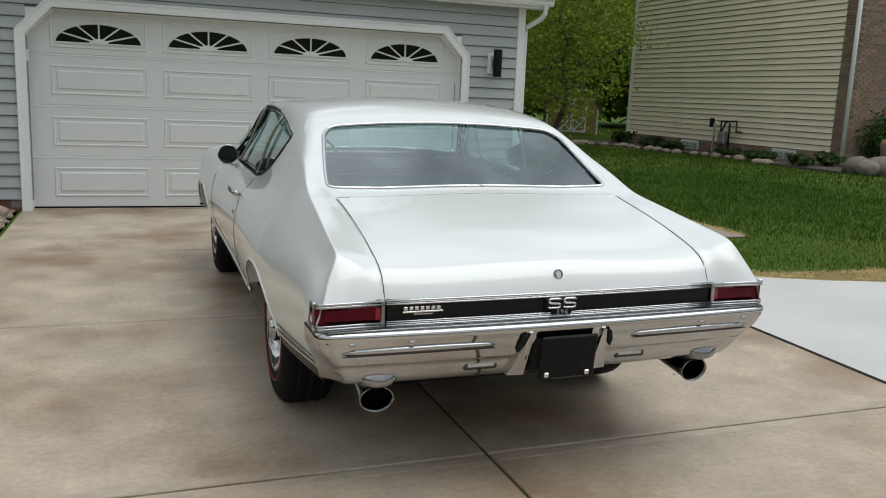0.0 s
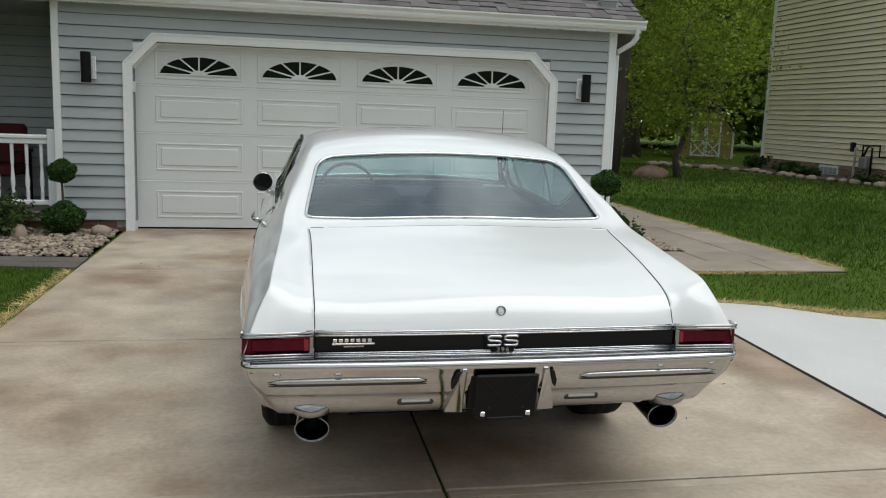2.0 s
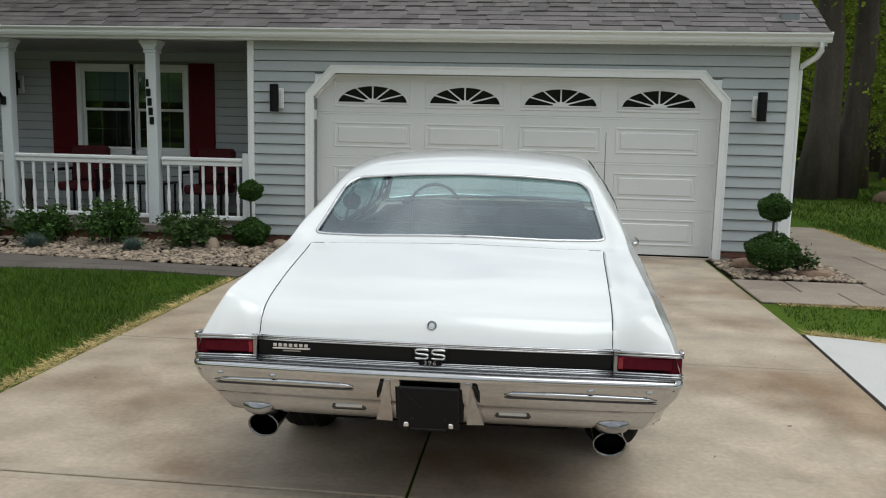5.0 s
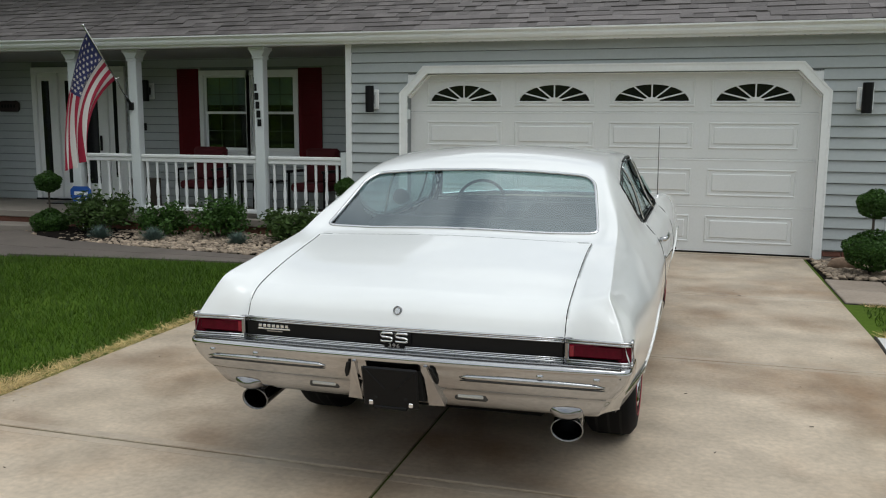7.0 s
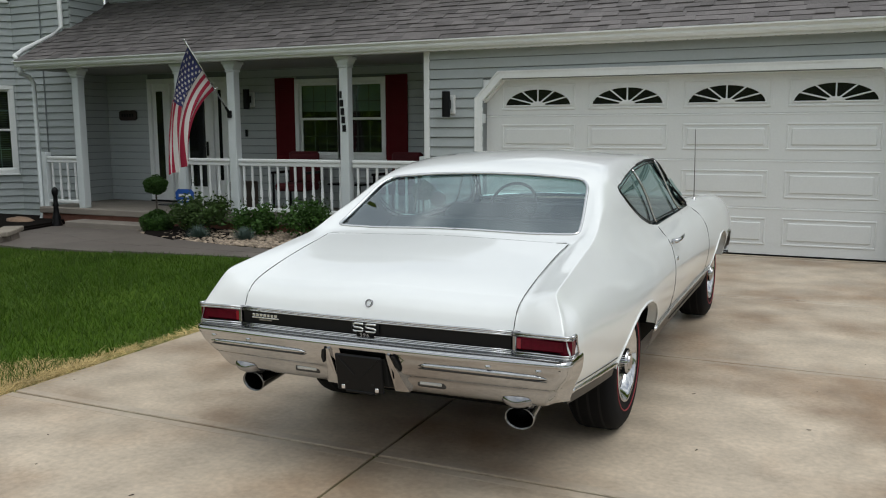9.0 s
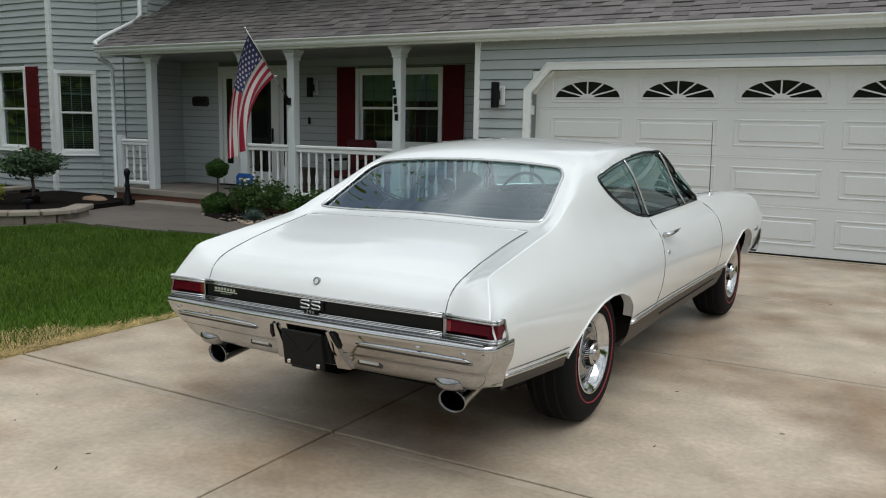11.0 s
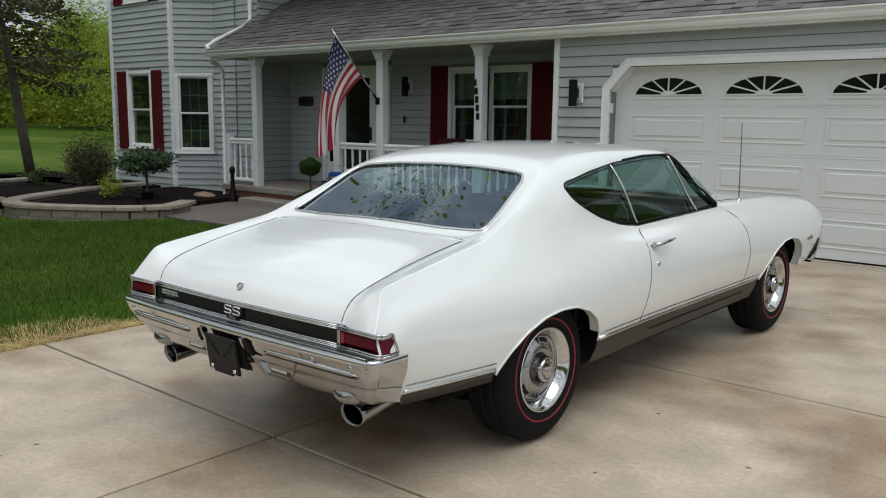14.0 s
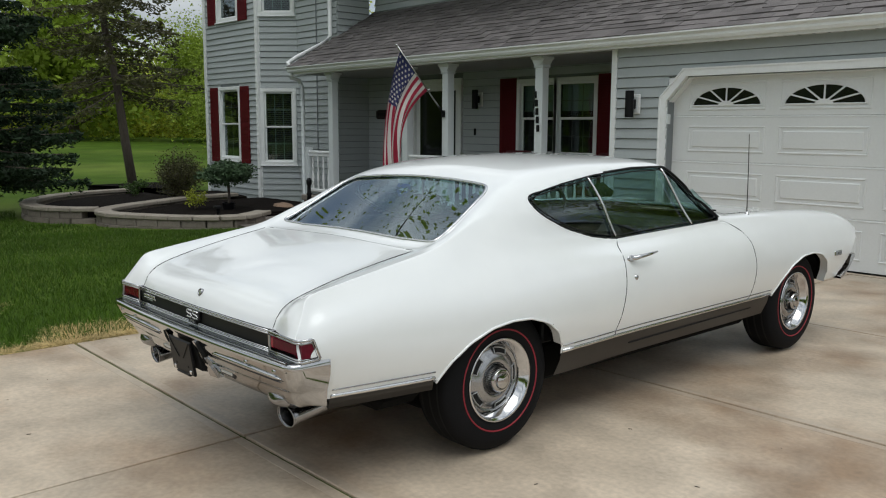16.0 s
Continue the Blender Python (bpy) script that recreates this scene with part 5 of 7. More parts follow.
part("lower_plate", Geo().box((-.042, -.019, .650), (.042, -.010, .671), c=.004), BLACK_METAL, badge, "small dark number plate")
num = bpy.data.curves.new("numerals", "FONT")
num.body, num.size, num.extrude, num.align_x, num.space_character = "396", .021, .0012, "CENTER", 1.25
num_ob = bpy.data.objects.new("numerals_source", num)
scene.collection.objects.link(num_ob)
bpy.context.view_layer.update()
num_me = bpy.data.meshes.new_from_object(num_ob.evaluated_get(bpy.context.evaluated_depsgraph_get()))
bpy.data.objects.remove(num_ob)
num_me.materials.append(WHEEL_SILVER)
num_part = new("numerals", num_me)
num_part.parent, num_part.matrix_local = badge, pose(0, -.0205, .6535, 90, 0, 0) @ Matrix.Diagonal((1.25, 1, 1, 1))
tagged(num_part, "small grey numerals")
dealer = thing("dealer_badge")
dealer.parent, dealer.matrix_local = CAR, pose(0, -.031, -.003)
for k in range(7):
    part("bar", Geo().box((-.585 + k * .0195, -.010, .690), (-.571 + k * .0195, -.005, .702), c=.001), BADGE_SILVER, dealer, "bright bar")
part("under_bar", Geo().box((-.588, -.010, .681), (-.445, -.005, .687), c=.001), BADGE_SILVER, dealer, "long bright bar")
part("small_bar", Geo().box((-.55, -.009, .672), (-.48, -.005, .678), c=.001), DARK_CHROME, dealer, "short grey bar")
lock = part("trunk_lock", Geo().lathe([(.0175, -.01), (.0175, .002), (.0155, .004), (.0130, .003), (.0125, -.004)], pose(0.0, -.013, .783, 72), 32), DARK_CHROME, CAR, "round steel trunk lock", smooth=True)
part("lock_face", Geo().lathe([(.0125, -.006), (.0105, .001), (0, .0012)], pose(0.0, -.013, .783, 72), 24), BADGE_SILVER, lock)

# underbody: closes the shell below and round the wheels; set low to darken the ground
g = Geo()
g.box((-.80, .10, .45), (.80, .80, .52), c=.02).box((-.76, 1.46, .24), (.76, 3.46, .44), c=.02).box((-.60, .78, .20), (.60, 4.15, .44), c=.02).box((-.60, 4.1, .34), (.60, 4.6, .46), c=.02)
part("underbody", g, UNDERBODY, CAR, "dark underbody")
# tank and mufflers, mostly unseen, added low to deepen the shade beneath
part("fuel_tank", Geo().box((-.54, .32, .285), (.54, .77, .46), c=.04), UNDERBODY, CAR)
for s in (1, -1):
    part("muffler", Geo().box((min(s * .50, s * .76), .40, .30), (max(s * .50, s * .76), .70, .46), c=.05), UNDERBODY, CAR)
part("rear_axle", Geo().tube([(-.7, 1.09, .34), (.7, 1.09, .34)], .045, 12), UNDERBODY, CAR)
for s in (1, -1):
    for yc in (1.07, 3.90):
        g = Geo()
        pts = [(yc + .47 * math.cos(a), .34 + .40 * math.sin(a)) for a in np.linspace(.26, math.pi - .26, 20)]
        n = len(pts)
        vs = [(s * .86, y, z) for y, z in pts] + [(s * .55, y, z) for y, z in pts]
        g.add(vs, [(i, i + 1, n + i + 1, n + i) for i in range(n - 1)] + [tuple(range(n, 2 * n))])
        part("wheel_well", g, UNDERBODY, CAR, "dark wheel well")
part("front_panel", Geo().box((-.84, 4.60, .45), (.84, 4.66, .80), c=.02), CAR_BLACK, CAR, "black grille panel")
FBL = [(x, 4.70 + .13 * (1 - (abs(x) / .945) ** 2.4)) for x in np.linspace(-.945, .945, 60)]
FPROF = [(-.06, .612), (-.012, .614), (.0, .606), (.002, .594), (-.008, .583), (-.06, .535), (-.13, .480), (-.19, .452), (-.22, .445), (-.22, .46), (-.10, .535)]
g = Geo()
m = len(FPROF)
vs = [(x, y + o, z) for x, y in FBL for o, z in FPROF]
g.add(vs, [(i * m + j, (i + 1) * m + j, (i + 1) * m + (j + 1) % m, i * m + (j + 1) % m) for i in range(len(FBL) - 1) for j in range(m)] + [tuple(range(m)), tuple(range(len(vs) - m, len(vs)))])
part("front_bumper", g, BRIGHT_TRIM, CAR, "chrome front bumper", smooth=True, sharp=50)
for s in (1, -1):
    x0, x1 = min(s * .935, s * .958), max(s * .935, s * .958)
    part("side_marker", Geo().box((x0, 4.34, .628), (x1, 4.45, .662), c=.005), BRIGHT_TRIM, CAR, "bright side marker lamp")
    part("marker_lens", Geo().box((min(s * .94, s * .960), 4.375, .634), (max(s * .94, s * .960), 4.44, .656), c=.004), DARK_CHROME, CAR)
    # door handle and lock
    h = thing("door_handle")
    h.parent = CAR
    part("grip", Geo().tube([(s * .900, 1.990, .838), (s * .925, 2.004, .843), (s * .938, 2.05, .850), (s * .940, 2.12, .856), (s * .936, 2.185, .861)], [.015, .014, .011, .009, .005], 10), CHROME, h, "chrome pull handle", smooth=True)
    part("escutcheon", Geo().lathe([(0, .010), (.020, .008), (.026, 0)], pose(s * .897, 2.005, .836, 0, s * 90, 0) @ Matrix.Diagonal((.7, 1.4, 1, 1)), 16), CHROME, h, smooth=True)
    part("key_lock", Geo().lathe([(0, .010), (.012, .009), (.015, 0)], pose(s * .925, 2.012, .738, 0, s * 90, 0), 16), CHROME, h, smooth=True)
# round door mirror on the driver's side
mir = thing("door_mirror")
mir.parent = CAR
part("head", Geo().lathe([(0, -.035), (.03, -.032), (.052, -.02), (.060, 0), (.060, .004), (.056, .006)], pose(-.90, 2.58, 1.005, 90, 0, 8), 28), CHROME, mir, "round chrome mirror head", smooth=True)
part("mirror_glass", Geo().lathe([(0, .0), (.057, .0)], pose(-.90, 2.575, 1.005, 90, 0, 8), 28), BLACK_PANE, mir, "dark mirror glass")
part("stem", Geo().tube([(-.83, 2.62, .93), (-.86, 2.61, .94), (-.895, 2.60, .96)], [.018, .012, .010], 10), CHROME, mir, smooth=True)
# antenna on the front fender
ant = thing("antenna")
ant.parent = CAR
part("base", Geo().lathe([(.024, -.02), (.022, .004), (.014, .016), (.010, .03), (0, .032)], pose(.818, 3.33, .967), 16), CHROME, ant, smooth=True)
part("mast", Geo().tube([(.818, 3.33, .98), (.818, 3.325, 1.25), (.818, 3.315, 1.49)], [.0035, .0028, .002], 6), NEAR_BLACK_STEEL, ant, "thin steel mast")
part("cowl", Geo().box((-.68, 3.29, .93), (.68, 3.40, .965), c=.01), CAR_BLACK, CAR, "black cowl vent")
for s in (-.35, .25):
    part("wiper", Geo().tube([(s, 3.33, .985), (s + .40, 3.24, 1.0)], .006, 6), BLACK_METAL, CAR, "black wiper arm")

# cabin
CAB = thing("cabin")
CAB.parent = CAR
part("floor", Geo().box((-.74, 1.0, .40), (.74, 3.3, .44)), VINYL_BLACK, CAB)
part("parcel_shelf", Geo().box((-.70, .80, .90), (.70, 1.36, .945), c=.02), VINYL_BLACK, CAB, "black parcel shelf")
part("rear_seat", Geo().box((-.68, 1.30, .44), (.68, 1.52, 1.0), c=.06).box((-.68, 1.48, .44), (.68, 1.95, .66), c=.06), VINYL_BLACK, CAB, "black vinyl rear seat")
part("headliner", Geo().box((-.55, 1.55, 1.295), (.55, 2.55, 1.31), c=.005), VINYL_BLACK, CAB, "black headliner")
for x in (-.36, .36):
    part("front_seat", Geo().box((x - .30, 2.10, .44), (x + .30, 2.30, 1.02), c=.07).box((x - .30, 2.25, .44), (x + .30, 2.80, .66), c=.07), VINYL_BLACK, CAB, "black vinyl front seat")
part("dashboard", Geo().box((-.74, 2.95, .62), (.74, 3.28, .94), c=.05), VINYL_BLACK, CAB, "black padded dashboard")
for s in (1, -1):
    x0, x1 = min(s * .74, s * .77), max(s * .74, s * .77)
    part("door_card", Geo().box((x0, 1.45, .44), (x1, 3.1, .915), c=.01), VINYL_BLACK, CAB, "black door trim")
W = pose(-.36, 2.72, .962, 62, 0, 0)
part("steering_wheel", Geo().lathe([(.172 + .011 * math.cos(a), .011 * math.sin(a)) for a in np.linspace(0, 2 * math.pi, 9)[:-1]], W, 40, True).lathe([(0, .03), (.05, .025), (.06, 0)], W, 20).box((-.168, -.012, -.004), (.168, .012, .008), W), VINYL_BLACK, CAB, "thin-rimmed black steering wheel", smooth=True, sharp=40)
part("steering_column", Geo().tube([(-.36, 2.74, .97), (-.36, 3.05, .82)], .03, 10), VINYL_BLACK, CAB)
part("inside_mirror", Geo().box((-.11, 2.70, 1.21), (.11, 2.725, 1.265), c=.01), VINYL_BLACK, CAB, "inside rear-view mirror")


# wheels
def wheel(x, y, s):
    w = thing("wheel")
    w.parent = CAR
    m = pose(x, y, .345, 0, s * 90, 0)     # local z points outwards
    R = .345
    part("tyre", Geo().lathe([(.185, -.09), (.20, -.112), (.25, -.124), (.30, -.118), (.328, -.098), (.340, -.085), (.3445, -.05), (R, 0), (.3445, .05), (.340, .085), (.328, .098), (.30, .116), (.262, .121), (.225, .118), (.200, .108), (.188, .095)], m, 64), RUBBER, w, "black red-stripe tyre", smooth=True)
    part("red_stripe", Geo().lathe([(.2385, .1180), (.2400, .1216), (.2455, .1226), (.2470, .1192)], m, 64), RED_LINE, w, "thin red stripe", smooth=True)
    # tread grooves, rim gap and slots are laid on in shade-black
    for k in (-.055, 0, .055):
        part("tread_groove", Geo().lathe([(R + .0006, k - .006), (R + .0006, k + .006)], m, 64), GAP_BLACK, w)
    part("trim_ring", Geo().lathe([(.196, .100), (.203, .112), (.200, .118), (.192, .116), (.180, .098), (.168, .085), (.160, .070)], m, 64), WHEEL_CHROME, w, "chrome trim ring", smooth=True)
    rim = part("rim", Geo().lathe([(.163, .072), (.152, .056), (.140, .058), (.120, .074), (.100, .086), (.085, .088), (.072, .080), (.066, .07)], m, 64), WHEEL_DISC, w, "silver slotted rally wheel", smooth=True)
    part("rim_gap", Geo().lathe([(.166, .0745), (.159, .068)], m, 64), GAP_BLACK, w)
    for k in range(5):
        q = m @ pose(0, 0, 0, 0, 0, 72 * k + 20)
        g = Geo()
        pts = []
        for a in np.linspace(-.29, .29, 9):
            pts.append((.149 * math.cos(a), .149 * math.sin(a)))
        for a in np.linspace(.29, -.29, 9):
            pts.append((.122 * math.cos(a), .122 * math.sin(a)))
        zt = lambda r: .059 + (.149 - r) * .35
        vs = [q @ Vector((px, py, zt(math.hypot(px, py)) + .007)) for px, py in pts]
        g.add(vs, [tuple(range(len(vs)))])
        part("slot", g, GAP_BLACK, rim, "dark slot")
        edge = [tuple(v) for v in vs]
        part("slot_edge", Geo().tube(edge + edge[:2], .0035, 5, False), WHEEL_SILVER, rim, smooth=True)
    cap = part("hub_cap", Geo().lathe([(.066, .075), (.058, .118), (.053, .124), (.046, .125), (.043, .120), (.040, .121), (.036, .132), (.018, .136), (0, .137)], m, 48), CHROME, w, "chrome centre cap", smooth=True, sharp=35)
    g = Geo()
    for k in range(40):
        a = 2 * math.pi * k / 40
        g.box((-.0022, -.0020, .084), (.0022, .0020, .114), m @ pose(.0625 * math.cos(a), .0625 * math.sin(a), 0, 0, 0, math.degrees(a)))
    part("ribs", g, GAP_BLACK, cap)
    part("backing", Geo().lathe([(.19, .03), (0, .03)], m, 32), GAP_BLACK, w)
    return w


for s in (1, -1):
    wheel(s * .737, 1.070, s)
    wheel(s * .762, 3.928, s)

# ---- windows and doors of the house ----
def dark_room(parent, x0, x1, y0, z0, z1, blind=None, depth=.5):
    """A recess behind a window, near-black in place of an unlit room, with an optional green panel over its upper part.
    """
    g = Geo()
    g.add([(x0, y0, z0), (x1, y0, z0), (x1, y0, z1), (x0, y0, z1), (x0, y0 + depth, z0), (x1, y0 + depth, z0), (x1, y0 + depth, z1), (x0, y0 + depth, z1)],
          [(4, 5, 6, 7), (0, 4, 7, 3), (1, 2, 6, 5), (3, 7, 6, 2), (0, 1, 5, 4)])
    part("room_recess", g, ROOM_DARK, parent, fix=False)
    # flat pale green panel from the given height up to the head
    if blind:
        part("blind", Geo().box((x0, y0 + .02, blind), (x1, y0 + .03, z1)), GREEN_PANEL, parent, "pale green panel behind the upper sash")


def sash_window(name, x0, x1, z0, z1, m, label, blind=None, slats=False, grid=(3, 2)):
    """A double-hung window in its own frame, local x along the wall and -y outwards."""
    w = thing(name, label, "window", kind="structure", m=m)
    f = .075
    for a, b, c, d in ((x0 - f, x1 + f, z1, z1 + f), (x0 - f, x1 + f, z0 - f, z0), (x0 - f, x0, z0, z1), (x1, x1 + f, z0, z1)):
        part("window_frame", Geo().box((a, -.045, c), (b, .06, d), c=.006), TRIM_WHITE, w)
    part("window_sill", Geo().box((x0 - f - .02, -.07, z0 - f - .025), (x1 + f + .02, .02, z0 - f), c=.006), TRIM_WHITE, w)
    zm = (z0 + z1) / 2
    s = .035
    for lo, hi, dy in ((z0, zm + .015, .035), (zm - .015, z1, .012)):
        for a, b, c, d in ((x0, x1, hi - s, hi), (x0, x1, lo, lo + s), (x0, x0 + s, lo + s, hi - s), (x1 - s, x1, lo + s, hi - s)):
            part("sash", Geo().box((a, dy - .012, c), (b, dy + .012, d), c=.004), TRIM_WHITE, w)
        p = part("pane", Geo().box((x0 + s, dy + .002, lo + s), (x1 - s, dy + .006, hi - s)), HOUSE_GLASS, w, "clear glass")
        p.visible_shadow = False
        for k in range(1, grid[0]):
            xx = x0 + s + (x1 - x0 - 2 * s) * k / grid[0]
            part("muntin", Geo().box((xx - .007, dy + .007, lo + s), (xx + .007, dy + .012, hi - s)), GREEN_PANEL if slats else BLIND, w)
        for k in range(1, grid[1]):
            zz = lo + (hi - lo) * k / grid[1]
            part("muntin", Geo().box((x0 + s, dy + .007, zz - .007), (x1 - s, dy + .012, zz + .007)), GREEN_PANEL if slats else BLIND, w)
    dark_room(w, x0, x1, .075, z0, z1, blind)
    if slats:
        z = z0 + .03
        g = Geo()
        while z < z1 - .02:
            g.box((x0 + .01, .09, z), (x1 - .01, .115, z + .012), pose(0, 0, 0))
            z += .042
        part("venetian_blind", g, BLIND, w, "dark slatted blind")
    return w


def shutter(m, w, z0, z1, label, grp):
    s = thing("shutter", label, "shutter", grp, m=m)
    part("frame", Geo().box((0, -.045, z0), (w, -.021, z0 + .09), c=.004).box((0, -.045, z1 - .09), (w, -.021, z1), c=.004).box((0, -.044, z0 + .09), (.055, -.021, z1 - .09), c=.003).box((w - .055, -.044, z0 + .09), (w, -.021, z1 - .09), c=.003).box((.056, -.044, (z0 + z1) / 2 - .04), (w - .056, -.021, (z0 + z1) / 2 + .04), c=.003), SHUTTER_RED, s)
    z = z0 + .095
    while z < z1 - .10:
        if abs(z - (z0 + z1) / 2) > .05:
            part("louvre", Geo().box((.05, -.042, z), (w - .05, -.026, z + .028), pose(0, 0, 0)), SHUTTER_RED, s)
        z += .036
    part("back_panel", Geo().box((.01, -.028, z0 + .01), (w - .01, -.021, z1 - .01)), SHUTTER_RED, s)
    return s


PB = pose(0, 11.6, 0)                   # porch back wall
sash_window("window_1", -4.915, -4.16, 1.10, 2.26, PB, "white double-hung porch window with dark panes", blind=1.80)
sash_window("window_2", -4.09, -3.345, 1.10, 2.26, PB, "white double-hung porch window with dark panes", blind=1.80)
for x in (-5.38, -3.265):
    shutter(pose(x, 11.6, 0), .385, 1.00, 2.36, "dark red louvred shutter beside the porch window", "porch shutters")
BF = pose(-13.62, 10.22, 0)
sash_window("window_3", .68, 1.51, .83, 2.33, BF, "white bay window with a dim blind", slats=False, grid=(2, 2))
sash_window("window_4", .68, 1.51, 3.90, 5.28, BF, "white upper bay window", grid=(2, 2))
for z0, z1 in ((.72, 2.40), (3.80, 5.35)):
    for x in (.20, 1.60):
        shutter(BF @ pose(x, 0, 0), .38, z0, z1, "red louvred shutter on the bay", "bay shutters")
BA = pose(-11.27, 10.22, 0, 0, 0, 45)
sash_window("window_5", .12, .74, .78, 2.26, BA, "white angled bay window with slatted blind", slats=True, grid=(3, 2))
sash_window("window_6", .12, .74, 3.92, 5.28, BA, "white upper angled bay window", slats=True, grid=(3, 2))
UW = pose(-9.2, 11.8, 0)
for k, x in enumerate((2.14, 4.64)):
    sash_window("window_%d" % (7 + k), x, x + .82, 4.08, 5.36, UW, "white upper storey window", grid=(2, 2))
for x in (2.14 - .45, 2.14 + .89, 4.64 - .45, 4.64 + .89):
    shutter(UW @ pose(x, 0, 0), .36, 4.0, 5.4, "red louvred shutter on the upper storey", "upper shutters")

# entry: door between two side lights
entry = thing("door_2", "white entry door with tall dark glass between side lights", "door", kind="structure", m=PB)
E0, E1, ZB, ZT = -8.19, -6.36, .22, 2.42
part("head", Geo().box((E0, -.05, ZT - .09), (E1, .08, ZT), c=.006), TRIM_WHITE, entry)
for a, b in ((E0, E0 + .09), (-7.77, -7.67), (-6.80, -6.70), (E1 - .09, E1)):
    part("post", Geo().box((a, -.05, ZB), (b, .08, ZT - .09), c=.006), TRIM_WHITE, entry)
for a, b in ((E0 + .09, -7.77), (-6.70, E1 - .09)):
    part("sidelight_panel", Geo().box((a, -.01, ZB), (b, .04, ZT - .09), c=.004), TRIM_WHITE, entry)
    part("sidelight_pane", Geo().box((a + .09, -.016, .62), (b - .09, -.006, 2.2), c=.003), BLACK_PANE, entry, "dark side light glass")
leaf = part("door_leaf", Geo().box((-7.67, .0, ZB), (-6.80, .045, ZT - .09), c=.004), TRIM_WHITE, entry)
part("door_pane", Geo().box((-7.55, -.008, .50), (-6.92, .004, 2.2), c=.004), BLACK_PANE, leaf, "full-height dark storm glass")
part("handle_plate", Geo().box((-6.895, -.03, 1.05), (-6.855, -.005, 1.30), c=.006), BLACK_METAL, leaf, "black handle plate")
part("door_sill", Geo().box((E0, -.08, .205), (E1, .03, .235), c=.006), BLACK_METAL, entry)
solo("doormat", Geo().box((-7.45, 10.9, .206), (-6.7, 11.42, .222), c=.006), BLACK_METAL, "dark mat before the entry door", "doormat")

# ---- porch posts and railings ----
def post(x, y=10.06):
    p = thing("porch_post", "pale grey square porch post with flared top", "post", "porch posts", m=pose(x, y, .205))
    h = 2.525 - .205
    part("shaft", Geo().box((-.07, -.07, 0), (.07, .07, h - .12), c=.008), POST_GREY, p)
    part("capital", Geo().box((-.085, -.085, h - .16), (.085, .085, h - .12), c=.008).prism([(-.07, 0), (.07, 0), (.115, .075), (-.115, .075)], -.095, .095, "y", pose(0, 0, h - .12)).box((-.12, -.12, h - .045), (.12, .12, h), c=.006), POST_GREY, p)
    return p


POSTS = [-3.10, -5.07, -6.08, -8.26]
first = post(POSTS[0])
for x in POSTS[1:]:
    copy_thing(first, pose(x, 10.06, .205))
# number bars on one post, stepping a little sideways on the way down
num = thing("number_marks", "dark bars of a vertical number on the post", "sign", m=pose(POSTS[0], 9.985, 0))
for k in range(5):
    x = -.040 + .012 * k
    part("bar", Geo().box((x - (.018 if k == 0 else .030), -.008, 1.945 - k * .118), (x + (.018 if k == 0 else .030), .0, 2.040 - k * .118), c=.012), BLACK_METAL, num)

_sp = Geo().lathe([(.020, 0), (.020, .10), (.023, .115), (.015, .13), (.025, .19), (.026, .24), (.016, .36), (.015, .42), (.022, .435), (.016, .45), (.020, .47), (.020, .66)], None, 10).mesh("baluster", TRIM_WHITE, True)


def railing(x0, x1, y=10.06):
    r = thing("railing", "white porch railing with turned balusters", "railing", "porch railings", m=pose(x0, y, .205))
    L = x1 - x0
    part("top_rail", Geo().box((0, -.045, .815), (L, .045, .865), c=.012).box((0, -.03, .76), (L, .03, .815), c=.006), TRIM_WHITE, r)
    part("bottom_rail", Geo().box((0, -.03, .07), (L, .03, .125), c=.008), TRIM_WHITE, r)
    n = max(2, int(L / .148))
    for k in range(n):
        b = new("baluster", _sp)
        b.parent, b.location = r, ((k + .5) * L / n, 0, .11)
    return r


railing(-3.0, -1.92)
railing(-5.0, -3.14)
railing(-6.01, -5.14)
railing(-9.06, -8.35)
for x in (-1.87, -9.11):
    nw = thing("newel_post", "short white newel where the railing meets the wall", "post", "porch newels", m=pose(x, 10.06, .205))
    part("shaft", Geo().box((-.05, -.06, 0), (.05, .06, .93), c=.006), POST_GREY, nw)

# ---- wall lamps ----
def wall_lamp(x, y, z, side, plate=True, scale=1.0):
    w = thing("wall_lamp", "black cylinder wall lamp on a white block beside the garage door", "lamp", "wall lamps", m=pose(x, y, z))
    part("mount", Geo().box((-.085, -.022, -.125), (.085, .002, .125), c=.008), TRIM_WHITE, w, "white mounting block")
    part("inner_plate", Geo().box((-.06, -.03, -.10), (.06, -.02, .10), c=.006), POST_GREY, w)
    part("arm", Geo().box((-.03, -.09, -.06), (.03, -.02, .06), c=.008), BLACK_METAL, w)
    part("cylinder", Geo().lathe([(0, -.155), (.050, -.155), (.055, -.165), (.055, .165), (.050, .168), (.045, .15), (0, .15)], pose(0, -.125, 0), 28), BLACK_METAL, w, "matt black cylinder shade", smooth=True, sharp=40)
    return w


wall_lamp(-1.45, GY - .022, 1.83, 1)
wall_lamp(4.35, GY - .022, 1.83, 1)
pl = wall_lamp(-5.89, 11.575, 2.02, 1)
tagged(pl, "black cylinder wall lamp on the porch wall")
solo("doorbell", Geo().box((-.025, -.02, -.06), (.025, .0, .06), c=.006), BLACK_METAL, "small black doorbell beside the entry", "doorbell", m=pose(-6.0, 11.575, 1.45))

# ---- plaque, flag, sign, furniture ----
plaque = thing("plaque", "dark brown carved plaque on the porch wall", "plaque", m=pose(-8.67, 11.57, 1.78))
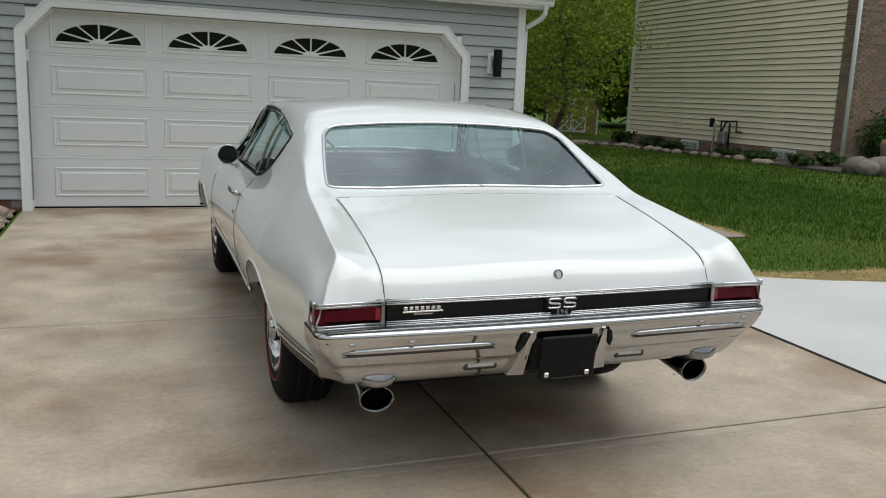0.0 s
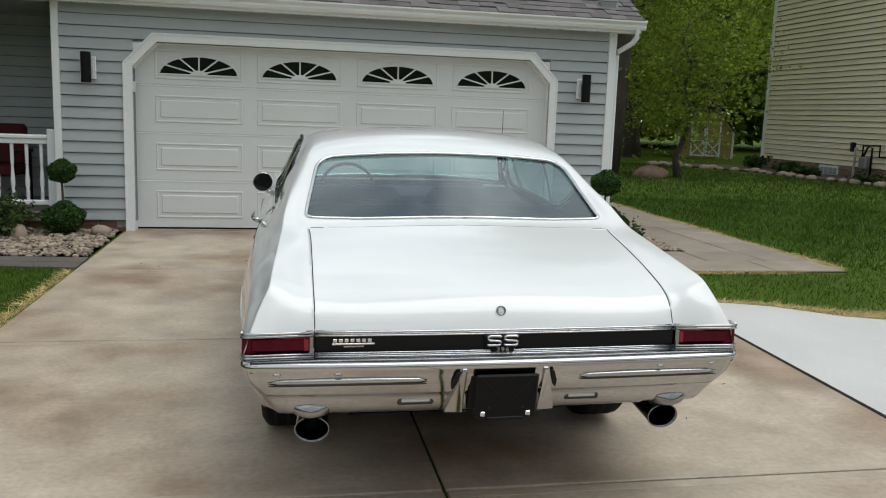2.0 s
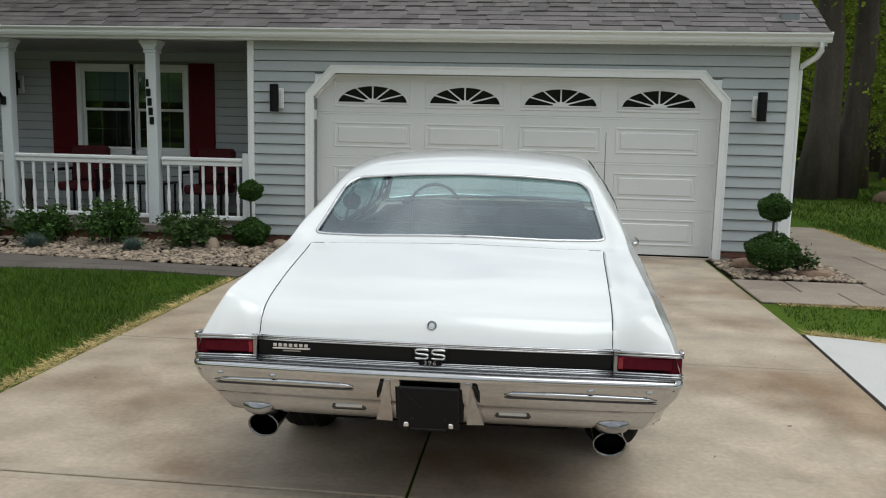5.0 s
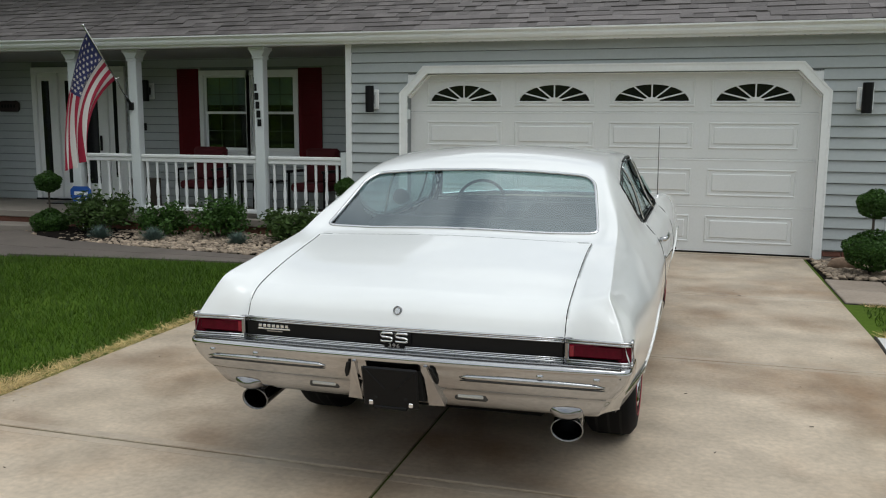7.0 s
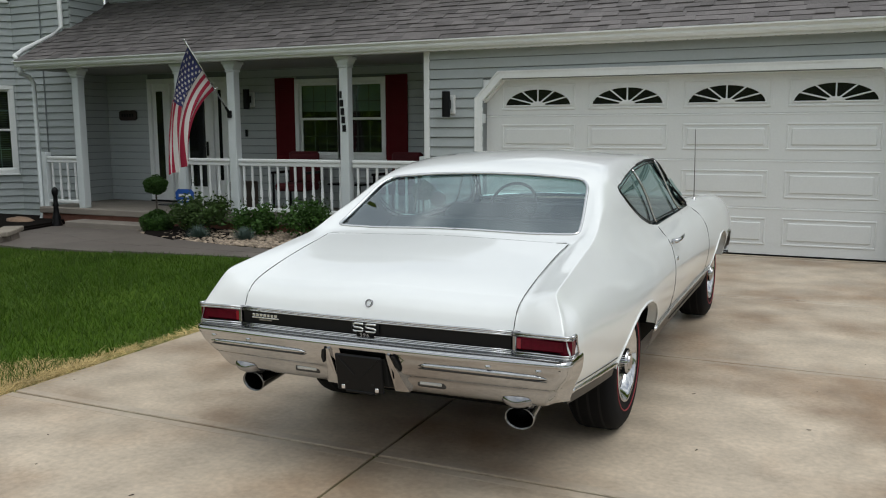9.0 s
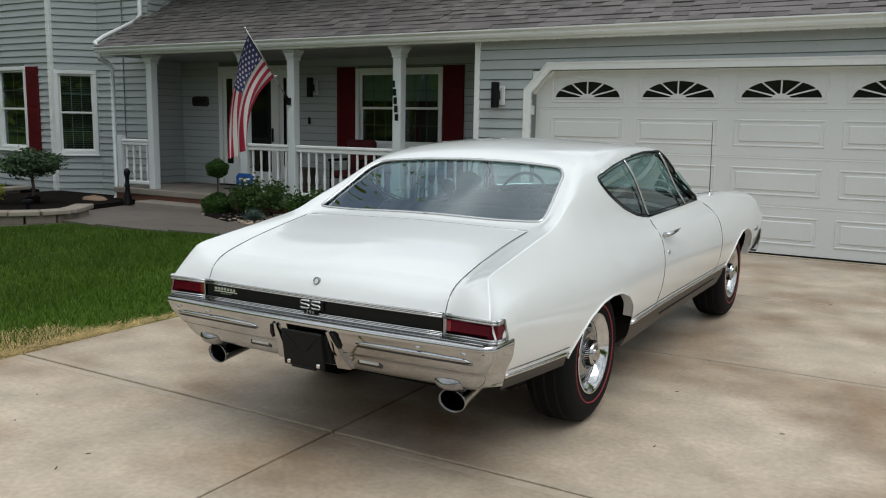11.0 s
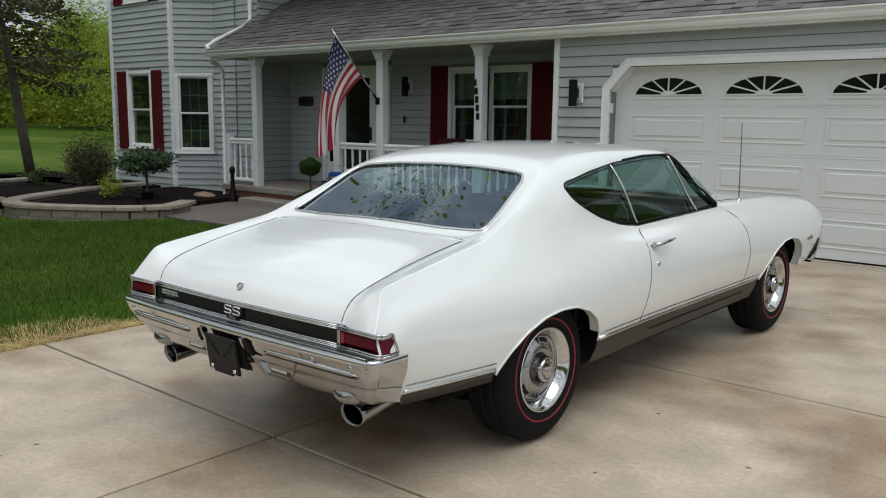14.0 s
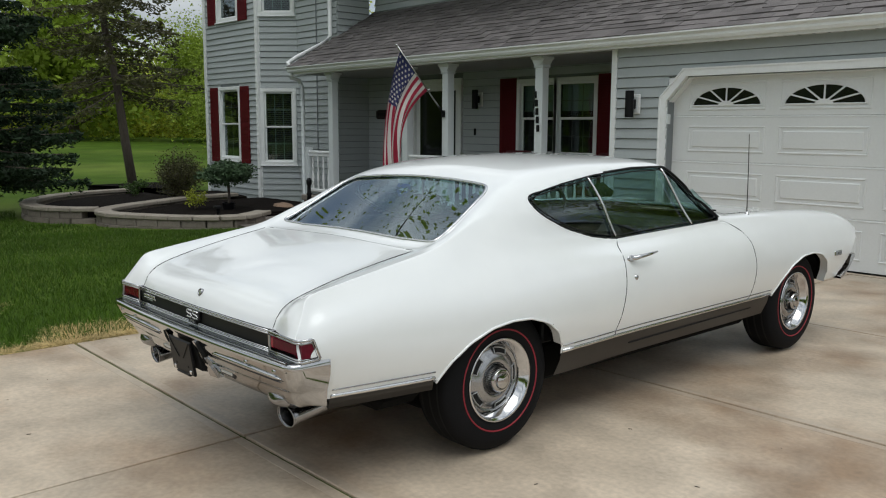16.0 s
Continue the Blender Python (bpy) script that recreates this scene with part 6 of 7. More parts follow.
part("board", Geo().prism([(-.21, -.06), (-.17, -.095), (.17, -.095), (.21, -.06), (.21, .06), (.15, .095), (.05, .085), (-.05, .095), (-.15, .085), (-.21, .06)], -.025, 0, "y"), PLAQUE_BROWN, plaque)
for k in range(5):
    part("bar", Geo().box((-.15 + k * .062, -.030, -.03), (-.11 + k * .062, -.024, .03), c=.003), BLACK_METAL, plaque)

FM, FT = Vector((-5.09, 9.985, 1.74)), Vector((-5.03, 8.985, 2.735))
flag = thing("flag", "red, white and blue striped flag on a slanted pole", "flag")
part("pole", Geo().tube([FM, FM.lerp(FT, .5), FT], .011, 8), BRIGHT_TRIM, flag, "thin metal flagpole", smooth=True)
part("finial", Geo().lathe([(0, -.02), (.02, -.012), (.024, 0), (.02, .014), (0, .02)], Matrix.Translation(FT), 14), CHROME, flag, smooth=True)
part("bracket", Geo().box((-.035, -.03, -.055), (.035, .01, .055), Matrix.Translation(FM), .008).tube([FM, FM.lerp(FT, .10)], .02, 10), BLACK_METAL, flag, "wall bracket")
part("collar", Geo().tube([FM.lerp(FT, .36), FM.lerp(FT, .36) + Vector((.05, .02, .02))], .008, 6), BRIGHT_TRIM, flag)
H0, H1 = FM.lerp(FT, .93), FM.lerp(FT, .355)


def cloth(u, v):
    """A spot of the hanging cloth: u down the hoist, v out along the fly."""
    h = H0.lerp(H1, u)
    e0, e1 = Vector((-5.47, 9.08, .86)), Vector((-5.26, 9.27, 1.06))
    if u < .5:
        e = e0.lerp(Vector((-5.38, 9.16, .94)), u / .5)
    else:
        e = Vector((-5.38, 9.16, .94)).lerp(e1, (u - .5) / .5)
    # fall: the cloth leaves the pole slanting and then drops straight
    w = 1 - (1 - v) ** 3.0
    p = Vector((h.x + (e.x - h.x) * w, h.y + (e.y - h.y) * w, h.z + (e.z - h.z) * v))
    fold = .050 * v ** .6 * math.sin(u * 15 + 1.3 + v * 2.2) + .03 * v * math.sin(u * 31 + v * 5)
    return p + Vector((.80, .25, 0)) * fold + Vector((.25, -.6, 0)) * fold * .5


NU, NV = 52, 60
g = Geo()
P_ = [[cloth(i / NU, j / NV) for j in range(NV + 1)] for i in range(NU + 1)]
vs = [p for row in P_ for p in row]
idx = lambda i, j: i * (NV + 1) + j
lists = {"red_stripe": [], "white_stripe": [], "blue_canton": []}
for i in range(NU):
    st = int((i + .5) / NU * 13)
    for j in range(NV):
        q = (idx(i, j), idx(i, j + 1), idx(i + 1, j + 1), idx(i + 1, j))
        if st < 7 and (j + .5) / NV < .40:
            lists["blue_canton"].append(q)
        else:
            lists["red_stripe" if st % 2 == 0 else "white_stripe"].append(q)
for nm, mt in (("red_stripe", FLAG_RED), ("white_stripe", FLAG_WHITE), ("blue_canton", FLAG_BLUE)):
    gg = Geo()
    gg.add(vs, lists[nm])
    me = gg.mesh(nm, mt, True)
    bm = bmesh.new()
    bm.from_mesh(me)
    bmesh.ops.delete(bm, geom=[v for v in bm.verts if not v.link_faces], context="VERTS")
    bm.to_mesh(me)
    bm.free()
    part(nm, me, mt, flag, nm.replace("_", " ") + " cloth")
gg = Geo()
for r in range(9):
    for c in range(6 if r % 2 == 0 else 5):
        u, v = (r + .8) / 9.6 * 7 / 13, ((c + (.5 if r % 2 == 0 else 1.0)) / 6) * .40
        for sgn in (1, -1):
            cpt = cloth(u, v)
            du, dv = (cloth(u + .01, v) - cpt).normalized(), (cloth(u, v + .01) - cpt).normalized()
            nn = du.cross(dv).normalized() * .004 * sgn
            ring = []
            for k in range(10):
                a, rr = math.pi * k / 5, (.026 if k % 2 == 0 else .012)
                ring.append(cpt + nn + du * (rr * math.cos(a)) + dv * (rr * math.sin(a)))
            gg.add(ring, [tuple(range(10))])
part("star_field", gg, FLAG_WHITE, flag, "rows of small white stars", fix=False)

sign = thing("yard_sign", "blue yard sign on a stake in the bed", "sign", m=pose(-5.87, 9.80, 0, 0, 0, 8))
oct_ = [(-.16, -.05), (-.11, -.12), (.11, -.12), (.16, -.05), (.16, .05), (.11, .10), (-.11, .10), (-.16, .05)]
part("board", Geo().prism(oct_, -.006, .006, "y", pose(0, 0, .50)), SIGN_BLUE, sign)
part("stake", Geo().tube([(0, .01, -.05), (0, .01, .5)], .008, 6), TRIM_WHITE, sign)
part("bar", Geo().box((-.10, -.010, .475), (.11, -.006, .525)), TRIM_WHITE, sign, "pale bar of writing")
part("bar", Geo().box((-.09, -.010, .42), (.09, -.006, .435)), TRIM_WHITE, sign, "thin pale bar of writing")


def porch_chair(x, y, rz):
    c = thing("porch_chair", "dark porch chair with red cushions behind the railing", "chair", "porch chairs", m=pose(x, y, .205, 0, 0, rz))
    part("seat_cushion", Geo().box((-.27, -.26, .33), (.27, .26, .45), c=.03), CHAIR_RED, c)
    part("back_cushion", Geo().box((-.27, .18, .44), (.27, .31, .95), c=.04), CHAIR_RED, c)
    for sx in (-.29, .29):
        for sy in (-.25, .27):
            part("leg", Geo().tube([(sx, sy, 0), (sx, sy, .62)], .018, 8), BLACK_METAL, c)
        part("armrest", Geo().box((sx - .03, -.29, .60), (sx + .03, .30, .64), c=.01), BLACK_METAL, c)
    return c


porch_chair(-4.6, 11.0, 4)
porch_chair(-2.75, 11.0, -5)
tb = thing("side_table", "small dark table between the porch chairs", "table", m=pose(-3.6, 11.0, .205))
part("tabletop", Geo().box((-.30, -.22, .44), (.30, .22, .47), c=.008), BLACK_METAL, tb)
for sx in (-.26, .26):
    for sy in (-.18, .18):
        part("leg", Geo().tube([(sx, sy, 0), (sx, sy, .44)], .014, 8), BLACK_METAL, tb)
solo("planter_box", Geo().box((-.16, -.16, 0), (.16, .16, .48), c=.01), BARK, "brown wooden box on the porch", "box", m=pose(-5.35, 10.6, .205))

# downspouts at the porch end
ds2 = thing("downspout", "grey-white downspout at the porch end", "downspout", kind="structure")
part("pipe", Geo().tube([(-9.25, EY + .05, 2.56), (-9.30, EY + .10, 2.46), (-9.32, 10.0, 2.42), (-9.24, 10.02, 2.30), (-9.24, 10.02, .05), (-9.22, 9.95, -.04), (-9.18, 9.80, -.09)], .038, 8), POST_GREY, ds2, smooth=True)
part("upper_pipe", Geo().tube([(-9.32, 10.74, 5.6), (-9.32, 10.74, 3.32), (-9.33, 10.55, 3.15), (-9.42, 10.0, 2.86), (-9.36, 9.78, 2.74), (-9.28, EY + .04, 2.68)], .042, 8), TRIM_WHITE, ds2, smooth=True)
part("thin_cable", Geo().tube([(-9.9, 10.80, 5.6), (-9.9, 10.80, 0)], .012, 6), SIDING_BACK, ds2, "grey cable down the wall")

# cast figure by the porch step, kept to a plain shape
solo("hitching_post", Geo().lathe([(0, 0), (.085, 0), (.09, .05), (.065, .10), (.07, .17), (.05, .22), (.038, .34), (.052, .37), (.036, .40), (.034, .52), (.05, .56), (.052, .62), (.032, .66), (0, .67)], pose(0, 0, 0), 20), BLACK_METAL, "black cast iron post by the porch step", "ornament", smooth=True, m=pose(-8.45, 9.62, -.09))

# ---- plants ----


def leaf_cards(centres, size, rs, aspect=1.6, up=0.0):
    """Small leaf blades, two triangles each, at the given places."""
    n = len(centres)
    d = rs.normal(size=(n, 3))
    d[:, 2] *= .6
    d /= np.linalg.norm(d, axis=1, keepdims=True)
    e = rs.normal(size=(n, 3))
    e[:, 2] += up
    e -= d * (d * e).sum(1, keepdims=True)
    e /= np.linalg.norm(e, axis=1, keepdims=True)
    s = size * rs.uniform(.6, 1.3, n)[:, None]
    a, b = d * s * aspect * .5, e * s * .5
    V = np.stack([centres - a, centres + b - a * .1, centres + a, centres - b - a * .1], 1).reshape(-1, 3)
    F = np.arange(4 * n).reshape(-1, 4)
    return V, F


def cards_mesh(name, V, F, mat):
    me = bpy.data.meshes.new(name)
    me.vertices.add(len(V))
    me.vertices.foreach_set("co", np.asarray(V, np.float32).ravel())
    k = F.shape[1]
    me.loops.add(F.size)
    me.loops.foreach_set("vertex_index", F.ravel().astype(np.int32))
    me.polygons.add(len(F))
    me.polygons.foreach_set("loop_start", np.arange(0, F.size, k, dtype=np.int32))
    me.polygons.foreach_set("loop_total", np.full(len(F), k, np.int32))
    me.materials.append(mat)
    me.update(calc_edges=True)
    return me


def ball_points(n, r, rs, shell=.55, squash=(1, 1, 1)):
    p = rs.normal(size=(n, 3))
    p /= np.linalg.norm(p, axis=1, keepdims=True)
    p *= (r * rs.uniform(shell, 1.0, n) ** .6)[:, None]
    lump = 1 + .10 * np.sin(p[:, 0] / r * 4 + 1) * np.cos(p[:, 1] / r * 5) + .06 * np.sin(p[:, 2] / r * 7)
    return p * lump[:, None] * np.array(squash)


def topiary(x, y, z0, bot, top, zb, zt, label):
    t = thing("topiary", label, "topiary", "double-ball topiaries", m=pose(x, y, z0))
    rs = np.random.RandomState(int(abs(x * 100)) % 9999)
    part("stem", Geo().tube([(0, 0, -.05), (.006, 0, zb), (-.004, 0, zt)], .013, 7), BARK, t, "thin grey stem")
    for nm, r, zc, n, sq in (("lower_ball", bot, zb, 4200, (1.15, 1.15, .86)), ("upper_ball", top, zt, 2600, (1.08, 1.08, .92))):
        P = ball_points(n, r, rs, .82, sq) + np.array((0, 0, zc))
        V, F = leaf_cards(P, .022, rs, 1.4)
        part(nm, cards_mesh(nm, V, F, LEAF_BOX), LEAF_BOX, t, "clipped dark green ball of leaves")
        part("inner_twigs", Geo().lathe([(0, -r * .8), (r * .6, -r * .55), (r * .8, 0), (r * .6, r * .55), (0, r * .8)], pose(0, 0, zc) @ Matrix.Diagonal((*sq, 1)), 14), LEAF_BOX, t, smooth=True)
    return t


topiary(-1.68, 9.62, 0, .195, .135, .19, .70, "clipped double-ball topiary beside the garage trim")
topiary(4.33, 8.95, 0, .235, .155, .27, .745, "clipped double-ball topiary in the stone bed")
topiary(-6.19, 9.53, -.06, .215, .155, .16, .735, "clipped double-ball topiary beside the porch step")


def shrub(name, x, y, z0, r, h, n, leaf, mat, label, cat="shrub", spiky=0.0, seed=1, stems=14, grp=""):
    """A loose bush: stems from the ground that carry clumps of leaves."""
    s = thing(name, label, cat, grp, m=pose(x, y, z0))
    rs = np.random.RandomState(seed)
    g = Geo()
    tips = []
    for k in range(stems):
        a, q = rs.uniform(0, 2 * math.pi), rs.uniform(.15, 1) ** .6
        tip = (r * q * math.cos(a), r * q * math.sin(a), h * (1 - .45 * q * q) * rs.uniform(.75, 1.08))
        mid = (tip[0] * .4, tip[1] * .4, tip[2] * .55)
        g.tube([(tip[0] * .1, tip[1] * .1, -.03), mid, tip], [.008, .006, .003], 5)
        tips.append((mid, tip))
    part("stem_cluster", g, BARK, s, "thin brown stems")
    C = []
    per = n // stems
    for mid, tip in tips:
        t = rs.uniform(.1, 1.05, per)[:, None]
        base = np.array(mid) * (1 - t) + np.array(tip) * t
        C.append(base + rs.normal(size=(per, 3)) * np.array((r * .17, r * .17, h * .13)))
    C = np.vstack(C)
    C[:, 2] = np.maximum(C[:, 2], .015)
    V, F = leaf_cards(C, leaf, rs, 1.6 + spiky, spiky)
    part("foliage", cards_mesh("foliage", V, F, mat), mat, s)
    return s


def tuft(x, y, z0, r, label, seed):
    """A hummock of fine blue-grey blades."""
    rs = np.random.RandomState(seed)
    n = 900
    a, q = rs.uniform(0, 2 * np.pi, n), rs.uniform(0, 1, n) ** .7
    el = 1.45 - q * 1.15
    L = r * rs.uniform(.75, 1.1, n)
    d = np.stack([np.cos(a) * np.cos(el), np.sin(a) * np.cos(el), np.sin(el)], 1)
    b = d * .12 * r
    tip = b + d * L[:, None]
    w = np.stack([-np.sin(a), np.cos(a), 0 * a], 1) * .004
    V = np.stack([b - w, b + w, tip], 1).reshape(-1, 3)
    me = cards_mesh("blades", V, np.arange(3 * n).reshape(-1, 3), LEAF_BLUE)
    t = thing("fescue_tuft", label, "ornamental grass", "fescue tufts", m=pose(x, y, z0))
    part("blades", me, LEAF_BLUE, t)


tuft(-5.0, 9.06, -.06, .21, "round blue-grey fescue tuft in the stones", 1)
tuft(-4.13, 8.98, -.04, .21, "round blue-grey fescue tuft in the stones", 2)
tuft(-2.86, 8.92, -.02, .19, "round blue-grey fescue tuft in the stones", 3)
shrub("shrub", -5.25, 9.50, -.05, .48, .58, 2600, .028, LEAF_DARK, "feathery green shrub before the railing", seed=3, spiky=1.2)
shrub("shrub", -4.33, 9.50, -.04, .36, .46, 2600, .032, LEAF_BOX, "dense green rose bush before the porch", seed=4)
shrub("shrub", -3.42, 9.42, -.03, .42, .52, 3200, .032, LEAF_BOX, "dense green rose bush before the porch", seed=5)
shrub("shrub", -2.36, 9.5, -.02, .42, .46, 2200, .028, LEAF_DARK, "feathery green shrub before the railing", seed=6, spiky=1.2)
shrub("shrub", 4.66, 9.0, 0, .16, .38, 500, .03, LEAF_DARK, "small loose shrub behind the topiary", seed=8, stems=7)

# ---- stones in the beds ----
def pebble(rs, r):
    """A rounded, uneven pebble: 20 faces."""
    t = (1 + 5 ** .5) / 2
    v = np.array([(-1, t, 0), (1, t, 0), (-1, -t, 0), (1, -t, 0), (0, -1, t), (0, 1, t), (0, -1, -t), (0, 1, -t), (t, 0, -1), (t, 0, 1), (-t, 0, -1), (-t, 0, 1)], float)
    v /= np.linalg.norm(v[0])
    v *= r * rs.uniform(.85, 1.15, (12, 1)) * np.array((rs.uniform(.8, 1.4), rs.uniform(.7, 1.1), rs.uniform(.4, .75)))
    a = rs.uniform(0, 6.28)
    c, s = math.cos(a), math.sin(a)
    return v @ np.array(((c, s, 0), (-s, c, 0), (0, 0, 1)))


ICO = [(0, 11, 5), (0, 5, 1), (0, 1, 7), (0, 7, 10), (0, 10, 11), (1, 5, 9), (5, 11, 4), (11, 10, 2), (10, 7, 6), (7, 1, 8), (3, 9, 4), (3, 4, 2), (3, 2, 6), (3, 6, 8), (3, 8, 9), (4, 9, 5), (2, 4, 11), (6, 2, 10), (8, 6, 7), (9, 8, 1)]


def stone_field(label, poly, n, z, seed, zfall=0.0):
    rs = np.random.RandomState(seed)
    poly = np.array(poly, float)
    lo, hi = poly.min(0), poly.max(0)
    V, F, k = [], [], 0
    while k < n:
        p = rs.uniform(lo, hi)
        if not inside(poly, p[None])[0]:
            continue
        r = rs.choice((.018, .026, .034, .042), p=(.3, .35, .25, .1))
        V.append(pebble(rs, r) + np.array((p[0], p[1], z + rs.uniform(0, .022) + zfall * min(0, p[0] + 3))))
        F += [(a + 12 * k, b + 12 * k, c + 12 * k) for a, b, c in ICO]
        k += 1
    me = cards_mesh("river_stones", np.vstack(V), np.array(F), STONES)
    me.polygons.foreach_set("use_smooth", [True] * len(me.polygons))
    ob = new("river_stones", me)
    tagged(ob, label, "stones", kind="stuff")


stone_field("tan and grey river stones before the porch", [(-1.15, 8.18), (-1.15, 9.98), (-6.0, 9.9), (-6.6, 9.5), (-6.0, 9.08), (-5.0, 8.66), (-3.6, 8.38), (-2.4, 8.24)], 4200, 0.0, 11, .018)
stone_field("tan and grey river stones at the garage corner", [(3.90, 8.68), (5.17, 8.68), (5.17, 9.9), (3.90, 9.9)], 1500, .006, 12)


def boulder(x, y, z, r, sc, label, mat=None, seed=0, grp=""):
    rs = np.random.RandomState(seed)
    bm = bmesh.new()
    bmesh.ops.create_icosphere(bm, subdivisions=3, radius=r)
    for v in bm.verts:
        k = 1 + .16 * noise.noise(v.co * (2.2 / r) + Vector((seed * 3.1, 0, 0))) + .05 * noise.noise(v.co * (7 / r))
        v.co = Vector((v.co.x * sc[0], v.co.y * sc[1], v.co.z * sc[2])) * k
    me = bpy.data.meshes.new("boulder")
    bm.to_mesh(me)
    bm.free()
    me.materials.append(mat or BOULDER)
    me.polygons.foreach_set("use_smooth", [True] * len(me.polygons))
    ob = new("boulder", me)
    ob.matrix_world = pose(x, y, z)
    tagged(ob, label, "rock", grp)


boulder(4.15, 9.35, .05, .12, (1.3, .8, .7), "brown rock in the stone bed", seed=1)
boulder(4.80, 8.95, .04, .14, (1.5, .9, .45), "flat tan rock in the stone bed", seed=2)
boulder(-1.28, 9.55, .05, .09, (1.2, .8, .8), "pale rock by the garage trim", STONES, seed=3)
boulder(-2.05, 9.3, .05, .10, (.8, .8, 1.1), "pale rock beside the topiary", STONES, seed=4)
boulder(-9.18, 9.50, -.03, .17, (1.8, 1.0, .6), "flat brown rock by the porch end", seed=5)
boulder(10.4, 21.0, .05, .38, (1.3, .9, .7), "brown boulder under the trees", seed=6)

# ---- raised beds with block walls ----
def curve_pts(keys, step=.395):
    """Evenly spaced spots along a smooth curve through keys."""
    K = [np.array(k, float) for k in keys]
    K = [2 * K[0] - K[1]] + K + [2 * K[-1] - K[-2]]
    fine = []
    for i in range(1, len(K) - 2):
        for t in np.linspace(0, 1, 30, endpoint=False):
            p0, p1, p2, p3 = K[i - 1:i + 3]
            fine.append(.5 * ((2 * p1) + (p2 - p0) * t + (2 * p0 - 5 * p1 + 4 * p2 - p3) * t * t + (3 * p1 - p0 - 3 * p2 + p3) * t ** 3))
    fine.append(K[-2])
    fine = np.array(fine)
    s = np.concatenate([[0], np.cumsum(np.linalg.norm(np.diff(fine, axis=0), axis=1))])
    n = max(2, int(s[-1] / step))
    u = np.linspace(0, s[-1], n + 1)
    return np.column_stack([np.interp(u, s, fine[:, k]) for k in (0, 1)])


_blk = [Geo().box((-.198 + .003 * k, -.11, 0), (.198 - .003 * k, .11, .1185), c=.007).mesh("block", BLOCK_STONE) for k in range(3)]
_cap = Geo().box((-.200, -.15, 0), (.200, .13, .07), c=.012).mesh("cap_stone", CAP_STONE)
for me in _blk + [_cap]:
    fix_normals(me)


def block_wall(keys, z0, label, courses=2):
    w = thing("block_wall", label, "retaining wall", kind="structure")
    for c in range(courses + 1):
        P = curve_pts(keys)
        for i in range(len(P) - 1):
            a, b = P[i], P[i + 1]
            if c % 2 and i == 0:
                continue
            if c % 2 and c < courses:
                a, b = (P[i - 1] + P[i]) / 2, (P[i] + P[i + 1]) / 2
            m = (a + b) / 2
            an = math.degrees(math.atan2(b[1] - a[1], b[0] - a[0]))
            ob = new("cap_stone" if c == courses else "block", _cap if c == courses else _blk[(i + c) % 3])
            ob.parent = w
            ob.matrix_world = pose(m[0], m[1], z0 + c * .12, 0, 0, an)
    return w


RING = [(-7.75, 8.25), (-7.28, 7.55), (-7.62, 6.92), (-8.3, 6.45), (-9.05, 6.10), (-9.75, 6.25), (-10.3, 6.85), (-10.8, 7.7), (-11.3, 8.6), (-11.5, 9.7)]
LOBE = [(-9.85, 6.18), (-10.2, 5.75), (-10.9, 5.48), (-11.9, 5.65), (-12.9, 6.25), (-13.6, 7.2), (-13.9, 8.4)]
block_wall(RING, -.20, "curved tan block wall round the bay bed")
block_wall(LOBE, -.18, "curved tan block wall round the tree bed")
bed("mulch_bed", [(-7.9, 8.2), (-7.42, 7.55), (-7.72, 7.02), (-8.36, 6.57), (-9.05, 6.24), (-9.7, 6.38), (-10.2, 6.95), (-10.7, 7.8), (-11.2, 8.7), (-11.3, 10.25), (-9.2, 10.3), (-8.6, 9.9), (-8.3, 8.6)][::-1], .0, MULCH, "black mulch bed before the bay")
bed("mulch_bed", [(-10.0, 6.3), (-10.3, 5.9), (-10.9, 5.65), (-11.8, 5.8), (-12.75, 6.4), (-13.45, 7.3), (-14.0, 9.0), (-15.0, 10.2), (-17.2, 10.4), (-17.2, 8.6), (-13.0, 10.3), (-11.5, 10.0), (-11.3, 8.8), (-10.6, 7.2)][::-1], .02, MULCH, "black mulch bed under the pine")
bed("mulch_bed", [(-8.2, 8.4), (-8.55, 9.9), (-9.3, 10.0), (-9.4, 8.0)], -.03, MULCH, "black mulch beside the walk")

# grafted dwarf pine on a stem
mg = thing("dwarf_pine", "flat-topped dwarf pine grafted on a short stem", "tree", m=pose(-9.30, 8.40, 0))
part("stem", Geo().tube([(0, 0, -.05), (.02, .01, .25), (0, 0, .52)], [.030, .024, .026], 8), BARK, mg)
part("pot", Geo().lathe([(0, 0), (.10, 0), (.12, .14), (.10, .15)], pose(0, 0, -.02), 16), BLACK_METAL, mg, "black stem collar")
rs_ = np.random.RandomState(5)
Q = ball_points(150, .52, rs_, .2, (1, 1, .36)) + np.array((0, 0, .68))
gq = Geo()
for q in Q[:26]:
    gq.tube([(0, 0, .50), (q[0] * .5, q[1] * .5, .58), tuple(q)], [.012, .009, .004], 5)
part("branches", gq, BARK, mg)
C = np.vstack([q + rs_.normal(size=(42, 3)) * np.array((.055, .055, .040)) for q in Q])
V, F = leaf_cards(C, .030, rs_, 2.4, .9)
part("needles", cards_mesh("needles", V, F, LEAF_PINE), LEAF_PINE, mg)
shrub("bare_shrub", -11.5, 8.5, 0, .50, 1.0, 7000, .026, NEEDLE_BROWN, "dense twiggy round shrub in the mulch", seed=21, stems=120)
shrub("shrub", -9.7, 7.95, 0, .22, .36, 500, .03, LEAF_YEL, "small yellow-green shrub in the mulch", seed=22, stems=9)
shrub("shrub", -13.2, 8.2, 0, .24, .30, 400, .035, LEAF_DARK, "small green plant in the tree bed", seed=23, stems=8)
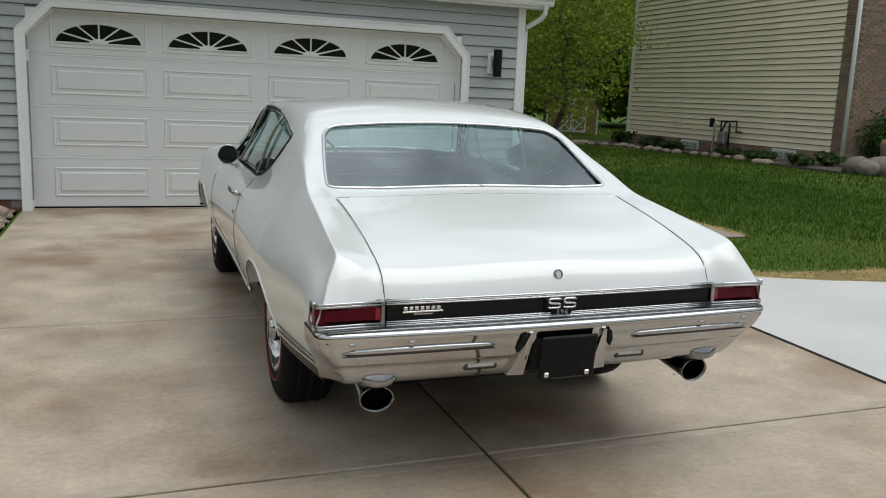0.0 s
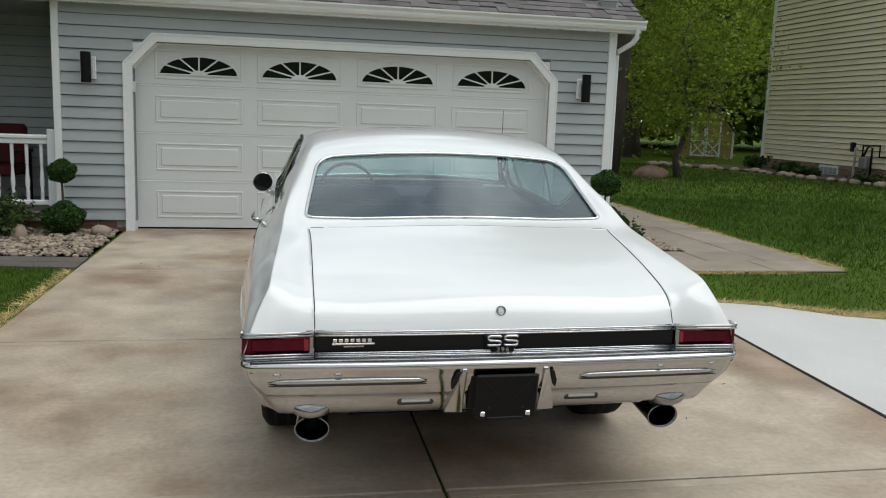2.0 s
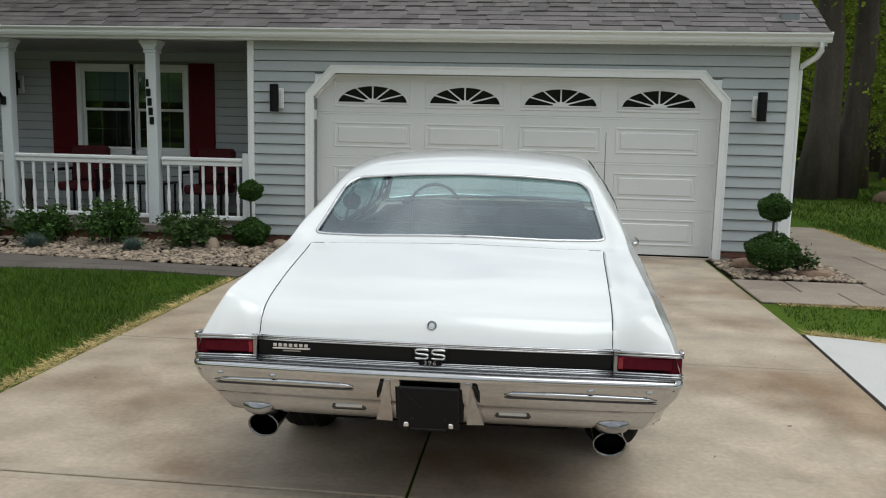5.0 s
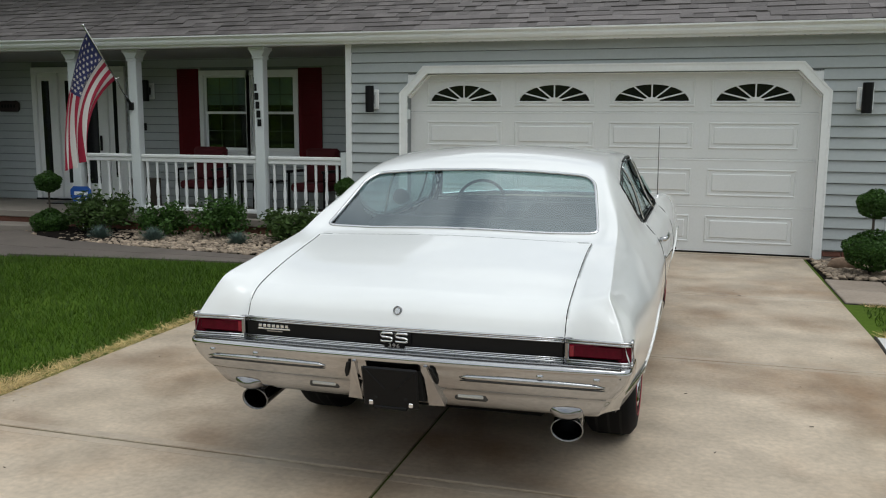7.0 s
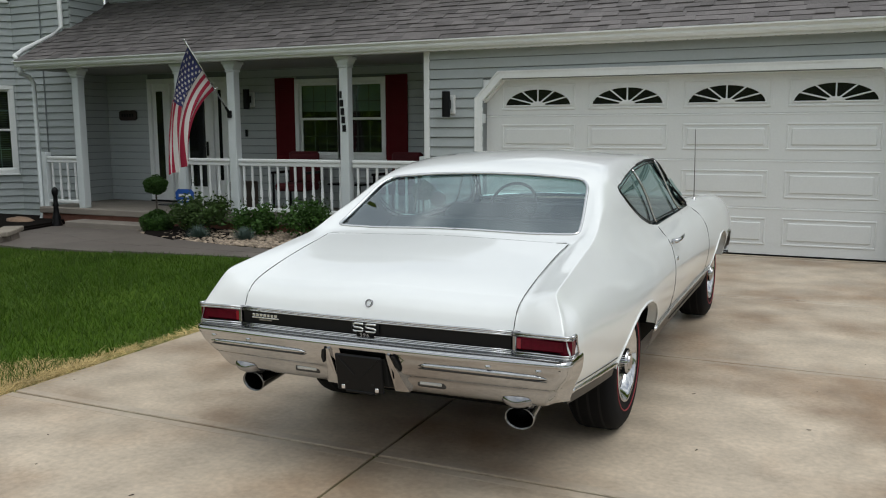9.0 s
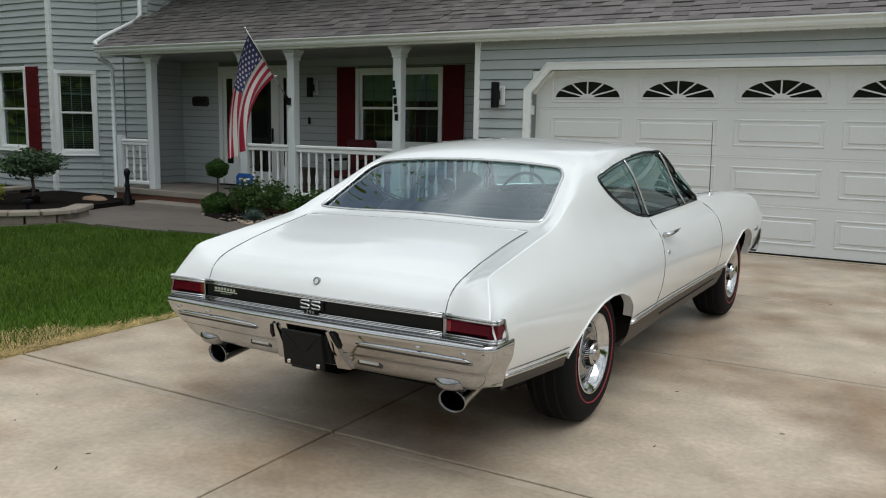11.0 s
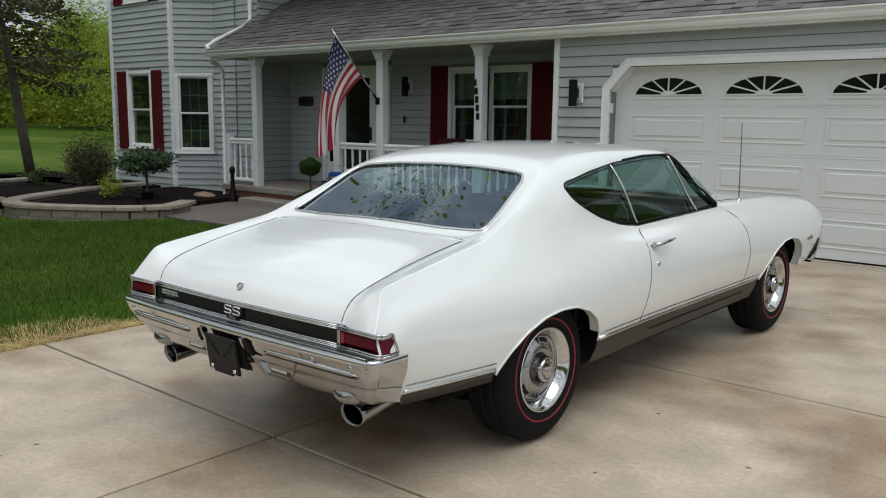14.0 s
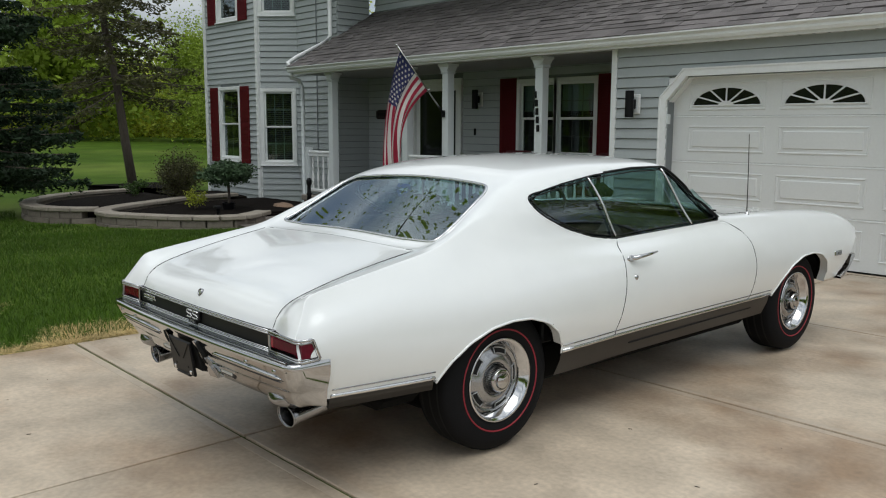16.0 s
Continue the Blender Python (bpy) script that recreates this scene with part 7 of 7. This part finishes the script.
shrub("shrub", -15.3, 9.1, -.1, .35, .34, 500, .035, LEAF_DARK, "low green plants round the pine", seed=24, stems=8)
solo("path_light", Geo().lathe([(0, .17), (.07, .16), (.075, .13), (.03, .12), (.03, 0), (0, 0)], pose(0, 0, 0), 16), BLACK_METAL, "small black path light in the mulch", "lamp", m=pose(-8.45, 7.75, 0))

# ---- grass near the drive ----
def blades(name, regions, density, hgt, wid, mat, seed, label, flat=0.0):
    rs = np.random.RandomState(seed)
    Vs = []
    for poly in regions:
        poly = np.array(poly, float)
        lo, hi = poly.min(0), poly.max(0)
        n = int(density * np.prod(hi - lo))
        p = rs.uniform(lo, hi, (n, 2))
        p = p[inside(poly, p)]
        n = len(p)
        z = np.array([ground_z(x, y) for x, y in p]) - .004
        a = rs.uniform(0, 2 * np.pi, n)
        h = hgt * rs.uniform(.55, 1.25, n) * (1 + .25 * np.sin(p[:, 0] * 3.1) * np.cos(p[:, 1] * 2.3))
        lean = rs.normal(size=(n, 2)) * h[:, None] * (.45 + flat)
        w = np.stack([np.cos(a), np.sin(a), 0 * a], 1) * (wid * rs.uniform(.6, 1.2, n))[:, None]
        base = np.column_stack([p, z])
        tip = base + np.column_stack([lean, h * (1 - .75 * flat)])
        Vs.append(np.stack([base - w, base + w, tip], 1).reshape(-1, 3))
    V = np.vstack(Vs)
    me = cards_mesh(name, V, np.arange(len(V)).reshape(-1, 3), mat)
    ob = new(name, me)
    tagged(ob, label, "grass", kind="stuff")


LAWN_L = [(-1.25, 1.2), (-1.22, 7.56), (-2.2, 7.68), (-3.4, 7.58), (-5.0, 7.41), (-6.4, 7.36), (-6.9, 7.4), (-8.2, 5.8), (-9.2, 1.2)]
LAWN_L2 = [(-8.0, 6.2), (-9.0, 5.9), (-9.9, 5.7), (-10.3, 5.4), (-11, 5.2), (-13, 5.7), (-13, 1.5), (-8.5, 1.5)]
LAWN_R = [(3.95, 6.32), (4.25, 6.20), (4.65, 6.06), (5.2, 5.74), (5.83, 5.66), (6.56, 5.62), (7.3, 5.0), (12, 4.3), (12, 15), (6.52, 15), (6.52, 7.65), (6.40, 7.36), (3.95, 7.38)]
blades("lawn_blades", [LAWN_L], 2600, .055, .0038, BLADE, 31, "thick green lawn beside the driveway")
blades("lawn_blades", [LAWN_L2], 900, .055, .006, BLADE, 32, "thick green lawn before the block wall")
blades("lawn_blades", [LAWN_R], 1000, .042, .005, BLADE, 33, "thick green lawn beside the garage path")
EDGE = [[(-1.12, 1.0), (-1.12, 7.5), (-1.17, 7.5), (-1.21, 4.5), (-1.34, 3.4), (-1.24, 2.0), (-1.22, 1.0)], [(-1.12, 2.6), (-1.12, 3.6), (-1.6, 3.4), (-1.7, 2.9)],
        [(3.88, 6.18), (4.25, 6.07), (4.6, 5.92), (5.0, 5.57), (5.5, 5.35), (6.0, 5.21), (6.6, 4.86), (7.0, 5.2), (6.56, 5.68), (5.83, 5.70), (5.2, 5.76), (4.6, 6.10), (3.95, 6.34)],
        [(6.43, 7.7), (6.43, 14), (6.53, 14), (6.53, 7.6), (5.6, 7.34), (4, 7.36), (4, 7.42)]]
blades("lawn_blades", [[(6.55, 7.7), (12, 4.3), (20, 8), (17, 17), (15.2, 22), (13, 28), (6.55, 28)]], 170, .075, .012, BLADE, 36, "mown lawn between the houses")
blades("dry_clippings", EDGE, 8000, .06, .0042, STRAW, 34, "straw-coloured clippings along the lawn edge", flat=.75)
blades("dry_clippings", [[(-3.1, 2.4), (-2.6, 2.3), (-2.4, 2.7), (-2.9, 2.9)]], 1600, .05, .004, STRAW, 35, "dry patch in the lawn", flat=.75)


# dry bits of leaf and twig on the concrete
g = Geo()
rs = np.random.RandomState(91)
for k in range(50):
    x, y, a, L = rs.uniform(-1.0, 3.7), rs.uniform(-1.5, 9.6), rs.uniform(0, 180), rs.uniform(.004, .013)
    if .45 < x < 2.4 and 2.5 < y < 7.6:
        continue
    m_ = pose(x, y, .0012, 0, 0, a)
    g.box((-L, -L * .22, 0), (L, L * .22, .002), m_)
solo("leaf_litter", g, BARK, "scattered dry bits of leaf and twig on the driveway", "leaf litter", kind="stuff")

# ---- neighbouring house ----
NX, NY0, NY1 = 17.5, 17.0, 27.4
NB = thing("neighbour_house", "two-storey beige house with brick base and front", "house", m=pose(0, 0, -.28))
part("core", Geo().box((NX + .06, NY0 + .05, -.2), (NX + 10, NY1, 7.4)), MORTAR, NB)
LAPN = .168
zb = .62
_nb = {}
for k in range(39):
    z = zb + k * LAPN
    g = Geo()
    prof = [(.06, .016), (-.008, .016), (-.006, .030), (.034, LAPN), (.06, LAPN)]
    n = len(prof)
    if "m" not in _nb:
        g.add([(x, NY0 + .50, zz) for x, zz in prof] + [(x, NY1 - .12, zz) for x, zz in prof], [(i, (i + 1) % n, n + (i + 1) % n, n + i) for i in range(n)] + [tuple(range(n)), tuple(range(n, 2 * n))])
        _nb["m"] = g.mesh("siding_board", BEIGE_SIDING)
        fix_normals(_nb["m"])
    ob = new("siding_board", _nb["m"])
    ob.parent, ob.location = NB, (NX, 0, z)
# dark sheet behind the boards, its colour giving the lap shade lines
part("lap_shade_backing", Geo().box((NX + .045, NY0 + .5, zb), (NX + .07, NY1 - .1, 7.2)), JOINT_LAP_DARK, NB)
part("corner_board", Geo().box((NX - .02, NY1 - .13, .55), (NX + .1, NY1 + .02, 7.3), c=.01), TRIM_WHITE, NB, "white corner board")
part("downspout", Geo().tube([(NX - .06, NY0 + .02, 7.2), (NX - .06, NY0 + .02, .05)], .055, 8), TRIM_WHITE, NB, "white downspout", smooth=True)
# brickwork: base course and the wrapped front
g = Geo()
rs = random.Random(3)
for r in range(10):
    z = -.12 + r * .075
    y = NY0 + (r % 2) * .105
    while y < NY1 - .05:
        g.box((NX + .0, y, z), (NX + .09, min(y + .20, NY1), z + .065))
        y += .21
for r in range(92):
    z = .63 + r * .075
    y = NY0 + (r % 2) * .105
    while y < NY0 + .44:
        g.box((NX + .0, y, z), (NX + .09, min(y + .20, NY0 + .49), z + .065))
        y += .21
for r in range(100):
    z = -.12 + r * .075
    x = NX + .1 - (r % 2) * .105
    while x < NX + 3.4:
        if not (x > NX + 1.9 and 1.3 < z < 3.3):
            g.box((x, NY0 - .02, z), (x + .20, NY0 + .06, z + .065))
        x += .21
bk = part("brickwork", g, TAN_BRICK, NB, "tan-brown brickwork", fix=False)
tagged(bk, kind="stuff")
part("front_core", Geo().box((NX + .09, NY0 - .005, -.2), (NX + 9.9, NY0 + .06, 7.4)), MORTAR, NB)
wn_ = part("window", Geo().box((NX + 2.0, NY0 - .06, 1.35), (NX + 3.2, NY0 + .0, 3.3), c=.02), SHUTTER_RED, NB, "dark framed front window")
part("pane", Geo().box((NX + 2.12, NY0 - .07, 1.47), (NX + 3.08, NY0 - .05, 3.18)), BLACK_PANE, wn_)
part("roof", Geo().prism([(NX - .4, 7.3), (NX + 5, 10.4), (NX + 10.4, 7.3)], NY0 - .4, NY1 + .4, "y"), SHINGLE, NB, "grey shingled roof")
GLASSBLOCK = material("glass_block", (0.30, 0.34, 0.33), rough=0.25, vary=0.15, scale=9)
for y0 in (23.1, 18.75):
    bw = part("window", Geo().box((NX - .015, y0 - .04, .10), (NX + .05, y0 + .90, .60), c=.01), POST_GREY, NB, "basement glass block window")
    for i in range(4):
        for j in range(2):
            part("block", Geo().box((NX - .035, y0 + .01 + i * .21, .14 + j * .21), (NX + .02, y0 + .20 + i * .21, .33 + j * .21), c=.02), GLASSBLOCK, bw)
gm = thing("gas_meter", "grey gas meter with pipes on the house wall", "meter", m=pose(NX - .25, 21.6, -.30))
part("body", Geo().box((-.10, -.18, .62), (.10, .14, .98), c=.04), METER_GREY, gm)
part("pipe", Geo().tube([(0, -.30, -.1), (0, -.30, 1.25), (0, -.12, 1.28), (0, .05, 1.0)], .03, 8), BLACK_METAL, gm, smooth=True)
part("pipe", Geo().tube([(0, .10, .95), (0, .10, 1.30), (.05, -.55, 1.32), (.05, -.55, 1.0), (.3, -.55, 1.0)], .03, 8), BLACK_METAL, gm, smooth=True)
part("riser", Geo().tube([(0, .42, -.1), (0, .42, 1.22), (0, .30, 1.28)], .035, 8), TRIM_WHITE, gm, "white riser pipe", smooth=True)
part("stand", Geo().tube([(0, 0, -.1), (0, 0, .65)], .03, 8), BARK, gm)
part("valve", Geo().box((-.06, .48, 1.10), (.06, .62, 1.38), c=.02), BLACK_METAL, gm)
# border of stones and low plants at the wall foot
NBED = [(15.6, 17.6), (16.2, 19.5), (15.5, 22), (15.3, 24.5), (14.2, 26.0), (13.2, 27.2), (14.5, 27.8), (17.4, 27.2), (17.4, 16.5), (16.5, 16.0), (15.6, 15.2)]
bed("border_bed", NBED, .05, BARK, "earth border along the neighbouring wall")
rs = np.random.RandomState(77)
for k in range(34):
    t = k / 33 * (len(NBED[:7]) - 1.001)
    i = int(t)
    p = np.array(NBED[i]) * (1 - t + i) + np.array(NBED[i + 1]) * (t - i)
    boulder(p[0] + rs.normal() * .12, p[1] + rs.normal() * .12, .04, rs.uniform(.07, .16), (1.3, .9, .7), "grey border stone on the lawn edge", STONES, seed=40 + k, grp="border stones")
for k, (x, y, r) in enumerate(((16.3, 15.4, .32), (16.1, 14.9, .26), (16.6, 14.8, .36), (17.0, 15.4, .32))):
    boulder(x, y, .15, r, (1.1, 1, .8), "large grey rock in the corner rockery", BLOCK_STONE, seed=90 + k, grp="rockery")
for k, (x, y, r, h) in enumerate(((16.6, 26.0, .45, .4), (16.3, 23.9, .4, .32), (16.1, 22.6, .35, .22), (16.3, 20.2, .4, .2), (16.2, 18.4, .5, .22), (16.0, 16.9, .5, .25), (16.8, 16.9, .4, .3))):
    shrub("border_plant", x, y, .05, r, h, 500, .10, LEAF_DARK, "low green plants in the border", "plant", seed=60 + k, stems=9, grp="border plants")
shrub("shrub", 18.4, 16.7, 0, .75, 1.45, 3000, .06, LEAF_BOX, "clipped dark evergreen by the brick front", seed=71, stems=40)
# plain jar shape standing in for an unidentified brown object
solo("brown_jar_shape", Geo().lathe([(0, 0), (.16, 0), (.20, .1), (.13, .2), (.25, .5), (.30, .85), (.24, 1.0), (.20, .98), (0, .9)], pose(0, 0, 0), 20), BOULDER, "plain rust-brown jar shape by the rockery", "urn", smooth=True, m=pose(17.6, 15.7, 0, 0, 0, 0) @ Matrix.Scale(.8, 4))

# ---- shed ----
shed = thing("shed", "small yellow barn shed with white crossed doors", "shed", m=pose(18.6, 33.6, 0, 0, 0, -26))
OUTL = [(-1.15, 0), (1.15, 0), (1.15, 1.15), (.75, 1.68), (0, 1.95), (-.75, 1.68), (-1.15, 1.15)]
part("body", Geo().prism(OUTL, 0, 2.4, "y"), SHED_YEL, shed)
part("roof", Geo().prism([(-1.25, 1.08), (-.80, 1.72), (0, 2.02), (.80, 1.72), (1.25, 1.08), (1.25, 1.16), (.84, 1.80), (0, 2.11), (-.84, 1.80), (-1.25, 1.16)], -.08, 2.5, "y"), SHINGLE, shed)
for x0 in (-.62, .01):
    dl = part("door", Geo().box((x0, -.03, .08), (x0 + .61, .0, 1.58)), SHED_YEL, shed)
    for a, b, c, d in ((x0, x0 + .61, .08, .15), (x0, x0 + .61, 1.51, 1.58), (x0, x0 + .07, .15, 1.51), (x0 + .54, x0 + .61, .15, 1.51), (x0, x0 + .61, .70, .77)):
        part("rail", Geo().box((a, -.05, c), (b, -.03, d)), TRIM_WHITE, dl)
    for a, b in (((x0 + .05, .14), (x0 + .56, .71)), ((x0 + .56, .14), (x0 + .05, .71))):
        part("cross_brace", Geo().tube([(a[0], -.04, a[1]), (b[0], -.04, b[1])], .03, 5), TRIM_WHITE, dl)
for x0 in (-1.16, 1.07):
    part("corner_trim", Geo().box((x0, -.03, 0), (x0 + .09, .02, 1.15)), TRIM_WHITE, shed)


# ---- trees ----
def branchy(rs, base, top, r0, n_limb, reach, droop=0.0, low=.35, sub=3, wob=.12, gap=True):
    """Trunk and limbs as one tube set; returns the geometry and the limb tips."""
    g = Geo()
    base, top = np.array(base, float), np.array(top, float)
    trunk = [base + (top - base) * t + np.append(rs.normal(size=2) * wob * (t > 0) * (t < 1), 0) for t in np.linspace(0, 1, 8)]
    g.tube([tuple(p) for p in trunk], [r0 * (1.35 if i == 0 else 1) * (1 - .82 * i / 7) for i in range(8)], 9)
    tips = []
    for k in range(n_limb):
        t = low + (1 - low) * (k + rs.uniform(0, .8)) / n_limb
        p = base + (top - base) * t
        a = rs.uniform(0, 2 * math.pi)
        L = reach * (1 - .55 * (t - low) / (1 - low)) * rs.uniform(.7, 1.15)
        d = np.array((math.cos(a), math.sin(a), rs.uniform(.15, .55) - droop))
        mid = p + d * L * .5 + rs.normal(size=3) * .1
        end = p + d * L + np.array((0, 0, -droop * L * .25)) + rs.normal(size=3) * .15
        rr = r0 * .38 * (1 - .6 * t)
        g.tube([tuple(p), tuple(mid), tuple(end)], [rr, rr * .6, rr * .2], 6)
        tips += [mid, end]
        for _ in range(sub):
            q = p + (end - p) * rs.uniform(.35, .95)
            e = q + (rs.normal(size=3) * np.array((1, 1, .5)) + d * .4) * L * .28
            g.tube([tuple(q), tuple(e)], [rr * .35, rr * .1], 5)
            tips.append(e)
    return g, np.array(tips)


def broadleaf(x, y, h, reach, r0, n_leaf, leaf, mat, label, seed, low=.3, lean=(0, 0), limbs=16, spread=.5, zb=0.0, cat="tree", flat=.55):
    t = thing("tree", label, cat, m=pose(x, y, zb))
    rs = np.random.RandomState(seed)
    g, tips = branchy(rs, (0, 0, -.1), (lean[0], lean[1], h), r0, limbs, reach, low=low)
    part("trunk", g, BARK, t, "rough grey bark", smooth=True)
    k = rs.randint(0, len(tips), n_leaf // 14)
    cl = tips[k] + rs.normal(size=(len(k), 3)) * spread
    C = np.repeat(cl, 14, 0) + rs.normal(size=(len(k) * 14, 3)) * np.array((.34, .34, .34 * flat)) * (spread / .5)
    V, F = leaf_cards(C, leaf, rs, 1.3, .4)
    part("crown", cards_mesh("crown", V, F, mat), mat, t, "layered crown of small leaves")
    return t


# large trees behind the garage corner
broadleaf(8.7, 21.6, 13, 2.9, .42, 24000, .09, LEAF_MAPLE, "tall maple with a thick double trunk", 101, low=.42, lean=(.4, .6), spread=.7)
broadleaf(9.5, 22.3, 14, 2.9, .36, 24000, .09, LEAF_MAPLE, "tall leaning maple beside its twin", 102, low=.42, lean=(1.0, .4), spread=.7)
broadleaf(11.6, 27.0, 9, 2.8, .30, 13000, .10, LEAF_MAPLE, "spreading young maple with low branches", 103, low=.18, spread=.65)
broadleaf(11.3, 21.2, 4.2, 1.9, .10, 6500, .075, LEAF_MAPLE, "small layered tree on the lawn", 104, low=.25, spread=.38, limbs=12, flat=.3)
broadleaf(15.0, 33.0, 12, 4.4, .30, 22000, .12, LEAF_MAPLE, "tall maple beside the shed", 105, low=.25, spread=.7)
broadleaf(21.0, 37.5, 13, 5.5, .40, 20000, .17, LEAF_FAR, "tall tree behind the shed", 106, low=.22, spread=.8)
broadleaf(12.5, 33.0, 13, 5.5, .34, 22000, .16, LEAF_FAR, "tall tree in the back yard", 107, low=.2, spread=.8)
broadleaf(17.5, 42.0, 15, 6.5, .40, 13000, .28, LEAF_FAR, "tall tree at the yard's end", 108, low=.15, spread=.9)
broadleaf(25.0, 46.0, 15, 6.5, .40, 12000, .30, LEAF_FAR, "tall tree at the yard's end", 109, low=.15, spread=.9)


def conifer(x, y, h, reach, n_whorl, mat, label, seed, r0=.16, low=.06, droop=.25, lean=(0, 0), density=34, size=.085, zb=-.15):
    """A trunk with whorls of drooping boughs, each hung with short needle sprays."""
    t = thing("conifer", label, "tree", m=pose(x, y, zb))
    rs = np.random.RandomState(seed)
    g, boughs = Geo(), Geo()
    top = np.array((lean[0], lean[1], h))
    path = [np.array((0, 0, -.1)) * (1 - q) + top * q + np.append(rs.normal(size=2) * .06 * (0 < q < 1), 0) for q in np.linspace(0, 1, 8)]
    g.tube([tuple(p) for p in path], [r0 * (1 - .85 * i / 7) for i in range(8)], 9)
    C = []
    for w in range(n_whorl):
        q = low + (1 - low) * w / n_whorl
        p = top * q
        L0 = reach * (1 - q) ** .75 + .2
        for b in range(rs.randint(4, 7)):
            a = rs.uniform(0, 2 * math.pi)
            L = L0 * rs.uniform(.65, 1.1)
            d = np.array((math.cos(a), math.sin(a), .12 - droop * rs.uniform(.5, 1.4)))
            pts = [p + d * L * u + np.array((0, 0, .12 * L * u * u)) for u in (0, .35, .7, 1.0)]
            boughs.tube([tuple(k) for k in pts], [r0 * .16, r0 * .12, r0 * .07, r0 * .03], 5)
            m = int(density * L)
            u = rs.uniform(.12, 1.02, m)[:, None]
            base = p + d * L * u + np.column_stack([np.zeros(m), np.zeros(m), .12 * L * u[:, 0] ** 2])
            side = np.array((-math.sin(a), math.cos(a), 0))
            off = rs.normal(size=m)[:, None] * side * (.11 * L * (1.15 - u)) + np.column_stack([np.zeros(m), np.zeros(m), -np.abs(rs.normal(size=m)) * .10])
            C.append(base + off)
    part("trunk", g, BARK, t, "grey-brown trunk", smooth=True)
    tagged(part("bough_set", boughs, BARK, t, "thin drooping boughs", smooth=True), kind="stuff")
    C = np.vstack(C)
    V, F = leaf_cards(C, size, rs, 3.0, -.6)
    part("needles", cards_mesh("needles", V, F, mat), mat, t)
    return t


# the lawn tree whose crown mirrors in the rear window
broadleaf(-8.9, 3.0, 10.5, 4.6, .26, 10500, .07, LEAF_MAPLE, "broad maple over the front lawn", 310, low=.50, spread=.6, zb=-.12, limbs=18)
conifer(-12.1, 4.75, 9.5, 1.9, 32, NEEDLE, "dark spruce with hanging boughs on the lawn", 201, density=330, size=.042, low=.08)
conifer(-15.9, 9.3, 9.5, 2.8, 20, NEEDLE_BROWN, "thin tall pine with sparse brownish boughs", 203, r0=.125, low=.27, droop=.42, lean=(-.95, -.85), density=85, size=.05)
broadleaf(-33, 24, 4.6, 3.2, .3, 52000, .09, LEAF_FAR, "fresh green tree across the lawn", 301, low=.12, spread=.8, zb=.3)
broadleaf(-40, 31, 5.0, 3.8, .3, 52000, .10, LEAF_YEL, "yellow-green tree across the lawn", 302, low=.08, spread=.9, zb=.4)
broadleaf(-46, 27, 5.4, 4.2, .3, 52000, .11, LEAF_FAR, "fresh green tree across the lawn", 303, low=.1, spread=.9, zb=.4)
broadleaf(-36, 34, 4.8, 3.6, .3, 52000, .10, LEAF_YEL, "yellow-green tree across the lawn", 304, low=.06, spread=.9, zb=.4)
broadleaf(-30, 30, 5.0, 3.2, .3, 44000, .095, LEAF_YEL, "yellow-green tree beyond the house", 305, low=.06, spread=.8, zb=.3)
broadleaf(-52, 20, 8, 5, .35, 11000, .3, LEAF_FAR, "green tree across the lawn", 306, low=.08, spread=1.0, zb=.4)


def woods(label, arc, n, leaf, mat, seed, h=11):
    """A far belt of woodland as clumps of leaves with uneven tops."""
    rs = np.random.RandomState(seed)
    C = []
    for k in range(n):
        a, r = radians(rs.uniform(*arc[:2])), rs.uniform(*arc[2:])
        hh = h * rs.uniform(.55, 1.1)
        m = 150
        z = rs.uniform(.02, 1, m) ** .8 * hh
        w = 2.6 * np.sqrt(np.clip(1.02 - (z / hh - .42) ** 2 * 2.6, .05, 1))
        C.append(np.column_stack([r * math.sin(a) + rs.normal(size=m) * w * .6, r * math.cos(a) + rs.normal(size=m) * w * .6, z]))
    V, F = leaf_cards(np.vstack(C), leaf, rs, 1.3, .3)
    ob = new("far_woods", cards_mesh("far_woods", V, F, mat))
    tagged(ob, label, "woods", kind="stuff")


woods("dark belt of woodland behind the yards", (5, 50, 50, 64), 260, .5, LEAF_FAR, 401, 13)
woods("belt of spring woodland beyond the lawn", (-95, -40, 62, 80), 900, .28, LEAF_YEL, 402, 6.5)
# unseen belt behind the camera, added to darken the horizon in reflections
woods("unseen belt of trees added behind the camera", (95, 265, 56, 74), 420, .8, LEAF_FAR, 403, 10)
